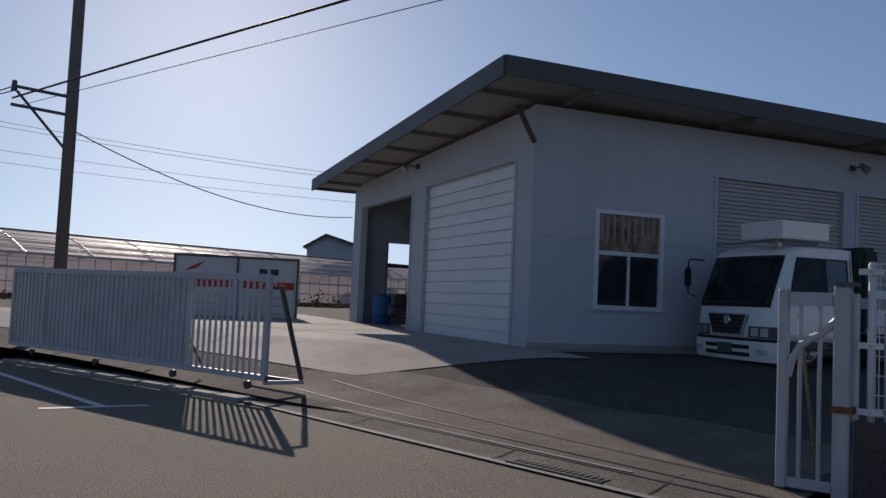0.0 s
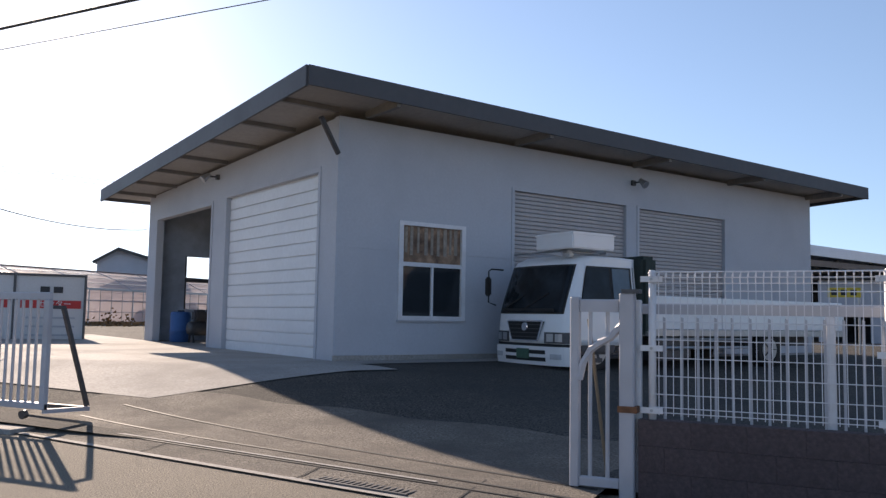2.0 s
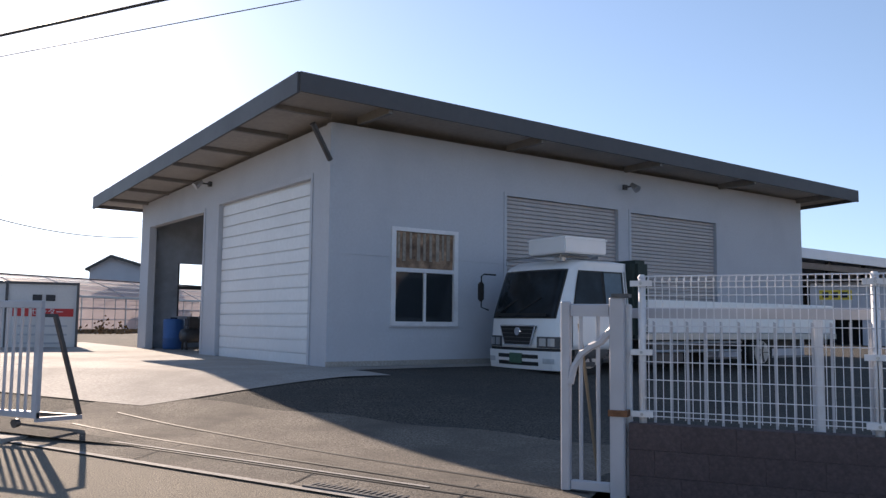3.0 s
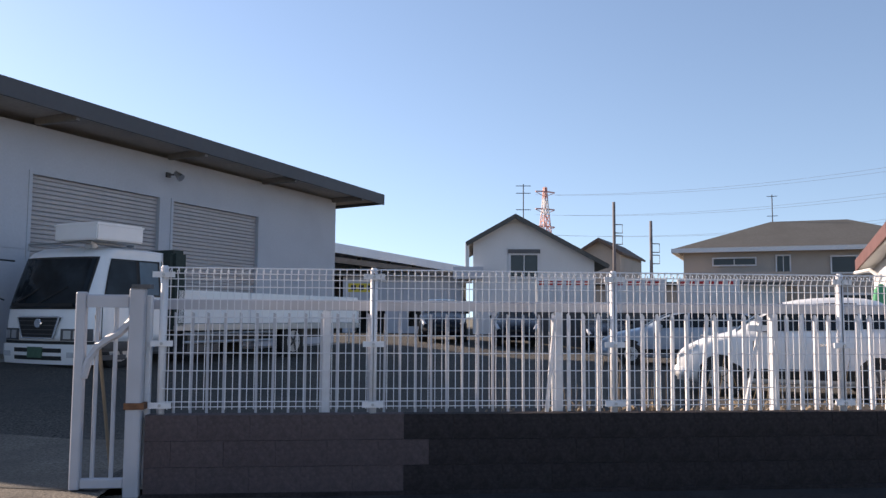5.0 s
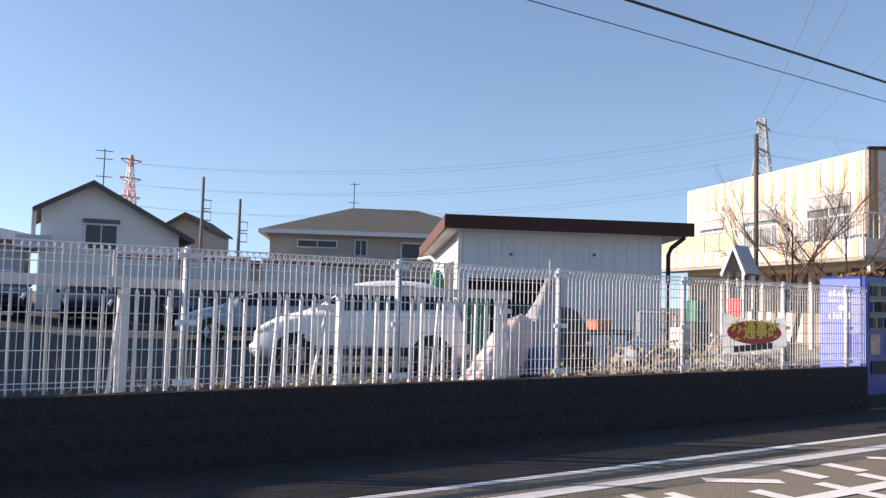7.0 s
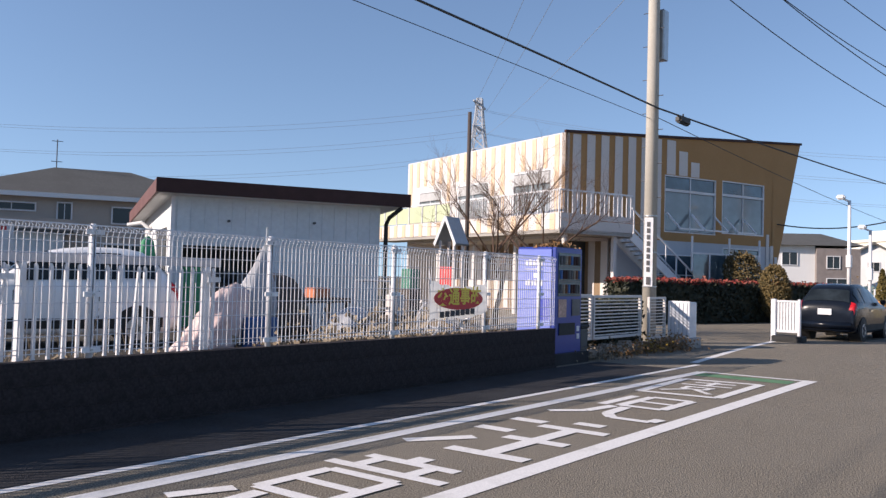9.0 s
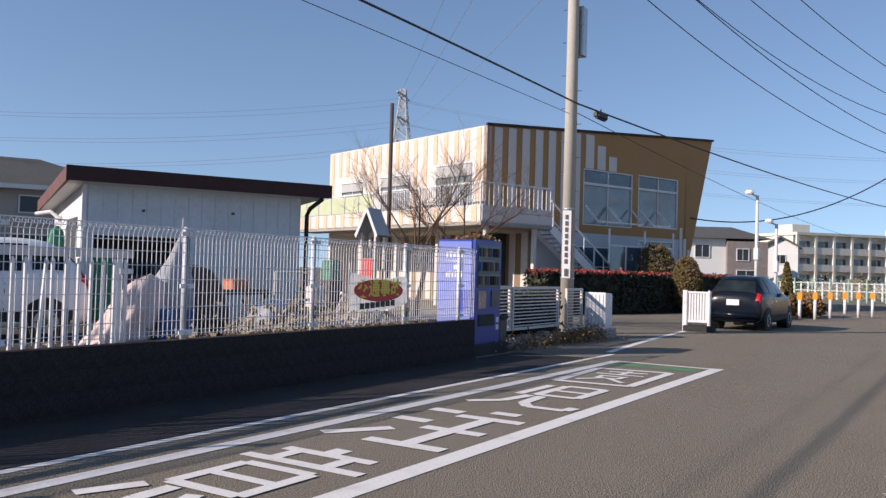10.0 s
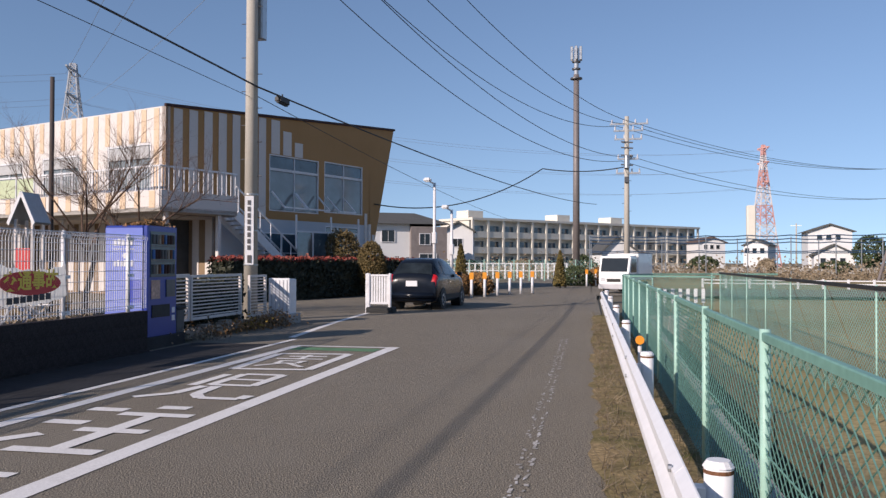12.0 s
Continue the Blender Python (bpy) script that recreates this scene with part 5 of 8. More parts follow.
part("partition", Geo().box(0.38, 1.9, 0.1, 2.7, 1.96, 2.9).box(2.6, 0.57, 0.1, 2.66, 1.9, 2.9), M_INTERIOR, shed, "inner boarding of the bay, dark with painted shade")
for i in range(16):
    part("cladding_rib", Geo().box(0.42 + 0.288 * i, 0.435, 1.98 if 0.4 < 0.42 + 0.288 * i < 2.5 else 0.3, 0.45 + 0.288 * i, 0.449, 3.08), M_WALL_OLD, shed)
part("wall_corner", Geo().box(0.3, 0.40, 0.1, 0.38, 0.48, 3.1), M_WHITE, shed)
part("side_wall", Geo().box(0.33, 0.5, 0.1, 0.379, 6.2, 3.1), M_HOUSEWHITE, shed, "white side wall with a dark panel as doorway")
# flat dark panel stands in for the shade inside a doorway
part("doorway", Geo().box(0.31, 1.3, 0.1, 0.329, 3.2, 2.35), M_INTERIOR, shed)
rf = part("roof", hexa(Geo(), [(-0.02, -0.02, 3.08), (5.5, -0.02, 3.1), (5.5, 6.6, 2.8), (-0.02, 6.6, 2.8), (-0.02, -0.02, 3.26), (5.5, -0.02, 3.28), (5.5, 6.6, 2.95), (-0.02, 6.6, 2.95)]), M_BROWN, shed)
part("fascia", Geo().box(-0.06, -0.06, 3.0, 5.55, -0.021, 3.3), M_BROWN, rf, "dark brown metal fascia")
part("soffit", hexa(Geo(), [(0, 0, 3.0), (5.48, 0, 3.02), (5.48, 6.5, 2.72), (0, 6.5, 2.72), (0, 0, 3.06), (5.48, 0, 3.08), (5.48, 6.5, 2.78), (0, 6.5, 2.78)]), M_HOUSEWHITE, rf)
part("side_fascia", hexa(Geo(), [(-0.06, -0.02, 3.0), (-0.021, -0.02, 3.0), (-0.021, 6.6, 2.68), (-0.06, 6.6, 2.68), (-0.06, -0.02, 3.28), (-0.021, -0.02, 3.28), (-0.021, 6.6, 2.97), (-0.06, 6.6, 2.97)]), mat("red_brown_fascia", (0.14, 0.06, 0.05), 0.6), rf)
part("downpipe", Geo().path([(5.35, -0.0, 2.98), (5.12, 0.2, 2.75), (5.12, 0.38, 2.6), (5.12, 0.4, 0.2)], 0.05, n=8), M_BLACK, shed, "black bent downpipe")
part("gutter_spout", Geo().path([(-0.2, 5.0, 2.55), (0.1, 4.6, 2.6), (0.3, 4.4, 2.4)], 0.05, n=8), M_HOUSEWHITE, shed)
for x, z in ((1.5, 2.5), (3.4, 2.55)):
    part("hook", Geo().tube((x, 0.36, z), (x, 0.45, z), 0.03), M_DARKSTEEL, shed)

for i, (x, w, h, m) in enumerate(((0.62, 0.5, 1.25, M_GREENCLOTH), (1.2, 0.55, 0.9, M_WOODPOLE), (1.82, 0.5, 1.1, M_DARKSTEEL))):
    st = thing("stacked_box", ("green covered", "dark wooden", "dark steel")[i] + " box stored in the open bay of the shed", "box", SHED @ pose(x, 0.8, 0.2))
    part("body", Geo().slab(0, 0, 0, w, 0.5, h, 0.02), m, st)
    part("lid", Geo().slab(-0.015, -0.015, h, w + 0.015, 0.515, h + 0.04, 0.01), m, st)

# ---- cluttered lot behind the fence ----
from mathutils import noise

bundle = thing("cloth_heap", "heap of pink and grey cloth sheets hung over a frame", "cloth heap", pose(8.3, 10.9, 0.2))
rb = random.Random(3)
fold = lambda a: 1 + 0.10 * math.sin(5 * a + 0.6) + 0.07 * math.sin(11 * a) + 0.04 * math.sin(19 * a + 1)
rings = []
for k in range(15):
    t = k / 14
    c = Vector((-0.12 + 0.62 * t ** 0.7, 0, 1.02 * t ** 1.1))
    ring = []
    for a in range(48):
        d = Vector((math.cos(a * math.pi / 24), math.sin(a * math.pi / 24), 0))
        r = (0.52 - 0.12 * t) * math.sqrt(max(0.0, 1 - t ** 4)) + 0.01
        q = d + c * 1.4
        r *= 1 + 0.30 * noise.noise(q * 2.1) + 0.20 * noise.noise(Vector((q.x, q.y, q.z * 0.5)) * 5.3) + 0.09 * noise.noise(q * 11)
        ring.append((c.x + d.x * r, c.y + d.y * r * 0.55, c.z + 0.05 * noise.noise(q * 3) * (k > 0)))
    rings.append(ring)
part("pink_sheet", Geo().loft(rings), M_TARP, bundle, "crumpled pink sheet", smooth=True)
part("grey_sheet", Geo().loft([[(0.92 + 0.05 * k + r * fold(a * math.pi / 12 + 1) * math.cos(a * math.pi / 12), 0.05 + r * 0.6 * math.sin(a * math.pi / 12), z) for a in range(24)] for k, r, z in ((0, 0.42, 0.3), (1, 0.40, 0.7), (2, 0.32, 1.0), (3, 0.16, 1.3), (4, 0.03, 1.65))]), M_TARP_GREY, bundle, "grey cover drawn to a peak", smooth=True)
part("blue_crate", Geo().slab(0.5, -0.5, 0.0, 1.0, -0.2, 0.5), M_BLUEPLASTIC, bundle)
part("pole", Geo().tube((1.1, 0, 0), (1.12, 0, 1.95), 0.02), M_STEEL, bundle)
heap = lambda r: (r.gauss(0, 0.8), r.gauss(0, 0.35), abs(r.gauss(0, 0.22)))
for x, y, n, s in ((10.4, 9.4, 500, 2), (12.0, 10.2, 500, 3), (9.4, 8.6, 350, 4), (11.0, 8.2, 350, 5)):
    single("brushwood", Geo().leaves(n, heap, 0.16, s), M_DRYWEED, "heap of dry cut branches and straw", "brush heap", "stuff", at=pose(x, y, 0.2))
sheet = Geo().loft([[(r * 1.2 * fold(a * math.pi / 12) * math.cos(a * math.pi / 12), r * 0.6 * fold(a * math.pi / 12 + 2) * math.sin(a * math.pi / 12), z) for a in range(24)] for r, z in ((0.8, 0), (0.7, 0.25), (0.45, 0.5), (0.15, 0.6))])
for x, y, z, k in ((10.8, 10.2, 0.25, 1.0), (11.9, 9.2, 0.25, 0.75)):
    single("plastic_sheet", sheet, M_TARP_GREY, "crumpled pale plastic sheet over rubbish", "tarpaulin", smooth=True, at=pose(x, y, z, 0, 0, 20 * k) @ Matrix.Diagonal((k, k, k, 1)))
single("dark_cover", Geo().loft([[(r * 0.8 * fold(a * math.pi / 12 + 1) * math.cos(a * math.pi / 12), r * 0.5 * fold(a * math.pi / 12) * math.sin(a * math.pi / 12), z) for a in range(24)] for r, z in ((0.95, 0), (0.9, 0.4), (0.7, 0.85), (0.45, 1.1), (0.12, 1.2))]), M_WOODPOLE, "dark cover thrown over stored scrap", "cover", smooth=True, at=pose(10.1, 11.4, 0.2))
crate = thing("crate", "orange plastic crate on dark boards", "crate", pose(11.75, 12.1, 0.95) @ Matrix.Diagonal((0.62, 0.7, 0.7, 1)))
part("shell", Geo().slab(-0.33, -0.2, 0, 0.33, 0.2, 0.28), mat("faded_orange_plastic", (0.50, 0.15, 0.06), 0.5, 0, 0.15), crate)
part("handle", Geo().tube((0, 0, 0.28), (0, 0, 0.55), 0.025), M_BLACK, crate)
bench = thing("work_bench", "dark makeshift bench of boards", "bench", pose(11.75, 12.1, 0.2) @ Matrix.Diagonal((0.8, 1, 1.36, 1)))
part("top", Geo().slab(-0.8, -0.3, 0.48, 0.8, 0.3, 0.55), M_WOODPOLE, bench)
for sx in (-0.7, 0.7):
    for sy in (-0.25, 0.25):
        part("leg", Geo().bar((sx, sy, 0), (sx, sy, 0.48), 0.06, 0.06), M_WOODPOLE, bench)
fr = thing("metal_frame", "rusty white steel frame leaning in the lot", "frame", pose(12.3, 11.6, 0.2, 0, 0, -25))
for p, q in (((0, 0, 0), (0, 0, 1.1)), ((0.75, 0, 0), (0.75, 0, 1.1)), ((0, 0, 1.1), (0.75, 0, 1.1)), ((0, 0, 0.55), (0.75, 0, 0.55))):
    part("rail", Geo().tube(p, q, 0.02), M_CREAM, fr)
board = thing("plank", "pale plank leaning across the junk", "plank", pose(9.9, 7.9, 0.5, 0, 0, -8))
part("board", Geo().bar((-0.1, 0, 0.55), (0.95, 0, 0.1), 0.03, 0.05), M_CREAM, board)
net = single("green_net", Geo().loft([[(r * math.cos(a * math.pi / 8), r * 0.4 * math.sin(a * math.pi / 8), z) for a in range(16)] for r, z in ((0.35, 0), (0.3, 0.5), (0.22, 0.9), (0.05, 1.05))]), M_GREENCLOTH, "green net folded over a post", "net", at=pose(10.0, 15.2, 1.35) @ Matrix.Diagonal((0.6, 0.8, 0.7, 1)), smooth=True)
single("net_post", Geo().slab(-0.12, -0.05, 0, 0.12, 0.05, 1.35), M_HOUSEWHITE, "white board post carrying a green net", "post", at=pose(10.0, 15.2, 0.2))
for i, (x, y, n) in enumerate(((2.5, 7.6, 90), (3.1, 7.5, 90), (3.9, 7.7, 70), (1.6, 7.6, 60), (4.8, 7.5, 60), (6.8, 7.45, 130), (7.8, 7.4, 150), (9.0, 7.4, 150), (10.0, 7.4, 130), (11.0, 7.4, 120))):
    g = Geo()
    rw = random.Random(20 + i)
    for _ in range(n // 4):
        p = Vector((rw.uniform(-0.5, 0.5), rw.uniform(-0.15, 0.15), 0))
        q = p + Vector((rw.gauss(0, 0.12), rw.gauss(0, 0.1), rw.uniform(0.3, 0.9) if i < 5 else rw.uniform(0.3, 0.55)))
        g.tube(p, q, 0.006, 0.002, n=3, caps=False)
    g.leaves(n, lambda r: (r.uniform(-0.5, 0.5), r.uniform(-0.15, 0.15), r.uniform(0.25, 0.5)), 0.05, i)
    single("dry_weeds", g, M_DRYWEED, "dry weeds growing behind the wall", "weeds", "stuff", at=pose(x, y, 0.15))
soil = Geo().sheet([-1.4 + 0.5 * i for i in range(28)], [7.13, 7.3, 7.6, 8.0], lambda x, y: 0.56 - 0.4 * smooth(7.3, 8.0, y))
single("wall_bank", soil, M_VERGE, "bank of soil heaped behind the block wall", "soil", "structure")
wheelr = thing("bicycle_wheel", "old spoked wheel leaning inside the fence", "wheel", pose(9.3, 7.35, 0.82))
part("tyre", Geo().path([(0.24 * math.cos(a * math.pi / 10), 0, 0.24 * math.sin(a * math.pi / 10)) for a in range(21)], 0.018), M_TARP_GREY, wheelr)
for i in range(6):
    part("spoke", Geo().tube((0, 0, 0), (0.24 * math.cos(i * math.pi / 3), 0, 0.24 * math.sin(i * math.pi / 3)), 0.004, n=4), M_STEEL, wheelr)

# banner on the fence
ban = thing("banner", "white cloth banner with a red oval and yellow lettering", "banner", pose(9.5, 6.99, 1.1, 0, 1, 0))
bw, bh = 1.32, 0.52
cloth = Geo().sheet([-bw / 2 + bw * i / 24 for i in range(25)], [-bh / 2 + bh * j / 10 for j in range(11)], lambda x, y: 0.008 * math.sin(9 * x + 4 * y) + 0.005 * math.sin(23 * x - 6 * y))
cloth.v = [(x, z, y + 0.05 * x * (y > 0) * 0 - 0.09 * (1 - (2 * x / bw) ** 2) * (0.4 + y / bh) + 0.11 * max(0.0, 2 * x / bw) ** 2 * (0.5 - y / bh) - 0.012 * math.sin(26 * x)) for x, y, z in cloth.v]
part("cloth", cloth, M_CLOTH, ban, smooth=True)
part("red_oval", Geo().add([(0.56 * math.cos(a * math.pi / 16) - 0.03, -0.017, 0.02 + 0.15 * math.sin(a * math.pi / 16)) for a in range(32)], [tuple(range(32))]), M_RED, ban, "red oval")
for i, ch in enumerate("交通事故"):
    lettering("lettering", ch, 0.25, M_YELLOW, ban, pose(-0.40 + 0.25 * i, -0.022, 0.02 + 0.012 * i, 90), 0.006)
for i in range(7):
    part("text_bar", Geo().box(-0.45 + 0.115 * i, -0.02, -0.235 + 0.008 * i, -0.355 + 0.115 * i, -0.016, -0.155 + 0.008 * i), M_TEXT, ban)
for x in (-0.64, 0.64):
    part("cord", Geo().tube((x, 0, 0.2), (x, 0.04, 0.4), 0.006), M_WHITE, ban)

# ---- vending machine ----
vm = thing("vending_machine", "blue drinks vending machine at the end of the block wall", "vending machine", pose(12.42, 7.2, 0.19))
part("cabinet", Geo().slab(0, 0.05, 0, 0.9, 0.72, 1.77, 0.02), M_VENDBLUE, vm)
part("side_panel", Geo().box(-0.006, 0.06, 0.02, -0.001, 0.71, 1.73), M_VENDSIDE, vm, "side panel in a blue lightened for sunlight")
for z in (0.3, 0.55, 0.8, 1.05):
    part("panel_seam", Geo().box(-0.008, 0.06, z, -0.0061, 0.71, z + 0.008), M_VENDBLUE, vm)
part("side_patch", Geo().box(-0.012, 0.08, 0.55, -0.0062, 0.33, 0.9), mat("deep_blue_print", (0.04, 0.06, 0.42), 0.4), vm)
# maker's mark as plain white shapes
for z, n, h in ((1.45, 5, 0.11), (1.385, 9, 0.025), (1.12, 6, 0.10)):
    for k in range(n):
        y1 = 0.56 - 0.36 * k / n
        part("mark_bar", Geo().slab(-0.013, y1 - 0.36 / n * 0.68, z, -0.0065, y1, z + h * (1 if k % 2 else 0.86), 0.004), M_WHITE, vm)
part("mark_disc", Geo().tube((-0.013, 0.36, 1.29), (-0.0065, 0.36, 1.29), 0.045, n=18), M_WHITE, vm)
part("door", Geo().slab(0.0, -0.03, 0.0, 0.9, 0.05, 1.77, 0.015), M_VENDBLUE, vm)
part("display_window", Geo().box(0.07, -0.04, 0.95, 0.83, -0.031, 1.68), mat("dim_display_backing", (0.07, 0.10, 0.11), 0.25, 0, 0.4, 6, 3, second=(0.03, 0.05, 0.06)), vm, "glazed display window")
for row in range(3):
    part("shelf", Geo().box(0.07, -0.05, 0.96 + 0.24 * row, 0.83, -0.041, 0.975 + 0.24 * row), M_DARKSTEEL, vm)
    for k in range(8):
        part("can", Geo().tube((0.14 + 0.088 * k, -0.052, 1.0 + 0.24 * row), (0.14 + 0.088 * k, -0.052, 1.15 + 0.24 * row), 0.024, n=10), (M_DARKSTEEL, M_BROWN, M_BLUEPLASTIC, M_STONE, M_DARKSTEEL, M_BROWN, M_RUST)[(k * 3 + row * 2) % 7], vm)
part("poster", Geo().box(0.1, -0.04, 0.6, 0.36, -0.031, 0.9), mat("poster_print", (0.5, 0.32, 0.25), 0.6, 0, 0.3, 20, 6), vm, "small faded poster")
part("coin_panel", Geo().box(0.55, -0.045, 0.62, 0.83, -0.031, 0.9), M_DARKSTEEL, vm)
part("delivery_flap", Geo().box(0.12, -0.045, 0.3, 0.66, -0.031, 0.5), M_BLACK, vm)
for z in (0.22, 0.35):
    part("sticker", Geo().box(0.74, -0.037, z, 0.83, -0.031, z + 0.09), M_WHITE, vm)
single("machine_base", Geo().slab(12.3, 7.1, -0.02, 13.5, 8.1, 0.19), M_GUTTER, "dark concrete base under the vending machine", "base", "structure")
pot = single("basket", Geo().leaves(160, lambda r: (r.gauss(0, 0.2), r.gauss(0, 0.1), abs(r.gauss(0, 0.035))), 0.09, 9), M_BRUSH, "dead orange leaves lying on the vending machine", "leaves", "stuff", at=pose(13.0, 7.5, 1.96))
# dark bin added where there is only shade
bin_ = thing("waste_bin", "dark bin standing in for shade beside the vending machine", "bin", pose(13.55, 7.35, 0.0))
part("body", Geo().slab(0, -0.05, 0, 0.3, 0.25, 0.58, 0.03), mat("shade_dark_plastic", (0.05, 0.055, 0.06), 0.5), bin_)
part("lid", Geo().slab(-0.02, -0.07, 0.58, 0.32, 0.27, 0.63, 0.02), M_BLACK, bin_)


# ---- nursery frontage on the road ----
def louvre(x0, x1, y, z0, z1):
    f = thing("louvre_fence", "cream aluminium louvre fence panel", "fence", pose(x0, y, 0), "louvre fence")
    w = x1 - x0
    for x in (0, w - 0.05):
        part("stile", Geo().slab(x, -0.03, z0, x + 0.05, 0.03, z1, 0.006), M_CREAM, f)
    part("rail", Geo().slab(0.05, -0.03, z1 - 0.05, w - 0.05, 0.03, z1, 0.006), M_CREAM, f)
    part("rail", Geo().slab(0.05, -0.03, z0, w - 0.05, 0.03, z0 + 0.05, 0.006), M_CREAM, f)
    n = round((z1 - z0 - 0.1) / 0.066)
    me = Geo().add([(0.05, -0.022, 0), (w - 0.05, -0.022, 0), (w - 0.05, 0.006, 0.002), (0.05, 0.006, 0.002), (0.05, -0.022, 0.022), (w - 0.05, -0.022, 0.022), (w - 0.05, 0.006, 0.022), (0.05, 0.006, 0.022)], [(3, 2, 1, 0), (4, 5, 6, 7), (0, 1, 5, 4), (2, 3, 7, 6)]).mesh("slat", M_CREAM)
    for i in range(n):
        part("slat", me, None, f, at=pose(0, 0, z0 + 0.068 + 0.066 * i))


louvre(13.85, 14.55, 7.62, 0.3, 1.16)
louvre(14.58, 16.72, 7.6, 0.3, 1.14)
louvre(17.12, 18.0, 7.6, 0.2, 1.1)
rs = random.Random(12)
for i in range(11):
    x = 13.9 + 0.4 * i
    h = rs.uniform(0.16, 0.26)
    g = bevelled(Geo().box(-0.19, -0.14, 0, 0.19, 0.14, h), 0.05, 2)
    tagged(single("stone", g, M_STONE, "rough stone in the low wall below the louvre fence", "stone", smooth=False, at=pose(x, 7.58 + rs.uniform(-0.03, 0.03), -0.02, 0, 0, rs.uniform(-8, 8))), group="footing stones")
for x, y, n, m, s in ((13.9, 7.15, 120, M_DRYWEED, 1), (15.0, 7.2, 140, M_BRUSH, 2), (16.4, 7.15, 200, M_BRUSH, 3), (17.2, 7.15, 320, M_BRUSH, 4), (16.5, 7.25, 70, M_YELLOWSHRUB, 5), (17.7, 7.3, 160, M_DRYWEED, 6)):
    single("shrub", Geo().leaves(n, lambda r: (r.gauss(0, 0.42), r.gauss(0, 0.2), abs(r.gauss(0.10, 0.10))), 0.06, s), m, "low winter shrub at the fence's foot", "shrub", at=pose(x, y, 0))
pillar = thing("gate_pillar", "white gate pillar with a folded lattice gate", "pillar", pose(18.05, 7.05, 0))
part("base", Geo().slab(-0.06, -0.06, 0, 0.56, 0.56, 0.22, 0.02), M_CONCRETE, pillar)
part("frame", Geo().slab(0, 0, 0.22, 0.06, 0.5, 1.02, 0.01), M_WHITE, pillar)
part("shaft", Geo().slab(0.07, 0.03, 0.22, 0.5, 0.47, 1.0, 0.02), M_WHITE, pillar)
for i in range(5):
    part("lattice_bar", Geo().slab(-0.012, 0.05 + 0.09 * i, 0.26, -0.001, 0.07 + 0.09 * i, 0.98, 0.003), M_GATE, pillar)
gate2 = thing("slatted_gate", "white slatted gate panel on a grey base", "gate", pose(22.4, 0, 0))
part("base", Geo().slab(-0.12, 5.8, 0, 0.35, 6.55, 0.16, 0.03), M_BLACK, gate2)
part("post", Geo().slab(-0.06, 6.45, 0, 0.06, 6.58, 1.08, 0.02), M_WHITE, gate2)
part("post", Geo().slab(-0.04, 5.86, 0.16, 0.04, 5.94, 1.08, 0.02), M_WHITE, gate2)
part("rail", Geo().slab(-0.03, 5.94, 1.0, 0.03, 6.45, 1.05, 0.006), M_WHITE, gate2)
part("rail", Geo().slab(-0.03, 5.94, 0.24, 0.03, 6.45, 0.3, 0.006), M_WHITE, gate2)
for i in range(7):
    part("slat", Geo().slab(-0.012, 5.945 + 0.072 * i, 0.3, 0.012, 6.001 + 0.072 * i, 1.0, 0.004), M_WHITE, gate2)


def utility_pole(x, y, height, r0, r1, material, label):
    p = thing("utility_pole", label, "utility pole", pose(x, y, 0))
    part("shaft", Geo().tube((0, 0, -0.1), (0, 0, height), r0, r1, n=18), material, p, smooth=True)
    return p


up = utility_pole(18.75, 8.3, 13.2, 0.165, 0.115, M_POLE, "round concrete utility pole with a white notice plate")
part("notice_plate", Geo().box(-0.185, -0.1, 1.32, -0.165, 0.1, 2.92), M_WHITE, up, "tall white notice plate").matrix_basis = pose(0, 0, 0, 0, 0, 12)
plate = up.children[-1]
for i in range(8):
    part("text_bar", Geo().box(-0.19, -0.07, 1.66 + 0.15 * i, -0.186, 0.07, 1.77 + 0.15 * i), M_TEXT, plate)
part("text_bar", Geo().box(-0.19, -0.09, 1.36, -0.186, 0.09, 1.54), M_TEXT, plate)
for z in (1.3, 2.1, 2.95):
    part("band", Geo().tube((0, 0, z), (0, 0, z + 0.03), 0.172, n=18), M_STEEL, up)
part("transformer_box", Geo().slab(0.13, -0.2, 6.7, 0.42, 0.2, 7.9, 0.03), M_STEEL, up, "grey equipment box high on the pole")
for i in range(12):
    s = 1 if i % 2 else -1
    part("step_bolt", Geo().tube((0, s * 0.13, 3.4 + 0.4 * i), (0, s * 0.26, 3.4 + 0.4 * i), 0.01), M_DARKSTEEL, up)
for z in (9.85, 10.4, 11.2, 12.05, 12.85):
    part("cross_arm", Geo().bar((0, -0.7, z), (0, 0.7, z), 0.08, 0.08), M_STEEL, up)

# ---- nursery building ----
# local x runs along the long south front, y along the end front
NUR = pose(27.83, 15.72, 0, 0, 0, -20.5)
nur = thing("nursery_building", "two-storey building in ochre and cream stripes with a slanting end", "building", NUR)
WINB = [(5.3, 8.42, 3.5, 5.86), (8.8, 11.62, 3.6, 5.9), (5.0, 8.3, 0.9, 2.6), (8.9, 11.4, 0.3, 3.0)]
top = lambda x: 7.0 + 0.07 * x
part("wall", pierced(0, 12.2, 0, 0.2, 3.15, top, WINB[:2]), M_OCHRE, nur, "ochre upper front")
part("lower_wall", pierced(2.4, 12.2, 0.01, 0.2, 0, lambda x: 3.15, [WINB[2], (8.9, 11.4, 0.3, 3.0)]), M_WALL, nur, "pale grey lower front")
part("slanting_end", Geo().prism([(12.2, 0.0), (12.05, 0.0), (12.2, top(12.2)), (14.16, 8.0), (12.45, 1.9), (12.25, 0.0)], 0, 9.0), M_OCHRE, nur, "outward-leaning ochre end wall")
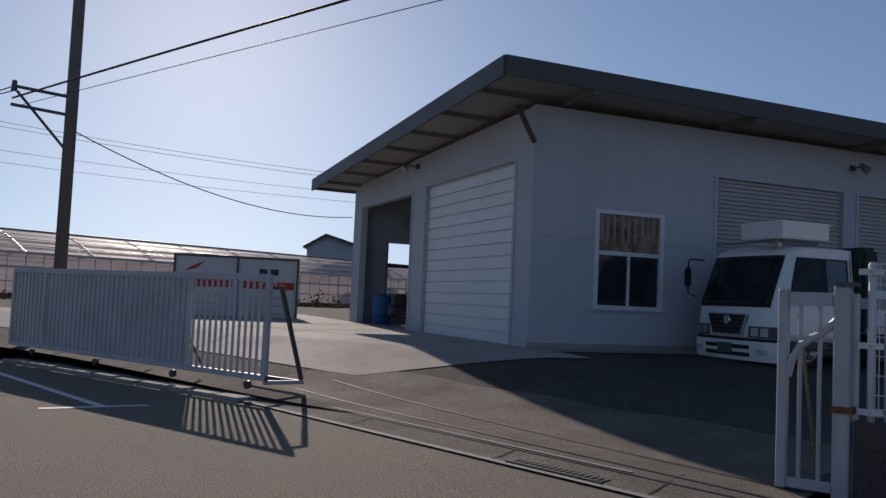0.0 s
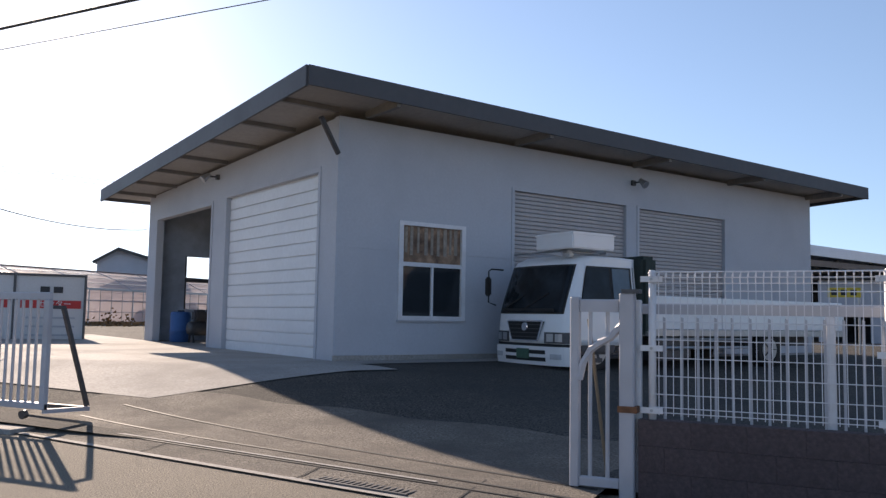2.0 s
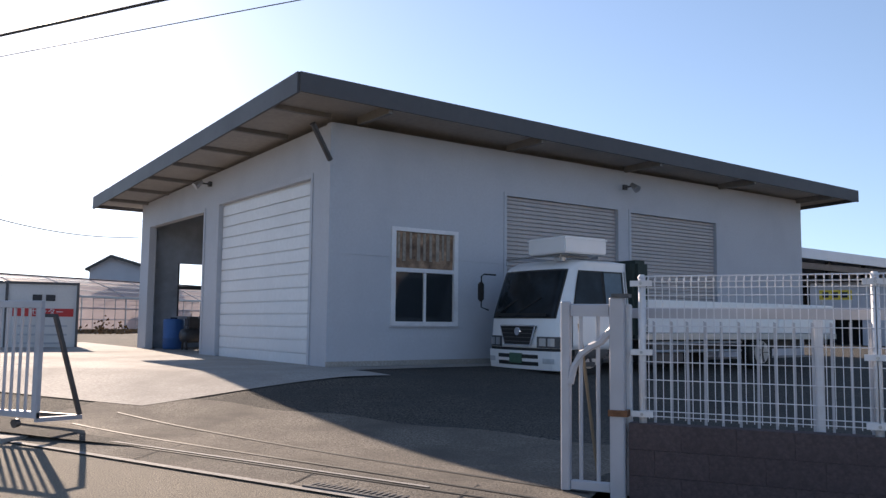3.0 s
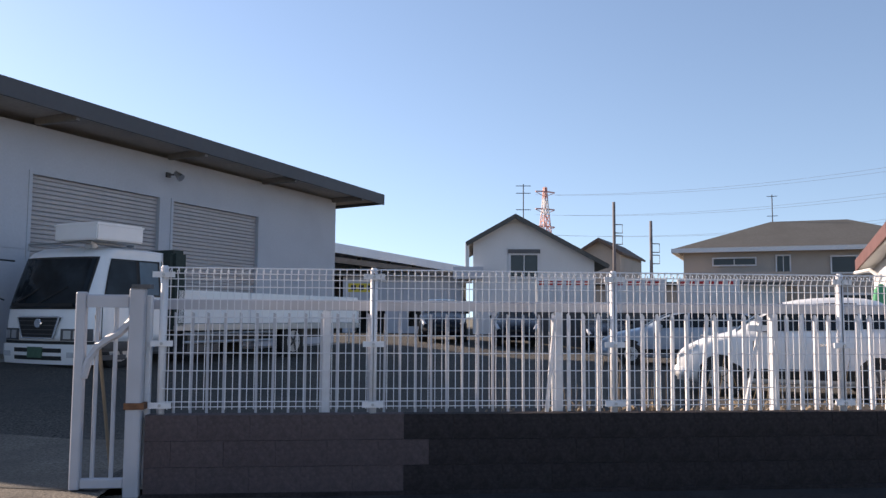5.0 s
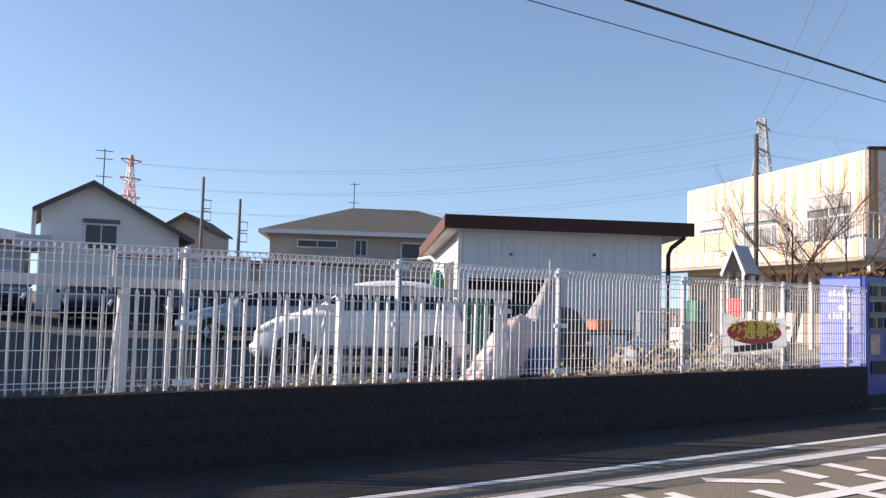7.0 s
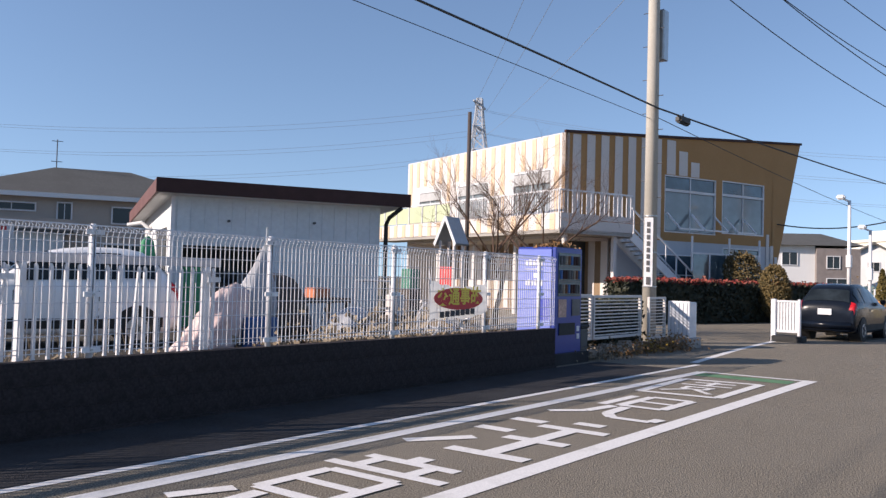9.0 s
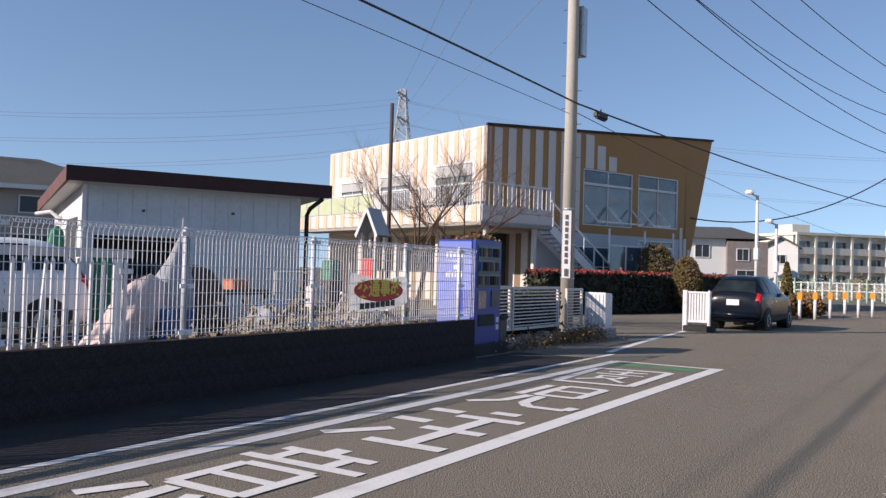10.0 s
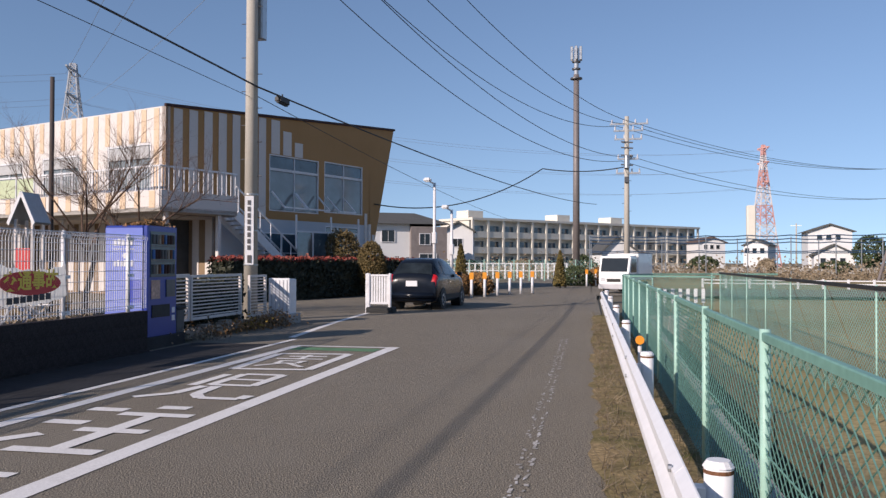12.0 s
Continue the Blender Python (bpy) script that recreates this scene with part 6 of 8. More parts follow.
part("roof_edge", Geo().bar((-0.05, -0.02, 7.03), (14.2, -0.02, 8.03), 0.1, 0.1), M_BROWN, nur)
part("roof", hexa(Geo(), [(0.22, 0.2, 6.7), (12.2, 0.2, 7.5), (12.2, 11.78, 7.5), (0.22, 11.78, 6.7), (0.22, 0.2, 6.9), (12.2, 0.2, 7.7), (12.2, 11.78, 7.7), (0.22, 11.78, 6.9)]), M_ROOF, nur)
part("back_wall", Geo().box(0.2, 11.8, 0, 12.2, 12.0, 6.8), M_CREAM, nur)
WINA = [(0.8, 3.3, 4.0, 5.72), (5.0, 7.45, 4.0, 5.55), (8.8, 10.9, 4.0, 5.5)]
part("wall", pierced(0.0, 12.0, -0.2, 0.0, 3.12, lambda x: 7.0, WINA), M_CREAM, nur, "cream end front", at=turn90)
part("ground_floor_soffit", Geo().box(0.0, 0.2, 3.0, 2.4, 11.8, 3.1), M_CREAM, nur)
part("lower_wall", Geo().box(0.02, -2.6, 0, 12.0, -2.4, 3.11), mat("brown_timber_front", (0.24, 0.165, 0.10), 0.8), nur, "brown timber wall set back under the balcony", at=turn90)
# upright stripes, proud of the wall
me = Geo().box(0, 0, 0, 0.3, 0.02, 1).mesh("stripe", M_STRIPE)
cream = Geo().box(0, 0, 0, 0.40, 0.02, 1).mesh("stripe", M_CREAM)
for i in range(17):
    y = 0.35 + 0.7 * i
    for z0, z1 in ((5.75, 6.95), (3.25, 3.78)):
        part("stripe", me, None, nur, at=turn90 @ pose(y, 0.0, z0) @ Matrix.Diagonal((0.9, 1, z1 - z0, 1)))
    if not any(a - 0.3 < y < b for a, b, c, d in WINA):
        part("stripe", me, None, nur, at=turn90 @ pose(y, 0.0, 4.0) @ Matrix.Diagonal((0.9, 1, 1.74, 1)))
for i in range(10):
    x = 0.35 + 0.72 * i
    z0 = 3.2 if x < 4.9 else 5.88
    z1 = min(6.95 + 0.07 * x, 7.12 - 0.55 * (x - 5.7))
    if z1 > z0:
        part("stripe", cream, None, nur, at=pose(x, -0.022, z0) @ Matrix.Diagonal((1 if x < 4.9 else 1.25, 1, z1 - z0, 1)))
for i in range(4):
    part("stripe", cream, None, nur, at=pose(11.75 + 0.3 * i, -0.03, 0.4) @ Matrix.Diagonal((0.5, 1, 3.3 - 0.5 * i, 1)))


for i in range(16):
    part("stripe", cream, None, nur, at=turn90 @ pose(0.2 + 0.72 * i, -2.4, 0.1) @ Matrix.Diagonal((0.9, 1, 2.9, 1)))


def window(parent, x0, x1, z0, z1, y, cols, rows, material, at=None, bar=0.07, name="window"):
    """A framed window in the plane y; every pane is its own piece."""
    w = part(name, Geo().box(x0, y - 0.04, z0, x0 + bar, y + 0.06, z1).box(x1 - bar, y - 0.04, z0, x1, y + 0.06, z1).box(x0 + bar, y - 0.04, z0, x1 - bar, y + 0.06, z0 + bar).box(x0 + bar, y - 0.04, z1 - bar, x1 - bar, y + 0.06, z1), M_WHITE, parent, "white window frame", at=at)
    cw, rh = (x1 - x0 - 2 * bar) / cols, (z1 - z0 - 2 * bar) / rows
    for i in range(cols):
        for j in range(rows):
            part("pane", Geo().box(x0 + bar + cw * i + 0.02, y + 0.02, z0 + bar + rh * j + 0.02, x0 + bar + cw * (i + 1) - 0.02, y + 0.03, z0 + bar + rh * (j + 1) - 0.02), material, w)
    for i in range(1, cols):
        part("mullion", Geo().box(x0 + bar + cw * i - 0.02, y - 0.02, z0 + bar, x0 + bar + cw * i + 0.02, y + 0.05, z1 - bar), M_WHITE, w)
    for j in range(1, rows):
        part("transom", Geo().box(x0 + bar, y - 0.015, z0 + bar + rh * j - 0.02, x1 - bar, y + 0.045, z0 + bar + rh * j + 0.02), M_WHITE, w)
    return w


for a, b, c, d in WINB[:2]:
    window(nur, a, b, c, d - 0.62, 0.05, 2, 1, M_GLASS_PALE, bar=0.05)
    window(nur, a, b, d - 0.615, d, 0.05, 2, 1, M_GLASS_BLUE, bar=0.05)
for a, b, c, d in WINB[2:]:
    window(nur, a, b, c, d, 0.05, 3, 2, M_GLASS_BLUE, bar=0.05)
for a, b, c, d in WINA:
    w = window(nur, a, b, c, d, 0.05, 2, 2, M_GLASS_PALE, at=turn90 @ Matrix.Diagonal((1, -1, 1, 1)))
    part("blind", Geo().box(a + 0.1, -0.01, c + 0.68 * (d - c), b - 0.1, 0.0, d - 0.1), mat("pale_blind", (0.42, 0.42, 0.42), 0.8), w, "white blind")
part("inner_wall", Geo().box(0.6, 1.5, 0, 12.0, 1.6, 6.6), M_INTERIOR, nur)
# balcony round the corner
part("balcony_floor", Geo().box(-1.25, -0.01, 3.1, 0.0, 13.2, 3.25).box(-1.25, -1.25, 3.1, 2.3, -0.025, 3.25), M_CONCRETE, nur)
part("balcony_front", Geo().box(-1.25, -1.2, 3.2, -1.2, 13.2, 3.82), M_CREAM, nur, "cream balcony front with ochre stripes")
for i in range(18):
    part("stripe", me, None, nur, at=turn90 @ pose(-1.0 + 0.78 * i, 1.25, 3.22) @ Matrix.Diagonal((1, 1, 0.58, 1)))
part("balcony_front", Geo().box(-1.2, -1.25, 3.2, 2.3, -1.2, 3.82), M_CREAM, nur, "cream balcony front")
for i in range(13):
    y = -1.2 + 1.2 * i
    part("balcony_post", Geo().slab(-1.25, y, 3.82, -1.19, y + 0.06, 4.66, 0.01), M_WHITE, nur)
    if y <= 5:
        for k in range(1, 8):
            part("baluster", Geo().slab(-1.235, y + 0.03 + 0.148 * k, 3.82, -1.205, y + 0.055 + 0.148 * k, 4.62, 0.006), M_WHITE, nur)
    elif y < 12.4:
        part("balcony_panel", Geo().box(-1.23, y + 0.1, 3.86, -1.21, y + 1.16, 4.58), M_LIMEGLASS, nur, "translucent balcony panel")
part("hand_rail", Geo().slab(-1.26, -1.25, 4.62, -1.18, 13.2, 4.68, 0.01), M_WHITE, nur)
part("hand_rail", Geo().slab(-1.18, -1.26, 4.62, 2.3, -1.19, 4.68, 0.01), M_WHITE, nur)
for i in range(16):
    part("baluster", Geo().slab(-1.1 + 0.22 * i, -1.24, 3.82, -1.07 + 0.22 * i, -1.21, 4.62, 0.006), M_WHITE, nur)
# outside stair
stair = part("stair", Geo().bar((2.3, -0.3, 3.15), (6.0, -0.3, 0.6), 0.06, 0.34), M_WHITE, nur, "white steel outside stair")
part("stringer", Geo().bar((2.3, -1.2, 3.15), (6.0, -1.2, 0.6), 0.06, 0.34), M_WHITE, stair)
for i in range(16):
    part("tread", Geo().box(2.4 + 0.23 * i, -1.17, 3.08 - 0.158 * i, 2.66 + 0.23 * i, -0.33, 3.12 - 0.158 * i), M_STEEL, stair)
for s in (-1.2, -0.3):
    part("stair_rail", Geo().bar((2.3, s, 4.2), (6.0, s, 1.6), 0.05, 0.06), M_WHITE, stair)
    for i in range(7):
        part("rail_post", Geo().tube((2.4 + 0.58 * i, s, 3.2 - 0.4 * i), (2.4 + 0.58 * i, s, 4.15 - 0.4 * i), 0.02), M_WHITE, stair)
for x0, x1 in ((5.42, 6.82), (6.9, 8.3), (8.95, 10.15)):
    sash = part("tilted_sash", Geo().bar((x0, -0.03, 4.3), (x0 + 0.03, -0.72, 3.62), 0.06, 0.06).bar((x1, -0.03, 4.3), (x1 + 0.03, -0.72, 3.62), 0.06, 0.06).bar((x0, -0.72, 3.62), (x1, -0.72, 3.62), 0.06, 0.06), M_WHITE, nur, "white sash tilted open")
part("porch_frame", Geo().box(5.4, -1.4, 1.9, 5.46, -1.34, 3.3).box(7.6, -1.4, 0, 7.66, -1.34, 3.3).box(9.5, -1.4, 0, 9.56, -1.34, 3.3).box(5.46, -1.39, 2.6, 9.5, -1.35, 2.66), M_WHITE, nur)
for i in range(4):
    part("porch_pane", Geo().box(5.5 + 1.0 * i, -1.375, 0.5, 6.4 + 1.0 * i, -1.365, 2.58), M_GLASS_BLUE, nur, "tall porch pane")
    part("porch_mullion", Geo().box(6.42 + 1.0 * i, -1.39, 0.3, 6.48 + 1.0 * i, -1.35, 2.6), M_WHITE, nur)
part("porch_rail", Geo().box(5.46, -1.385, 1.25, 9.5, -1.355, 1.33), M_WHITE, nur)
for x in (-0.9, 1.5):
    part("pillar", Geo().slab(x, -1.1, 0, x + 0.16, -0.94, 3.1, 0.02), M_CREAM, nur)
for y in (0.02, 3.0, 6.0, 9.0, 11.8):
    part("pillar", Geo().slab(0.02, y, 0, 0.2, y + 0.18, 3.1, 0.02), M_CREAM, nur)
for i in range(4):
    window(nur, 0.8 + 2.8 * i, 2.8 + 2.8 * i, 0.2, 2.4, 2.45, 2, 1, M_GLASS_BLUE, at=turn90 @ Matrix.Diagonal((1, -1, 1, 1)), bar=0.05)
part("antenna", Geo().tube((3, 5, 6.8), (3, 5, 7.8), 0.015).tube((2.6, 5, 7.6), (3.4, 5, 7.6), 0.01), M_STEEL, nur)


def shrubbery(name, label, category, at, size, count, leaf, material, seed, crown=None, red=0):
    """A clipped block of leaves with an uneven skin round a dark twig core."""
    sx, sy, sz = size
    h = thing(name, label, category, at)

    def skin(r):
        f = r.random()
        u, v, w = r.uniform(-1, 1), r.uniform(-1, 1), r.uniform(0, 1)
        if f < 0.45:
            v = -1 if r.random() < 0.7 else 1
        elif f < 0.8:
            w = 1
        else:
            u = r.choice((-1, 1))
        return (u * sx / 2 + r.gauss(0, 0.04), v * sy / 2 + r.gauss(0, 0.04), w * sz + r.gauss(0, 0.04))

    part("core", Geo().slab(-sx / 2 + 0.06, -sy / 2 + 0.06, 0, sx / 2 - 0.06, sy / 2 - 0.06, sz - 0.05, 0.05), M_HEDGE, h)
    tagged(part("leaves", Geo().leaves(count, skin, leaf, seed), material, h), kind="stuff")
    if red:
        tagged(part("young_leaves", Geo().leaves(red, lambda r: (r.uniform(-1, 1) * sx / 2, r.uniform(-1, 1) * sy / 2, sz + abs(r.gauss(0, 0.06))), leaf, seed + 1), M_HEDGE_RED, h, "reddish shoots on top"), kind="stuff")
    return h


for i in range(3):
    p = NUR @ Vector((1.9 + 4.1 * i, -2.9, 0))
    shrubbery("hedge", "clipped dark hedge with reddish young leaves", "hedge", pose(p.x, p.y, 0, 0, 0, -20.5), (4.05, 1.0, 1.42), 2600, 0.14, M_HEDGE, 30 + i, red=(1800, 1100, 700)[i])


def round_bush(at, r, h, n, leaf, material, label, seed, name="topiary", trunk=0.5):
    t = thing(name, label, "shrub", at)
    part("trunk", Geo().tube((0, 0, 0), (0.03, 0.02, trunk + h * 0.3), 0.07, 0.04), M_BARK, t)

    def ball(q):
        d = Vector((q.gauss(0, 1), q.gauss(0, 1), q.gauss(0, 1))).normalized()
        k = r * (0.8 + 0.2 * q.random() + 0.12 * math.sin(4 * d.x + 3 * d.z + seed))
        return (d.x * k, d.y * k, trunk + h / 2 + d.z * k * h / (2 * r))

    tagged(part("crown", Geo().leaves(n, ball, leaf, seed), material, t), kind="stuff")
    return t


for i in range(2):
    shrubbery("hedge", "dull evergreen hedge behind the louvre fence", "hedge", pose(14.9 + 1.75 * i, 8.15, 0), (1.7, 0.5, 1.0), 900, 0.09, M_HEDGE, 50 + i)


# places by bearing and assumed distance from the camera, to fit its view
def at_bearing(yaw, d):
    a = radians(yaw)
    return -math.sin(a) * d + 0.31, math.cos(a) * d + 0.19


for yaw, d, r, h, tr, s in ((-72.1, 35.9, 0.82, 2.7, 0.1, 1), (-74.1, 34.2, 0.56, 2.3, 0.02, 2)):
    x, y = at_bearing(yaw, d)
    round_bush(pose(x, y, 0), r, h, 4200, 0.095, M_TOPIARY, "clipped olive-brown topiary shrub before the nursery", s, trunk=tr)


# ---- bare trees ----
def bare_tree(at, height, spread, seed, label):
    t = thing("tree", label, "tree", at)
    r = random.Random(seed)
    trunk = Geo()
    limbs = []
    p, pr = Vector((0, 0, -0.05)), 0.075
    for i in range(4):
        q = p + Vector((r.gauss(0, 0.05), r.gauss(0, 0.05), height * 0.14))
        trunk.tube(p, q, pr, pr * 0.88, n=10)
        p, pr = q, pr * 0.88
    part("trunk", trunk, M_BARK, t, smooth=True)

    def grow(g, p, d, length, rad, depth):
        n = 3
        for i in range(n):
            d = (d + Vector((r.gauss(0, 0.10), r.gauss(0, 0.10), r.gauss(0.05, 0.06)))).normalized()
            q = p + d * length / n
            g.tube(p, q, rad, rad * 0.82, n=6 if depth < 2 else 4, caps=False)
            p, rad = q, rad * 0.82
            if depth < 4 and (i > 0 or depth > 0):
                for _ in range(2 if depth < 3 else 1):
                    e = (d + Vector((r.gauss(0, 0.6), r.gauss(0, 0.6), r.gauss(0.1, 0.35)))).normalized()
                    grow(g, p, e, length * r.uniform(0.45, 0.62), rad * 0.62, depth + 1)

    for i in range(7):
        a = 2 * math.pi * i / 7 + r.uniform(-0.3, 0.3)
        g = Geo()
        base = Vector((0, 0, height * (0.36 + 0.035 * i)))
        grow(g, base, Vector((math.cos(a) * spread, math.sin(a) * spread, 0.75)).normalized(), height * 0.5, 0.03, 0)
        part("limb", g, M_BARK, t)
    return t


x, y = at_bearing(-56.0, 21.5)
bare_tree(pose(x, y, 0.1), 3.7, 0.75, 5, "bare winter tree with a forked crown behind the fence")
x, y = at_bearing(-59.3, 22.0)
bare_tree(pose(x, y, 0.1), 3.5, 0.95, 11, "spreading bare winter tree beside the vending machine")

# ---- playground tower ----
x, y = at_bearing(-52.9, 19.0)
play = thing("play_tower", "wooden play tower with a pitched grey roof", "play tower", pose(x, y, 0.0, 0, 0, -85) @ Matrix.Diagonal((0.52, 0.52, 0.97, 1)))
for sx in (-0.35, 0.35):
    for sy in (-0.35, 0.35):
        part("post", Geo().slab(sx - 0.05, sy - 0.05, 0, sx + 0.05, sy + 0.05, 2.3, 0.01), M_CREAM, play)
part("platform", Geo().slab(-0.42, -0.42, 1.0, 0.42, 0.42, 1.08), M_CREAM, play)
for s in (-1, 1):
    part("roof_side", hexa(Geo(), [(s * 0.5, -0.55, 2.2), (s * 0.5, 0.55, 2.2), (s * 0.02, 0.55, 2.8), (s * 0.02, -0.55, 2.8), (s * 0.56, -0.55, 2.24), (s * 0.56, 0.55, 2.24), (s * 0.02, 0.55, 2.87), (s * 0.02, -0.55, 2.87)]), M_STEEL, play, "grey sloping roof board")
for s in (-1, 1):
    part("gable_board", Geo().bar((s * 0.54, -0.56, 2.2), (0, -0.56, 2.85), 0.05, 0.1), M_WHITE, play)
part("panel", Geo().box(-0.3, -0.43, 1.08, 0.3, -0.41, 1.7), M_RED, play, "red side panel")
for i in range(4):
    part("rung", Geo().tube((0.5, -0.3, 0.3 + 0.22 * i), (1.2, -0.3, 0.3 + 0.22 * i), 0.02), M_WHITE, play)
for x0, y0, zb, m, lb in ((14.1, 11.7, 1.15, mat("teal_plastic", (0.03, 0.17, 0.12), 0.5), "teal"), (14.4, 12.3, 0.6, M_BLUEPLASTIC, "blue"), (13.5, 11.6, 0.6, M_CREAM, "cream")):
    b = thing("storage_box", lb + " plastic box in the nursery playground", "box", pose(x0, y0, zb))
    part("body", Geo().slab(-0.16, -0.15, 0, 0.16, 0.15, 0.42, 0.03), m, b)
    part("stand", Geo().slab(-0.2, -0.15, -zb, 0.2, 0.15, 0, 0.01), M_WOODPOLE, b)
x, y = at_bearing(-53.95, 24.0)
utility_pole(x, y, 6.2, 0.065, 0.055, M_WOODPOLE, "slim dark pole in the nursery garden")


# ---- roadside furniture on the bend ----
for k, (x, y) in enumerate(((29.6, 6.0), (30.9, 5.6), (32.2, 5.28), (33.4, 4.95), (34.6, 4.6), (36.0, 4.26), (37.1, 3.9), (38.2, 3.5), (49.5, 1.4), (50.8, 0.9))):
    b = thing("bollard", "white bollard with a broad orange reflector head", "bollard", pose(x, y, 0), "bollards")
    part("post", Geo().tube((0, 0, 0), (0, 0, 0.72), 0.055, n=12), M_WHITE, b, smooth=True)
    part("head", Geo().loft([[(0.04 * sx * 1.0, 0.085 * w * cy, z) for sx, cy in ((-1, -1), (1, -1), (1, 1), (-1, 1))] for w, z in ((0.5, 0.7), (0.95, 0.74), (1.0, 0.94), (0.8, 0.99))]), M_AMBER, b, "amber reflector head")
for x, y, r, h, m, s, lb in ((31.0, 7.0, 0.8, 1.2, M_YELLOWSHRUB, 1, "rounded yellow-leaved roadside shrub"), (33.2, 6.2, 0.7, 1.1, M_BRUSH, 2, "rounded brown-leaved roadside shrub"), (35.2, 5.6, 0.75, 1.0, M_BRUSH, 3, "rounded brown-leaved roadside shrub"), (50.5, 2.0, 0.9, 1.2, M_TREE, 4, "low evergreen roadside shrub"), (51.5, 0.6, 0.9, 1.1, M_BRUSH, 5, "rounded brown-leaved roadside shrub")):
    round_bush(pose(x, y, -0.1), r, h, 700, 0.16, m, lb, s, "shrub", 0.05)


def conifer(at, h, r, seed):
    t = thing("conifer", "slim pointed conifer at the bend", "tree", at)
    part("trunk", Geo().tube((0, 0, 0), (0, 0, h * 0.8), 0.05, 0.02), M_BARK, t)

    def cone(q):
        z = q.random() ** 1.3
        a, k = q.uniform(0, 6.283), r * (1 - z) ** 0.7 * (0.75 + 0.3 * q.random())
        return (k * math.cos(a), k * math.sin(a), 0.1 + z * h)

    tagged(part("crown", Geo().leaves(1100, cone, 0.14, seed), M_CEDAR, t), kind="stuff")


conifer(pose(46.5, 2.75, 0), 1.9, 0.34, 1)
conifer(pose(35.5, 6.3, 0), 2.0, 0.34, 2)
conifer(pose(52.0, 3.2, 0), 1.4, 0.3, 3)


def pipe_fence(a, b, n, h, label):
    f = thing("pipe_fence", label, "fence")
    a, b = Vector((*a, 0)), Vector((*b, 0))
    for i in range(n + 1):
        p = a.lerp(b, i / n)
        part("post", Geo().slab(p.x - 0.06, p.y - 0.06, 0, p.x + 0.06, p.y + 0.06, h, 0.01), M_WHITE, f)
    for z in (h - 0.08, h * 0.5):
        part("rail", Geo().bar(a + Vector((0, 0, z)), b + Vector((0, 0, z)), 0.04, 0.06), M_WHITE, f)


pipe_fence((71.0, 15.0), (70.0, 3.6), 22, 1.35, "white pipe fence at the far side of the bend")
pipe_fence((49.0, -5.0), (46.5, -22.0), 14, 0.52, "long white pipe fence along the side road")
pipe_fence((46.5, -22.0), (40.0, -60.0), 26, 0.52, "long white pipe fence along the side road")
for i in range(9):
    p = thing("delineator_plate", "white marker plate at the culvert", "marker", pose(22.3 + 0.1 * i, -0.75 - 0.2 * i, 0), "culvert markers")
    part("plate", Geo().slab(-0.01, -0.045, 0.35, 0.01, 0.045, 0.72, 0.006), M_WHITE, p)
    part("stem", Geo().tube((0, 0, -0.1), (0, 0, 0.36), 0.015), M_STEEL, p)
for a, b in (((22.1, -0.45), (21.9, -2.5)), ((22.2, -0.4), (24.1, -0.35)), ((24.1, -0.35), (26.0, -1.2)), ((26.0, -1.2), (27.0, -3.0)), ((27.0, -3.0), (27.5, -5.0))):
    green_panel(a, b, -0.02, 1.05, "culvert fence", 0.085, 0.003)


def street_lamp(x, y, h, label):
    l = thing("street_lamp", label, "street lamp", pose(x, y, 0))
    part("pole", Geo().tube((0, 0, 0), (0, 0, h), 0.085, 0.06, n=12), M_WHITE, l, smooth=True)
    part("arm", Geo().bar((0, 0, h - 0.05), (-0.25, 0.25, h + 0.08), 0.06, 0.06), M_WHITE, l)
    part("head", bevelled(Geo().box(-0.5, 0.1, h + 0.02, -0.12, 0.42, h + 0.2), 0.05), M_WHITE, l)
    part("control_box", Geo().slab(-0.14, -0.1, h * 0.45, 0.14, 0.1, h * 0.45 + 0.5, 0.02), M_WHITE, l)


street_lamp(37.6, 7.9, 5.0, "white street lamp on a round pole")
street_lamp(39.7, 7.5, 3.9, "short white street lamp on a round pole")

pole2 = utility_pole(45.4, -0.8, 9.1, 0.16, 0.11, M_POLE, "concrete utility pole with crossarms and insulators")
for z, w in ((8.7, 1.1), (8.35, 0.85), (7.9, 0.8), (6.85, 0.6), (6.1, 0.7)):
    arm = part("crossarm", Geo().bar((0, -w, z), (0, w * 0.8, z), 0.09, 0.09), M_STEEL, pole2)
    for i in range(4):
        part("insulator", Geo().tube((0, -w + 0.05 + 0.55 * i * w, z + 0.04), (0, -w + 0.05 + 0.55 * i * w, z + 0.24), 0.05, 0.03), M_GATE, arm)
part("equipment", Geo().tube((-0.2, 0, 6.35), (-0.2, 0, 7.0), 0.15, n=14), M_STEEL, pole2)
for z in (6.5, 7.0, 7.4, 7.7):
    part("bracket", Geo().bar((-0.1, -0.32, z), (-0.1, 0.3, z + 0.05), 0.07, 0.07), M_DARKSTEEL, pole2)
part("cable_box", Geo().slab(-0.25, -0.12, 5.6, -0.12, 0.12, 5.9, 0.02), M_DARKSTEEL, pole2)
part("base_sleeve", Geo().tube((0, 0, 0), (0, 0, 1.6), 0.175, n=16), M_YELLOW, pole2, "yellow and black warning sleeve")
for i in range(14):
    part("step_bolt", Geo().tube((0, 0.1 if i % 2 else -0.1, 2.5 + 0.4 * i), (0, 0.24 if i % 2 else -0.24, 2.5 + 0.4 * i), 0.012), M_DARKSTEEL, pole2)

lp = utility_pole(-17.9, 9.5, 12.5, 0.135, 0.12, M_POLE_SHADED, "concrete utility pole beyond the sliding gate")
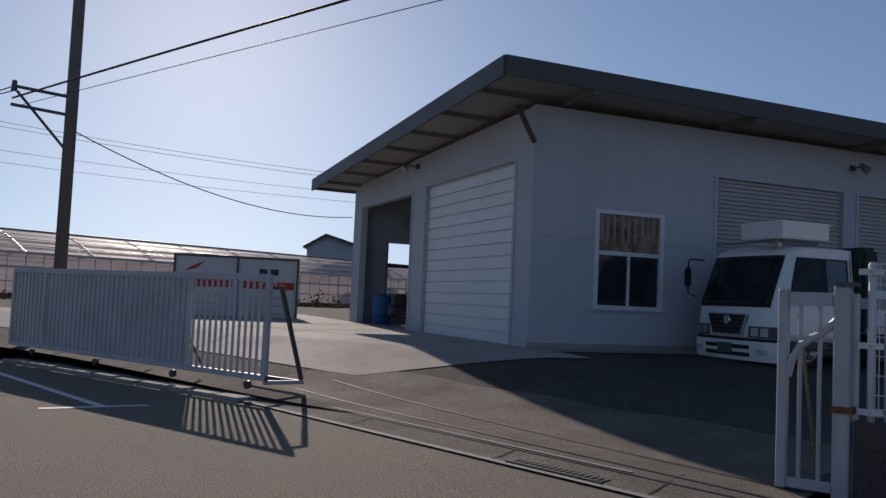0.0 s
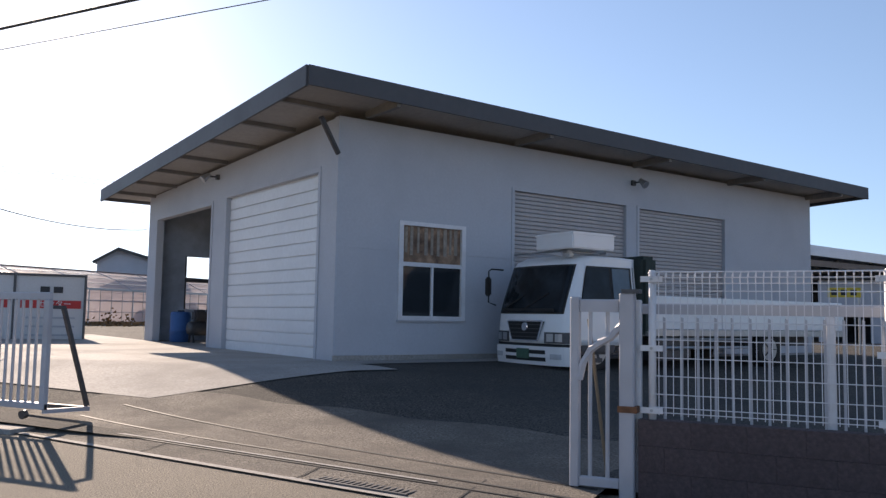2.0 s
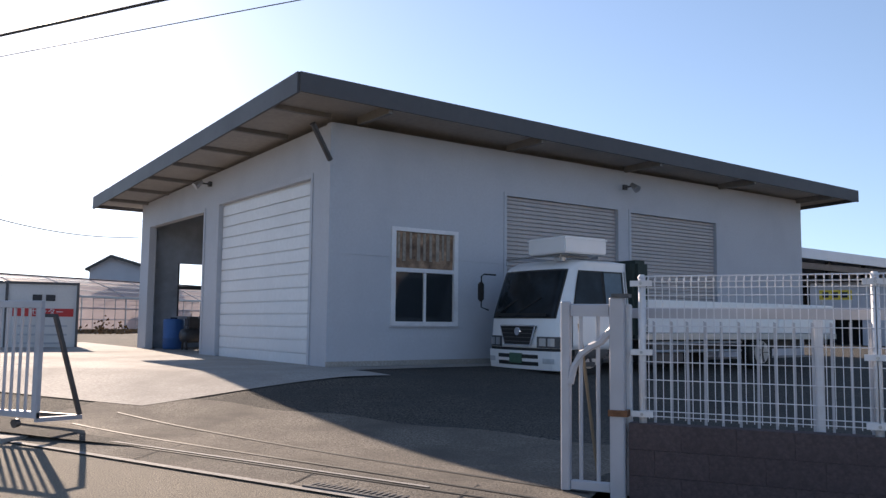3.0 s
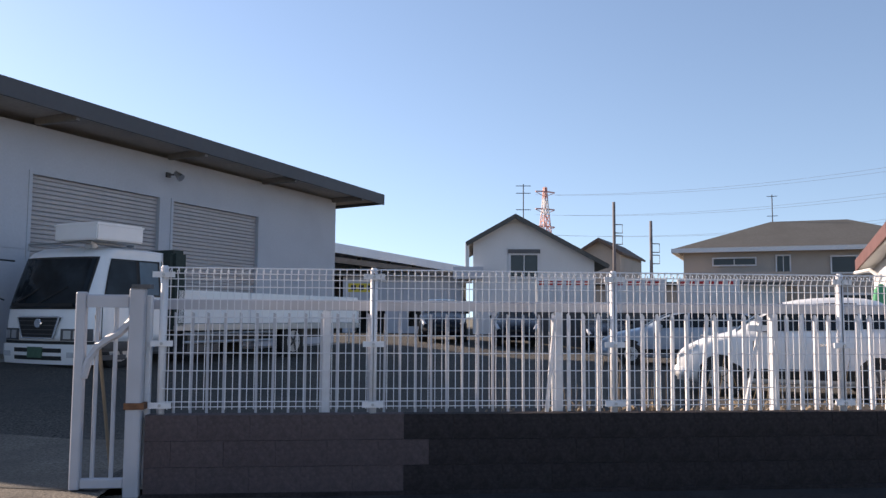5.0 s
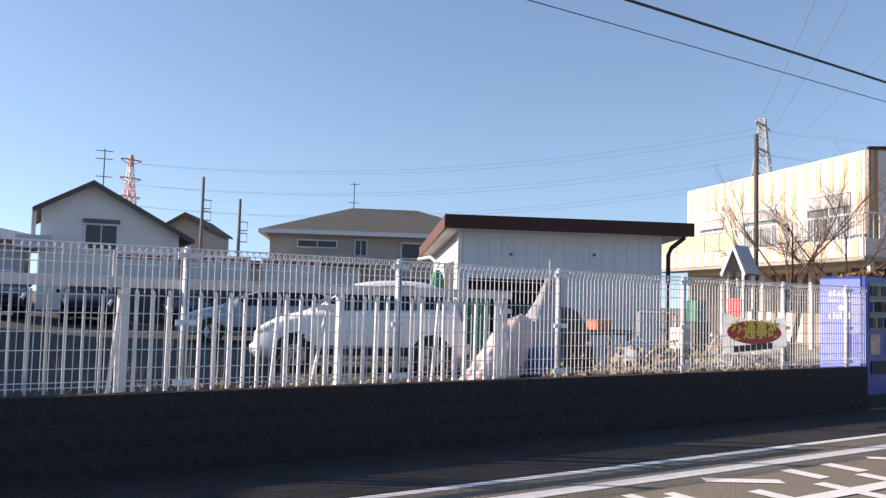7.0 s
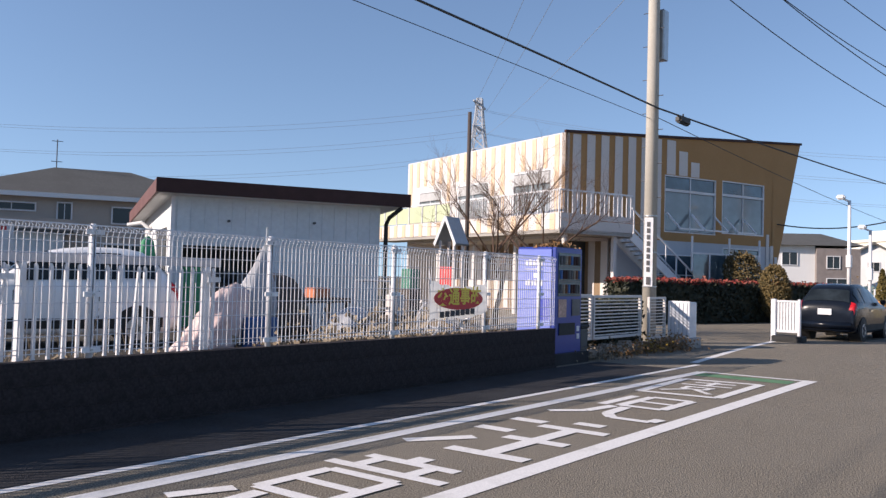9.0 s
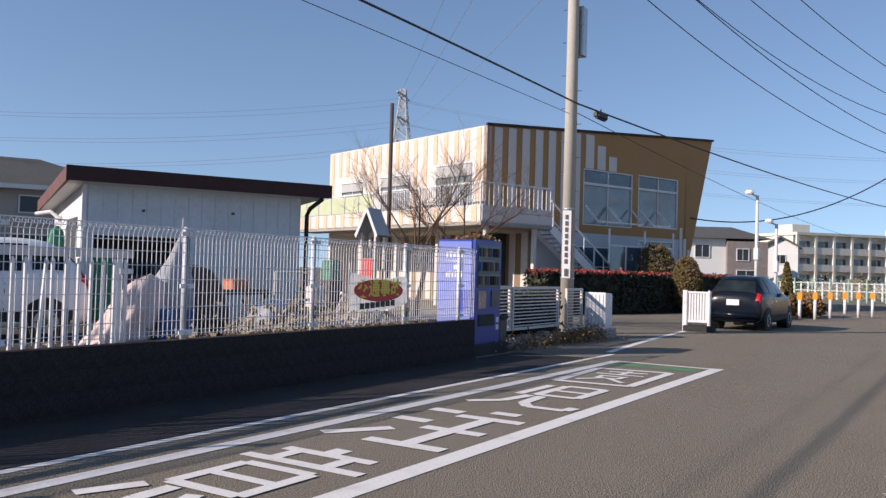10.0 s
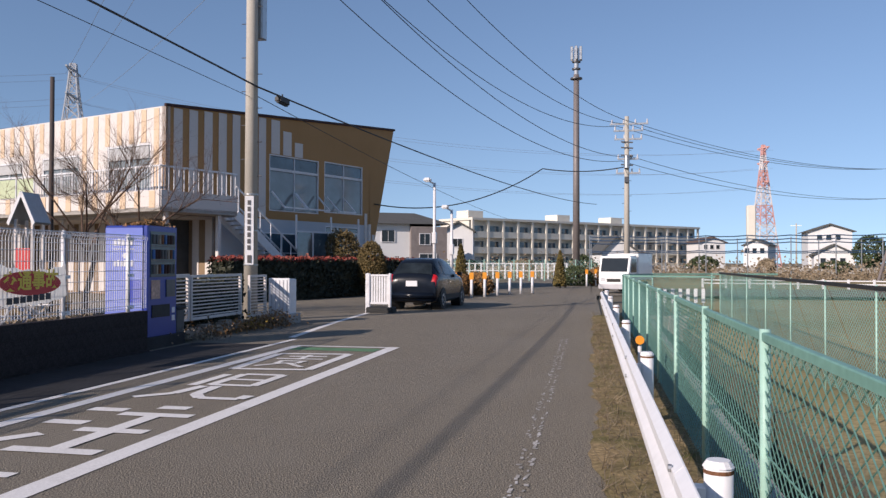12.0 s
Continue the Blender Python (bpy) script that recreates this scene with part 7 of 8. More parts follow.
for z in (5.05, 5.45):
    part("bracket", Geo().bar((0, 0, z), (-0.35, -1.15, z + 0.05), 0.06, 0.06), M_DARKSTEEL, lp)
part("brace", Geo().bar((0, 0, 4.2), (-0.32, -1.05, 5.4), 0.05, 0.05), M_DARKSTEEL, lp)
part("insulator", Geo().tube((-0.35, -1.1, 5.4), (-0.35, -1.1, 5.62), 0.07, 0.05), M_DARKSTEEL, lp)
for i in range(12):
    part("step_bolt", Geo().tube((0.1 if i % 2 else -0.1, 0, 3.9 + 0.45 * i), (0.24 if i % 2 else -0.24, 0, 3.9 + 0.45 * i), 0.012), M_DARKSTEEL, lp)
part("top_arm", Geo().bar((0, -0.9, 12.2), (0, 0.9, 12.2), 0.09, 0.09), M_STEEL, lp)

mast = thing("antenna_mast", "tall slim steel antenna mast", "mast", pose(70.4, 2.85, 0))
part("shaft", Geo().tube((0, 0, 0), (0, 0, 17.0), 0.30, 0.23, n=18), mat("brown_grey_steel", (0.20, 0.175, 0.17), 0.6, 0.3, 0.1, 4, 0.3), mast, smooth=True)
for z in (16.6, 17.4, 18.0):
    part("platform", Geo().tube((0, 0, z), (0, 0, z + 0.12), 0.5 if z < 17 else 0.35, n=14), M_DARKSTEEL, mast)
for i in range(6):
    a = math.pi * i / 3
    part("antenna", Geo().slab(0.42 * math.cos(a) - 0.11, 0.42 * math.sin(a) - 0.11, 18.2, 0.42 * math.cos(a) + 0.11, 0.42 * math.sin(a) + 0.11, 19.3, 0.03), M_STEEL, mast)
part("core", Geo().tube((0, 0, 17.0), (0, 0, 19.2), 0.2, n=12), M_STEEL, mast)


x, y = at_bearing(-108.0, 72.0)
rp3 = utility_pole(x, y, 8.9, 0.16, 0.12, M_POLE, "concrete utility pole with a slanting stay post")
part("crossarm", Geo().bar((-0.4, -0.9, 8.5), (0.4, 0.9, 8.5), 0.1, 0.1), M_DARKSTEEL, rp3)
part("stay_post", Geo().tube((0.6, 2.1, 0), (0.1, 0.2, 7.6), 0.12, 0.1, n=12), M_POLE_SHADED, rp3)
x, y = at_bearing(-101.6, 170.0)
rp2 = utility_pole(x, y, 8.8, 0.16, 0.12, M_POLE, "far concrete utility pole among the houses")
part("crossarm", Geo().bar((-0.4, -0.9, 8.4), (0.4, 0.9, 8.4), 0.1, 0.1), M_STEEL, rp2)


# ---- overhead cables ----
def cable(a, b, sag, r=0.012, label="black overhead cable with a run fitted to the view", material=M_WIRE):
    a, b = Vector(a), Vector(b)
    pts = [a.lerp(b, i / 28) - Vector((0, 0, 4 * sag * (i / 28) * (1 - i / 28))) for i in range(29)]
    return single("cable", Geo().path(pts, r, 5), material, label, "cable", group="overhead cables")


for dy, z0, z1, sag in ((-0.55, 12.9, 8.7, 1.55), (0.0, 12.1, 8.7, 1.75), (0.5, 11.25, 8.6, 1.9), (-0.3, 10.45, 6.95, 1.7), (0.3, 9.9, 6.75, 1.75)):
    cable((18.75, 8.3 + dy, z0), (45.4, -0.8 + dy, z1), sag, 0.014)
    cable((-17.9, 9.5 + dy, z0 - 0.6), (18.75, 8.3 + dy, z0), 0.9, 0.009)
    cable((45.4, -0.8 + dy, z1), (68.8, -22.1 + dy, 8.6 if z1 > 8 else 6.4), 0.9, 0.014)
# these two bow slightly upward to fit the camera's view
cable((-18.3, 8.4, 5.25), (18.75, 8.15, 5.5), -0.2, 0.022)
cable((-17.9, 8.3, 5.0), (18.75, 8.3, 5.25), -0.07, 0.007)
cable((-18.3, 8.4, 5.5), (-60.0, 8.6, 6.4), 0.5, 0.014)
cable((-18.3, 8.4, 5.4), (-60.0, 2.0, 4.6), 0.5, 0.012)
cable((18.75, 8.15, 5.5), (75.0, 1.25, 6.5), 0.55, 0.022)
cable((18.75, 8.2, 5.3), (90.0, 8.0, 5.4), 0.6, 0.01)
# these two meet in mid-air, at a point fitted to the camera's view
cable((45.2, 3.6, 6.4), (45.4, -0.8, 6.45), 0.2, 0.03)
cable((39.5, 11.3, 4.2), (45.2, 3.6, 6.4), 0.9, 0.03)
cable((-17.9, 9.5, 4.75), (-20.2, 20.8, 4.05), 0.55, 0.014)
cable((-40.0, 4.0, 9.0), (-23.0, 30.0, 6.5), 0.6, 0.009)
cable((-40.0, 4.4, 8.8), (-23.0, 30.4, 6.35), 0.6, 0.009)
cable((-60.0, 12.0, 9.4), (-30.0, 60.0, 8.2), 0.8, 0.012)
cable((-60.0, 14.0, 10.2), (-30.0, 62.0, 8.9), 0.8, 0.012)
cable((-17.9, 9.5, 9.0), (-30.0, -2.0, 10.5), 0.6, 0.02)
joint = thing("cable_joint", "black closure box hung on the overhead cable", "cable joint", pose(19.9, 8.01, 5.39, 0, 3, -5))
part("shell", bevelled(Geo().box(-0.28, -0.08, -0.1, 0.28, 0.08, 0.08), 0.04), M_WIRE, joint)
part("hanger", Geo().tube((0, 0, 0.06), (0, 0, 0.16), 0.02), M_WIRE, joint)


# ---- lattice towers ----
def pylon(x, y, h, w, bands, label, arms=(0.97, 0.84, 0.71), turn=20, r=0.12):
    t = thing("transmission_tower", label, "tower", pose(x, y, 0, 0, 0, turn))
    half = lambda z: w / 2 * (1 - z / h) ** 1.25 * 0.92 + w * 0.045
    levels = [h * (1 - (1 - i / 14) ** 1.25) for i in range(15)]
    for i, (z0, z1) in enumerate(zip(levels, levels[1:])):
        g = Geo()
        c0 = [Vector((sx * half(z0), sy * half(z0), z0)) for sx, sy in ((-1, -1), (1, -1), (1, 1), (-1, 1))]
        c1 = [Vector((sx * half(z1), sy * half(z1), z1)) for sx, sy in ((-1, -1), (1, -1), (1, 1), (-1, 1))]
        for k in range(4):
            g.tube(c0[k], c1[k], r, n=4, caps=False)
            g.tube(c0[k], c1[(k + 1) % 4], r * 0.6, n=4, caps=False)
            g.tube(c0[(k + 1) % 4], c1[k], r * 0.6, n=4, caps=False)
            g.tube(c1[k], c1[(k + 1) % 4], r * 0.6, n=4, caps=False)
        tagged(part("section", g, bands[i * 7 // 14 % len(bands)], t), kind="stuff")
    for i, f in enumerate(arms):
        a = w * 0.42
        g = Geo()
        for s in (-1, 1):
            g.bar((0, 0, h * f), (s * a, 0, h * f - 0.2), r * 2.2, r * 2.2).tube((0, 0, h * f - 1.6), (s * a, 0, h * f - 0.3), r * 0.7, n=4)
        part("crossarm", g, bands[0], t)


for dx in (-3, 3):
    cable((179.8 + dx, 127.5, 46), (dx, -20, 38), 3.0, 0.035, "thin far transmission line between towers", M_FARWIRE)
cable((179.8, 127.5, 38), (0, -30, 30), 4.0, 0.03, "thin far transmission line between towers", M_FARWIRE)
# red paled for distance: haze is mixed into the tower colour
M_PYRED = mat("haze_paled_red_steel", (0.60, 0.33, 0.30), 0.6, 0, 0.05)
M_PYWHITE = mat("white_tower_steel", (0.66, 0.62, 0.62), 0.6, 0, 0.05)
M_PYGREY = mat("grey_tower_steel", (0.40, 0.42, 0.45), 0.6, 0.2, 0.05)
pylon(286.4, -48.4, 39.7, 8.0, [M_PYRED, M_PYWHITE, M_PYRED, M_PYWHITE, M_PYRED, M_PYWHITE, M_PYRED], "red and white lattice transmission tower", (0.98, 0.86, 0.70), r=0.22)
pylon(56.1, 243.9, 40.3, 8.0, [M_PYRED, M_PYWHITE, M_PYRED, M_PYWHITE, M_PYRED, M_PYWHITE, M_PYRED], "red and white lattice transmission tower far off", r=0.17)
pylon(179.8, 127.5, 49.0, 14.0, [M_PYGREY, M_PYGREY, M_PYGREY], "grey lattice transmission tower", r=0.2)
for dz in (0, -6, -12):
    for dy in (-3, 3):
        cable((179.8 + dy, 127.5, 46 + dz), (56.1 + dy, 243.9, 38 + dz), 6.0, 0.03, "thin far transmission line between towers", M_FARWIRE)
        cable((179.8 + dy, 127.5, 46 + dz), (286.4, -48.4 + dy, 38 + dz), 8.0, 0.03, "thin far transmission line between towers", M_FARWIRE)


# ---- houses ----
def gable_house(at, label, left, right, apex, eave_l, eave_r, depth, wall, roof_m, base=0.0):
    """A house whose gable faces local -y; left and right are x of the eaves."""
    h = thing("house", label, "house", at)
    xl, xr = left * 0.86, right * 0.86
    zl, zr = apex + (eave_l - apex) * 0.86 - 0.1, apex + (eave_r - apex) * 0.86 - 0.1
    part("wall", Geo().prism([(xl, base), (xr, base), (xr, zr), (0, apex - 0.12), (xl, zl)], 0, depth), wall, h)
    for x, z in ((left, eave_l), (right, eave_r)):
        part("roof_slope", hexa(Geo(), [(0, -0.5, apex - 0.1), (0, depth + 0.5, apex - 0.1), (x, depth + 0.5, z - 0.1), (x, -0.5, z - 0.1), (0, -0.5, apex + 0.06), (0, depth + 0.5, apex + 0.06), (x, depth + 0.5, z + 0.06), (x, -0.5, z + 0.06)]), roof_m, h)
        part("barge_board", Geo().bar((0, -0.52, apex - 0.08), (x, -0.52, z - 0.08), 0.05, 0.2), roof_m, h)
    return h


def hip_house(at, label, w, d, eave, ridge, wall, roof_m, inset=None):
    h = thing("house", label, "house", at)
    part("wall", Geo().box(0.6, 0.6, 0, w - 0.6, d - 0.6, eave), wall, h)
    i = d / 2 if inset is None else inset
    part("roof", Geo().add([(0, 0, eave), (w, 0, eave), (w, d, eave), (0, d, eave), (i, d / 2, ridge), (w - i, d / 2, ridge)], [(0, 1, 5, 4), (1, 2, 5), (2, 3, 4, 5), (3, 0, 4), (3, 2, 1, 0)]), roof_m, h)
    part("eave_board", Geo().box(-0.03, -0.03, eave - 0.22, w + 0.03, 0.05, eave + 0.03).box(-0.03, 0.05, eave - 0.22, 0.05, d, eave + 0.03), M_HOUSEWHITE, h)
    return h


h1 = gable_house(pose(8.0, 41.5, 0, 0, 0, -8), "white two-storey house with a dark gable roof", -2.45, 4.6, 6.5, 5.1, 4.0, 9.0, M_HOUSEWHITE, M_ROOF)
window(h1, -0.3, 1.2, 3.3, 4.6, -0.05, 2, 1, M_GLASS)
part("shutter_box", Geo().box(-0.35, -0.14, 4.6, 1.25, -0.005, 4.8), M_DARKSTEEL, h1)
part("balcony", Geo().box(-3.1, -0.4, 3.3, -1.6, 1.2, 3.9), M_WALL, h1)
part("balcony_post", Geo().slab(-2.5, -0.3, 3.9, -2.3, -0.1, 5.1, 0.02), M_HOUSEWHITE, h1)
an = part("antenna", Geo().tube((0.6, 3, 6.2), (0.6, 3, 8.6), 0.03), M_DARKSTEEL, h1)
for z in (8.5, 8.1, 7.2):
    part("antenna_bar", Geo().tube((0.2, 3, z), (1.0, 3, z), 0.02), M_DARKSTEEL, an)
h2 = hip_house(pose(18.3, 47.0, 0, 0, 0, -27.5), "beige two-storey house with a wide grey hip roof", 15.0, 8.0, 5.4, 7.25, M_HOUSEBEIGE, M_ROOF, 5.4)
for a, b, z0, z1 in ((2.2, 4.6, 4.4, 4.9), (5.6, 6.4, 3.9, 5.0), (8.4, 11.0, 3.9, 4.9), (2.0, 5.0, 1.2, 2.8), (8.0, 11.0, 1.2, 2.8)):
    window(h2, a, b, z0, z1, 0.52, 2, 1, M_GLASS)
part("balcony", Geo().box(0.8, -0.5, 3.3, 6.8, 0.55, 4.0), M_HOUSEBEIGE, h2)
an = part("antenna", Geo().tube((5.5, 4, 7.0), (5.5, 4, 8.9), 0.03), M_DARKSTEEL, h2)
for z in (8.8, 7.6):
    part("antenna_bar", Geo().tube((5.2, 4, z), (5.8, 4, z), 0.02), M_DARKSTEEL, an)
gable_house(pose(17.6, 59.0, 0, 0, 0, -30), "brown-roofed house behind the others", -2.0, 1.7, 7.1, 5.9, 6.0, 8.0, M_HOUSEBEIGE, M_ROOF_BROWN)
for x, y, h in ((18.2, 57.5, 9.6), (20.6, 56.7, 8.2)):
    p = utility_pole(x, y, h, 0.13, 0.1, M_POLE_SHADED, "utility pole among the far houses")
    for z in (h - 1.6, h - 2.4):
        part("bracket", Geo().path([(0, 0, z), (0.6, 0, z), (0.6, 0, z - 0.6), (0, 0, z - 0.6)], 0.04), M_DARKSTEEL, p)
gable_house(pose(-50.3, 48.7, 0, 0, 0, 40), "grey house beyond the greenhouses", -1.8, 4.5, 6.3, 5.2, 5.0, 8.0, M_WALL, M_ROOF)

hang = thing("storage_hall", "low open storage hall with a pale steel roof", "hall", pose(-1.6, 45.0, 0, 0, 0, 61))
part("roof", hexa(Geo(), [(-1, -1, 4.95), (20, -1, 4.75), (20, 9, 4.5), (-1, 9, 4.6), (-1, -1, 5.15), (20, -1, 4.95), (20, 9, 4.7), (-1, 9, 4.8)]), mat("pale_blue_roof_steel", (0.55, 0.62, 0.70), 0.5, 0, 0.06), hang, "pale sheet steel roof")
part("back_wall", Geo().box(0, 8.4, 0, 19, 8.6, 4.5), M_INTERIOR, hang)
part("end_wall", Geo().box(0, 0, 0.2, 0.15, 8.4, 4.6), M_INTERIOR, hang)
for i in range(6):
    part("post", Geo().slab(3.7 * i, -0.1, 0.2, 3.7 * i + 0.2, 0.1, 4.75, 0.01), M_DARKSTEEL, hang)
# dark wall added only to close off the sky seen under the roof
part("end_wall", Geo().box(18.85, 0.3, 0.2, 19.0, 8.4, 4.5), M_INTERIOR, hang)
for i in range(4):
    part("covered_pallet", Geo().slab(2.0 + 4.2 * i, 5.5, 0.1, 5.4 + 4.2 * i, 8.2, 2.2 + 0.3 * (i % 2), 0.03), M_DARKSTEEL, hang, "dark covered pallet under the roof")
part("front_beam", Geo().box(-0.8, -0.9, 4.2, 19.8, -0.75, 4.5), M_DARKSTEEL, hang)
# edge strip lighter than the roof: light on it is put into the colour
part("roof_edge", hexa(Geo(), [(-1.02, -1.08, 4.7), (20.02, -1.08, 4.5), (20.02, -1.005, 4.5), (-1.02, -1.005, 4.7), (-1.02, -1.08, 5.2), (20.02, -1.08, 5.0), (20.02, -1.005, 5.0), (-1.02, -1.005, 5.2)]), mat("lit_blue_edge_steel", (0.62, 0.70, 0.78), 0.5, 0, 0.06), hang, "roof edge in blue lightened as if lit")

for x, y, w, h, m, lab in ((-0.6, 44.0, 6.2, 3.7, M_WALL, "grey"), (11.6, 40.5, 4.4, 3.2, M_HOUSEBEIGE, "beige"), (16.2, 43.5, 6.5, 3.4, M_WALL_OLD, "pale")):
    sh = thing("low_shed", lab + " low shed with a lean-to roof behind the yard", "shed", pose(x, y, -0.2, 0, 0, -12))
    part("wall", pierced(0, w, 0, 0.15, 0, lambda q, h=h: h, [(0.5, 0.5 + w * 0.28, 0, 2.2), (w * 0.55, w - 0.5, 1.1, 2.3)]), m, sh)
    part("side_wall", Geo().box(0, 0.15, 0, 0.15, 3.0, h - 0.1), m, sh)
    part("side_wall", Geo().box(w - 0.15, 0.15, 0, w, 3.0, h - 0.1), m, sh)
    part("back_wall", Geo().box(0.15, 2.85, 0, w - 0.15, 3.0, h - 0.2), M_INTERIOR, sh)
    part("roof", hexa(Geo(), [(-0.3, -0.5, h), (w + 0.3, -0.5, h), (w + 0.3, 3.3, h - 0.25), (-0.3, 3.3, h - 0.25), (-0.3, -0.5, h + 0.12), (w + 0.3, -0.5, h + 0.12), (w + 0.3, 3.3, h - 0.1), (-0.3, 3.3, h - 0.1)]), M_ROOF, sh, "dark sheet roof")
for i in range(3):
    a, d = -14.3 - 4.6 * i, 34.0 + 0.3 * i
    c = thing("storage_container", "white storage unit with a band of red lettering", "container", pose(-math.sin(radians(a)) * d, math.cos(radians(a)) * d, 0.2, 0, 0, a), "storage units")
    part("body", Geo().slab(-1.18, 0, 1.45, 1.18, 2.4, 2.75, 0.03), M_HOUSEWHITE, c)
    # dark base added in place of the cars that hide the unit's foot
    part("skid", Geo().box(-1.15, 0.1, 0, 1.15, 2.3, 1.45), M_DARKSTEEL, c, "dark base in place of cars hiding the unit")
    for s in (-0.57, 0.57):
        part("door", Geo().slab(s - 0.54, -0.03, 1.52, s + 0.54, -0.001, 2.4, 0.008), M_HOUSEWHITE, c)
    for k in range(6):
        part("text_bar", Geo().box(-1.05 + 0.36 * k, -0.012, 2.5, -0.86 + 0.36 * k, -0.002, 2.66), M_RED, c)
ys = thing("yellow_sign", "yellow notice board on the workshop yard fence", "sign", pose(0.25, 27.0, yard_z(0.25, 27.0), 0, 0, -1))
part("board", Geo().slab(-0.43, -0.03, 1.62, 0.43, 0.03, 1.9, 0.01), M_YELLOW, ys)
part("post", Geo().tube((-0.38, 0.05, 0), (-0.38, 0.05, 1.88), 0.03), M_STEEL, ys)
part("post", Geo().tube((0.38, 0.05, 0), (0.38, 0.05, 1.88), 0.03), M_STEEL, ys)
for k in range(3):
    part("text_bar", Geo().box(-0.34 + 0.25 * k, -0.036, 1.68, -0.18 + 0.25 * k, -0.031, 1.84), M_TEXT, ys)

# ---- greenhouses and site cabin by the gate ----
for j in range(2):
    gh = thing("greenhouse", "long vinyl greenhouse with a white curved roof", "greenhouse", pose(-41.5 - 7.2 * j, 0, 0), "greenhouses")
    arc = [(-7.0, 2.75), (-5.3, 3.48), (-3.5, 4.02), (-1.7, 3.48), (0, 2.75)]
    for k in range(17):
        y = 2.0 + 3.6 * k
        part("roof_film", Geo().add([(x, y + dy, z) for dy in (0.04, 3.56) for x, z in arc], [(i, i + 1, 6 + i, 5 + i) for i in range(4)]), M_VINYL, gh, "taut white film")
        part("hoop", Geo().path([(x, y, z + 0.02) for x, z in arc], 0.03), M_STEEL, gh)
        part("side_film", Geo().box(-0.04, y + 0.05, 0.75, -0.02, y + 3.55, 2.72), M_VINYL, gh)
        part("post", Geo().tube((0.02, y, 0), (0.02, y, 2.7), 0.045), M_STEEL, gh)
        for i in range(1, 4):
            part("glazing_bar", Geo().box(-0.015, y + 0.9 * i, 0.75, 0.015, y + 0.9 * i + 0.035, 2.7), M_STEEL, gh)
    for x, z in ((-0.85, 3.13), (-1.7, 3.5), (-2.6, 3.77)):
        part("purlin", Geo().tube((x, 2, z + 0.02), (x, 63.2, z + 0.02), 0.022, n=5), M_STEEL, gh)
    part("gutter", Geo().box(-0.05, 2, 2.7, 0.12, 63.2, 2.81), M_STEEL, gh)
    part("skirt", Geo().box(-0.03, 2, 0.1, 0.0, 63.2, 0.75), M_BRUSH, gh, "brown stained skirt along the base")
    part("ridge_pipe", Geo().tube((-3.5, 2, 4.05), (-3.5, 63.2, 4.05), 0.05), M_DARKSTEEL, gh)
    for z in (1.35, 2.05):
        part("rail", Geo().tube((0.04, 2, z), (0.04, 63.2, z), 0.025), M_STEEL, gh)


def rough_strip(r):
    y = r.uniform(6, 52)
    return (-37.6 + r.gauss(0, 0.9), y, abs(r.gauss(0, 0.2)) * (1.2 + math.sin(y * 0.9)))


single("rough_weeds", Geo().leaves(7000, rough_strip, 0.2, 91), M_BRUSH, "brown weeds along the greenhouse's foot", "weeds", "stuff", at=pose(0, 0, 0.1))
cab2 = thing("site_cabin", "white advertising hut with red and black lettering", "hut", pose(-22.5, 15.5, 0.4, 0, 0, 51.5))
part("body", Geo().slab(0, 0.0, 0.05, 3.75, 2.2, 2.0, 0.02), M_HOUSEWHITE, cab2)
part("frame", Geo().box(-0.04, -0.05, 0, 0.03, 0.0, 2.05).box(3.72, -0.05, 0, 3.79, 0, 2.05).box(0.03, -0.05, 1.98, 3.72, 0.0, 2.05).box(1.85, -0.05, 0, 1.92, 0, 1.98), M_DARKSTEEL, cab2)
for x0 in (0.15, 2.05):
    part("red_band", Geo().box(x0, -0.02, 1.05, x0 + 1.6, -0.004, 1.28), M_RED, cab2)
    if x0 < 1:
        part("swoosh", Geo().add([(x0 + 0.1, -0.012, 1.5), (x0 + 0.5, -0.012, 1.62), (x0 + 0.75, -0.012, 1.85), (x0 + 0.4, -0.012, 1.7)], [(0, 1, 2, 3)]), M_RED, cab2)
    if x0 > 1:
        lettering("lettering", "センター", 0.22, M_WHITE, cab2, pose(x0 + 0.9, -0.025, 1.17, 90))
    for k in range(2 if x0 > 1 else 0):
        part("text_bar", Geo().box(x0 + 0.5 + 0.35 * k, -0.02, 1.5, x0 + 0.75 + 0.35 * k, -0.013, 1.68), M_TEXT, cab2)
    for z in (0.25, 0.5, 0.75):
        part("text_bar", Geo().box(x0 + 0.15, -0.02, z, x0 + 1.45, -0.012, z + 0.05), M_WALL, cab2)

# ---- school and far edge ----
sc = thing("school_building", "long cream three-storey school with open galleries", "school", pose(168, 27.6, 0, 0, 0, -41.5))
part("core", Geo().box(0, 1.3, 0, 75, 11, 10.0), M_SCHOOL, sc)
part("roof_slab", Geo().box(-0.3, -0.2, 10.0, 75.3, 11.2, 10.5), M_SCHOOL, sc)
for f in range(3):
    z = 3.2 * f
    part("gallery_parapet", Geo().box(0, 0, z + 0.0, 75, 0.25, z + 1.3), M_SCHOOL, sc)
    part("gallery_floor", Geo().box(0, 0.25, z + 0.0, 75, 1.3, z + 0.25), M_SCHOOL, sc)
    for i in range(18):
        part("window", Geo().box(1.1 + 4.15 * i, 1.2, z + 1.3, 3.8 + 4.15 * i, 1.29, z + 2.5), M_GLASS_BLUE, sc)
for i in range(19):
    part("column", Geo().box(4.15 * i - 0.25, -0.1, 0, 4.15 * i + 0.25, 0.3, 10.0), M_SCHOOL, sc)
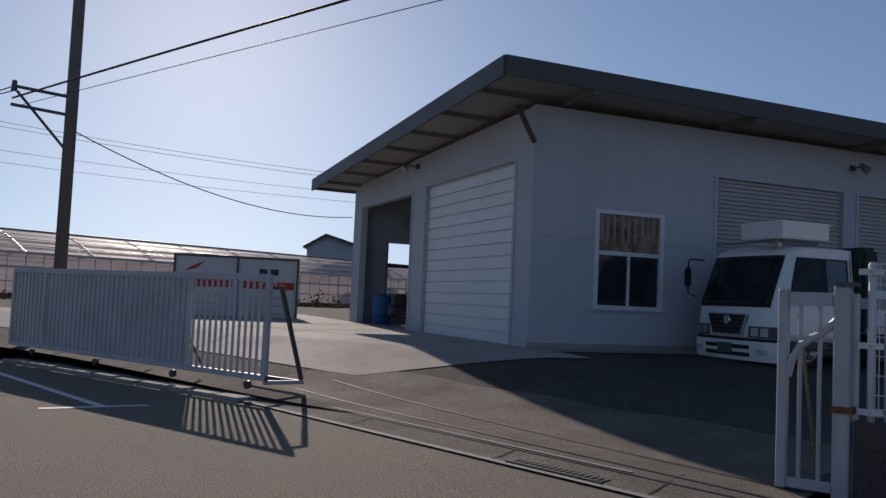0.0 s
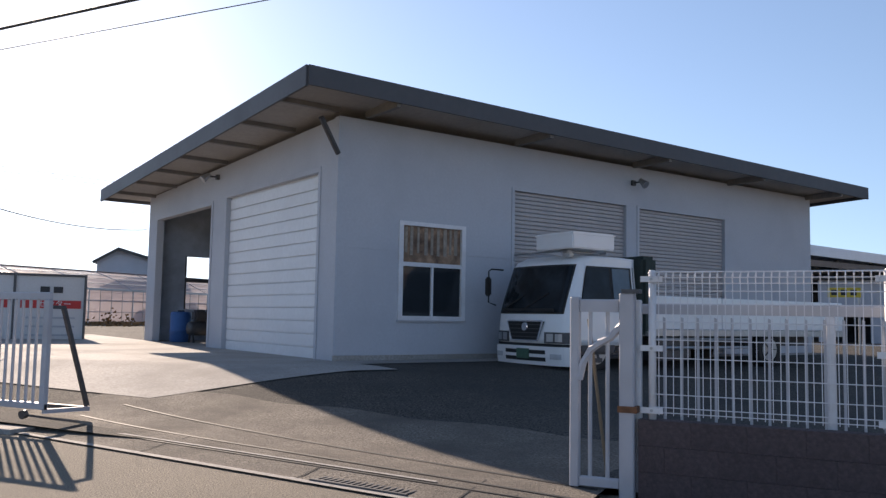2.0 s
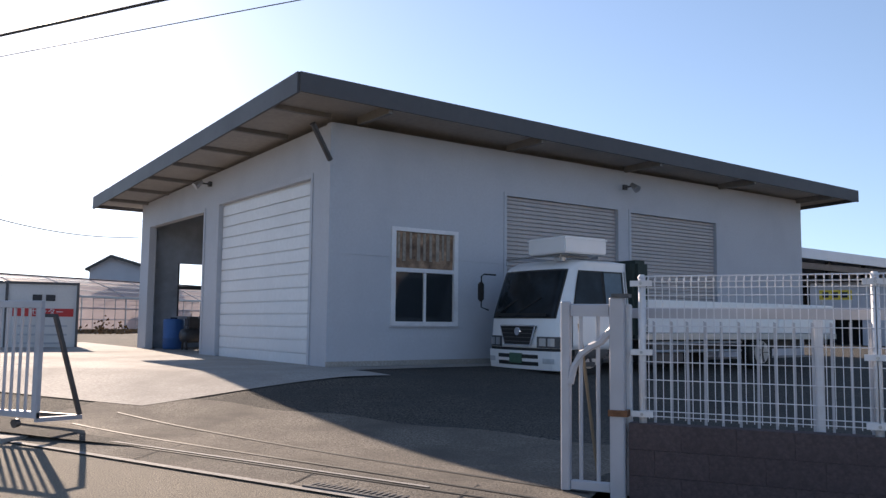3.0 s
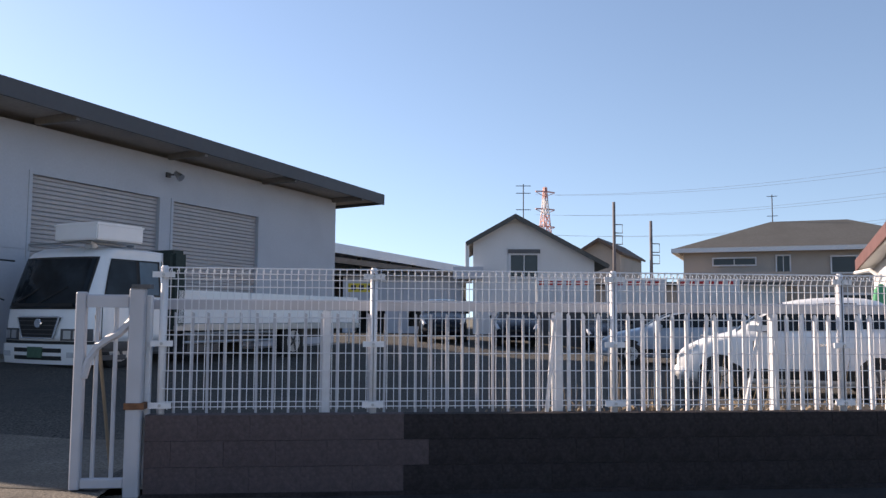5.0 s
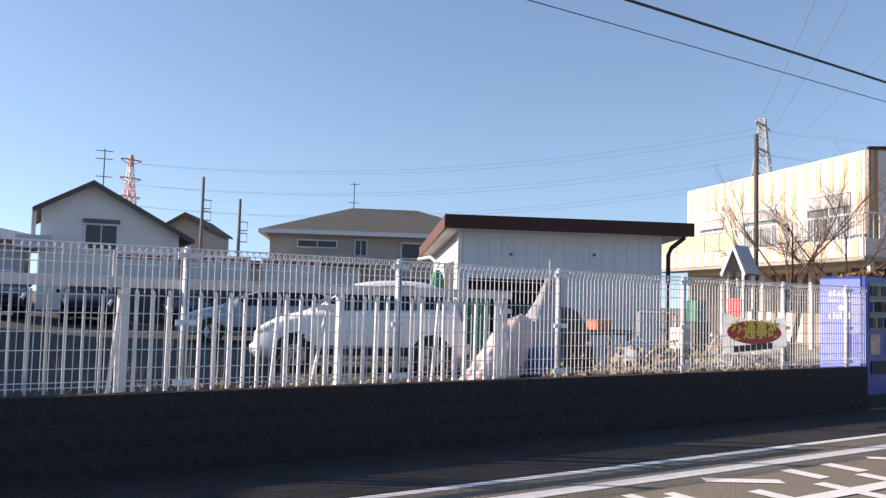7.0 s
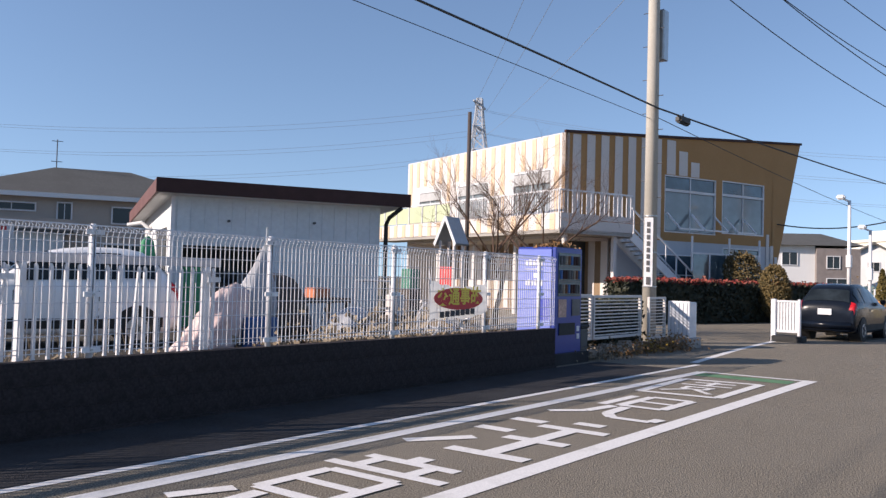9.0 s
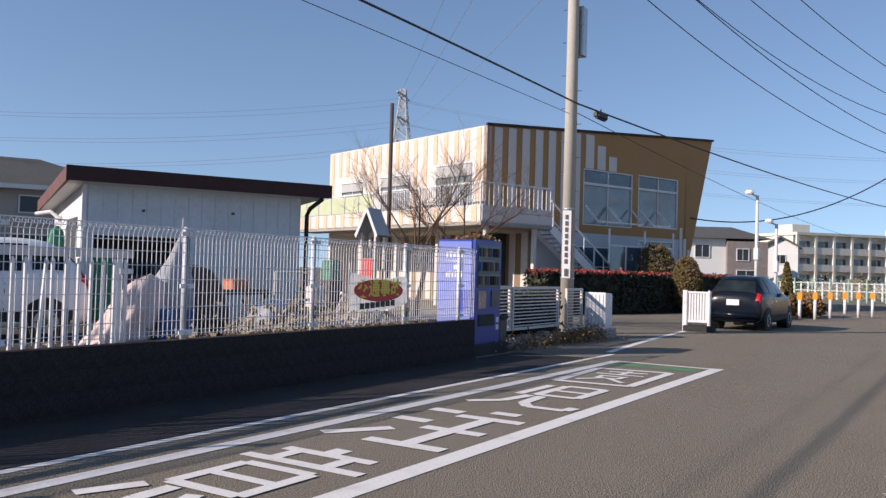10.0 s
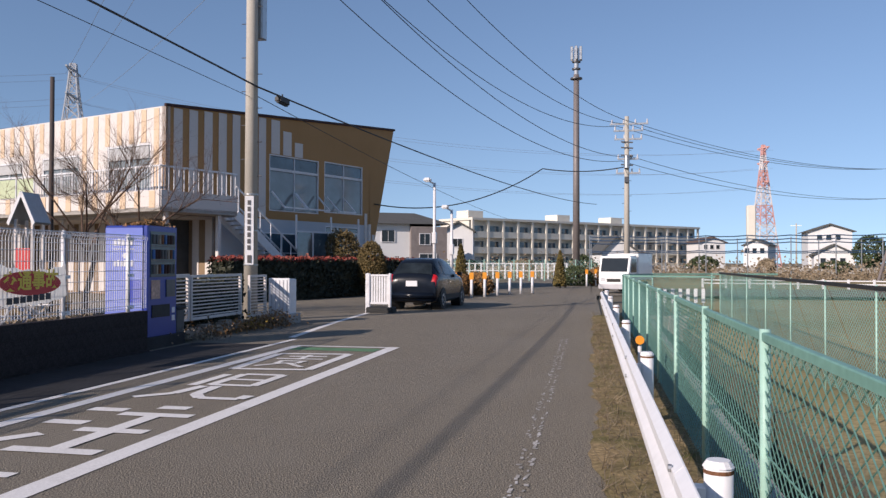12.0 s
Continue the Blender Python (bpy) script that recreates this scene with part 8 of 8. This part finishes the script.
for x in (2, 28, 46):
    part("roof_tank", Geo().box(x, 4, 10.5, x + 4, 8, 12.2), M_SCHOOL, sc)

hb = thing("house", "grey and white two-storey house beyond the nursery", "house", pose(95.0, 27.0, 0, 0, 0, -60))
part("wall", Geo().box(-5, 0, 0, 4, 7, 6.0), M_HOUSEWHITE, hb)
part("bay", Geo().box(4, -0.6, 0, 8.5, 7, 5.6), mat("grey_brown_siding", (0.22, 0.19, 0.18), 0.8), hb)
part("roof", Geo().add([(-5.6, -0.8, 5.9), (9, -0.8, 5.9), (9, 7.6, 5.9), (-5.6, 7.6, 5.9), (-2, 3.4, 7.4), (5.6, 3.4, 7.4)], [(0, 1, 5, 4), (1, 2, 5), (2, 3, 4, 5), (3, 0, 4), (3, 2, 1, 0)]), M_ROOF, hb)
part("porch_roof", Geo().box(-6.5, -2.2, 2.9, -1, 0, 3.15), M_ROOF, hb)
for a, b, z0, z1 in ((-3.6, -1.8, 3.7, 5.2), (0.5, 2.2, 3.7, 5.2), (-3, 0, 0.6, 2.5)):
    window(hb, a, b, z0, z1, -0.06, 2, 1, M_GLASS)
for a, b, z0, z1 in ((5, 6.4, 3.4, 4.8), (5, 7.2, 0.8, 2.4)):
    window(hb, a, b, z0, z1, -0.66, 2, 1, M_GLASS)
x, y = at_bearing(-79.75, 113.0)
hs = gable_house(pose(x, y, 0, 0, 0, -82), "white gabled house beside the grey one", -2.3, 2.3, 6.9, 5.7, 5.6, 8.0, M_HOUSEWHITE, M_ROOF)
window(hs, -0.8, 0.6, 3.4, 4.6, -0.05, 2, 1, M_GLASS)
for px, d, y0, w, e, ap, turn, wl, rm in ((159.4, 0, -38.1, 4.2, 7.0, 8.4, 75, M_HOUSEWHITE, M_ROOF), (208.5, 0, -23.7, 3.6, 6.2, 7.6, 95, M_HOUSEWHITE, M_ROOF_BROWN), (182.7, 0, -29.3, 2.8, 5.0, 6.3, 60, M_HOUSEWHITE, M_ROOF), (150.0, 0, -62.0, 6.0, 5.0, 7.0, 60, M_HOUSEBEIGE, M_ROOF), (150.0, 0, -36.5, 3.6, 2.8, 4.6, 70, M_HOUSEWHITE, M_ROOF)):
    h = gable_house(pose(px, y0, 0, 0, 0, turn - 170), "white dark-roofed house at the edge of the field", -w, w, ap, e, e, 9.0, wl, rm)
    for i in range(3):
        window(h, -2.2 + 1.5 * i, -1.2 + 1.5 * i, e - 1.6, e - 0.5, -0.05, 1, 1, M_GLASS)
gable_house(pose(109.0, -0.6, 0, 0, 0, -75), "white hut with a steep blue-grey roof", -2.2, 3.4, 4.8, 2.6, 2.4, 6.0, M_HOUSEWHITE, M_ROOF)
single("chimney", Geo().slab(-0.95, -0.95, 0, 0.95, 0.95, 14.3, 0.2), M_SCHOOL, "tall square pale chimney stack", "chimney", at=pose(198, -30.8, 0))
for k in range(2):
    n = thing("net_fence", "dark blue net stretched on slim posts", "net")
    for i in range(15):
        p = Vector((80.4, 2.0, 0)).lerp(Vector((70.0, -46.0, 0)), i / 14) + Vector((6 * k, 0, 0))
        part("post", Geo().tube(p, p + Vector((0, 0, 3.9 - 0.05 * i)), 0.05, n=6), M_STEEL, n)
    a, b = Vector((80.4 + 6 * k, 2.0, 0)), Vector((70.0 + 6 * k, -46.0, 0))
    g = Geo()
    for z in (3.2, 3.5, 3.8) if k == 0 else (2.4, 2.55):
        pts = [a.lerp(b, i / 42) + Vector((0, 0, z - 0.1 * abs(math.sin(i * math.pi / 3)))) for i in range(43)]
        g.path(pts, 0.045, 4)
    part("net_band", g, M_BLUENET, n)
for i in range(26):
    a = -76.5 - 1.3 * i
    d = 105 + 9 * math.sin(i * 2.1)
    x, y = at_bearing(a, d)
    if i % 3 == 0:
        round_bush(pose(x, y, -0.5), 1.4 + 0.5 * math.sin(i), 2.0 + 0.5 * math.sin(i * 1.7), 420, 0.4, M_TREE if i % 2 else M_DRYWEED, "far evergreen tree at the field's edge", i, "tree", 0.6)
    else:
        w = single("garden_wall", Geo().box(-2.2, 0, 0, 2.2, 0.25, 0.8 + 0.2 * math.sin(i * 3)), M_CONCRETE, "low garden wall at the field's edge", "wall", at=pose(x, y, 0, 0, 0, a))
x, y = at_bearing(-105.7, 150.0)
round_bush(pose(x, y, -0.3), 2.3, 5.4, 1100, 0.45, M_TREE, "rounded dark evergreen tree beside the far house", 71, "tree", 0.9)
small_car(pose(119.0, -37.8, -0.14, 0, 0, 75), "white car parked far off beside the field", M_CARWHITE, M_TRUCKGLASS, 4.0, 1.6, 1.45, plate=False)


def scrub(r):
    p, q = at_bearing(r.uniform(-112, -78), r.uniform(72, 96))
    return (p, q, abs(r.gauss(0, 0.75)) * (0.6 + 0.5 * math.sin(p * 0.31 + q * 0.17)))


single("scrub", Geo().leaves(9000, scrub, 0.24, 61), M_DRYWEED, "brown winter scrub along the field's far edge", "scrub", "stuff")
fence_far = thing("school_fence", "green mesh fence round the school grounds", "fence")
for i in range(22):
    p = Vector((64, 22, 0)).lerp(Vector((62, -2, 0)), i / 21)
    part("post", Geo().tube(p, p + Vector((0, 0, 1.6)), 0.035, n=6), M_GREENPOST, fence_far)
tagged(part("mesh_wires", chain_link(Geo(), 24.0, 0.1, 1.55, 0.29, 0.012), M_GREENFENCE, fence_far), kind="stuff").matrix_basis = pose(64, 22, 0, 0, 0, -94.8)

# thin dead grass on the verge
g = Geo()
rg = random.Random(77)
for _ in range(2600):
    x = rg.uniform(2.5, 20) if rg.random() < 0.8 else rg.uniform(-6, 24)
    y = verge_y(x) - rg.uniform(0.02, 0.75)
    p = Vector((x, y, 0.01))
    q = p + Vector((rg.gauss(0, 0.07), rg.gauss(0, 0.05), rg.uniform(0.02, 0.11)))
    g.tube(p, q, 0.004, 0.001, n=3, caps=False)
single("dead_grass", g, M_DRYWEED, "thin dead grass blades on the verge", "grass", "stuff")
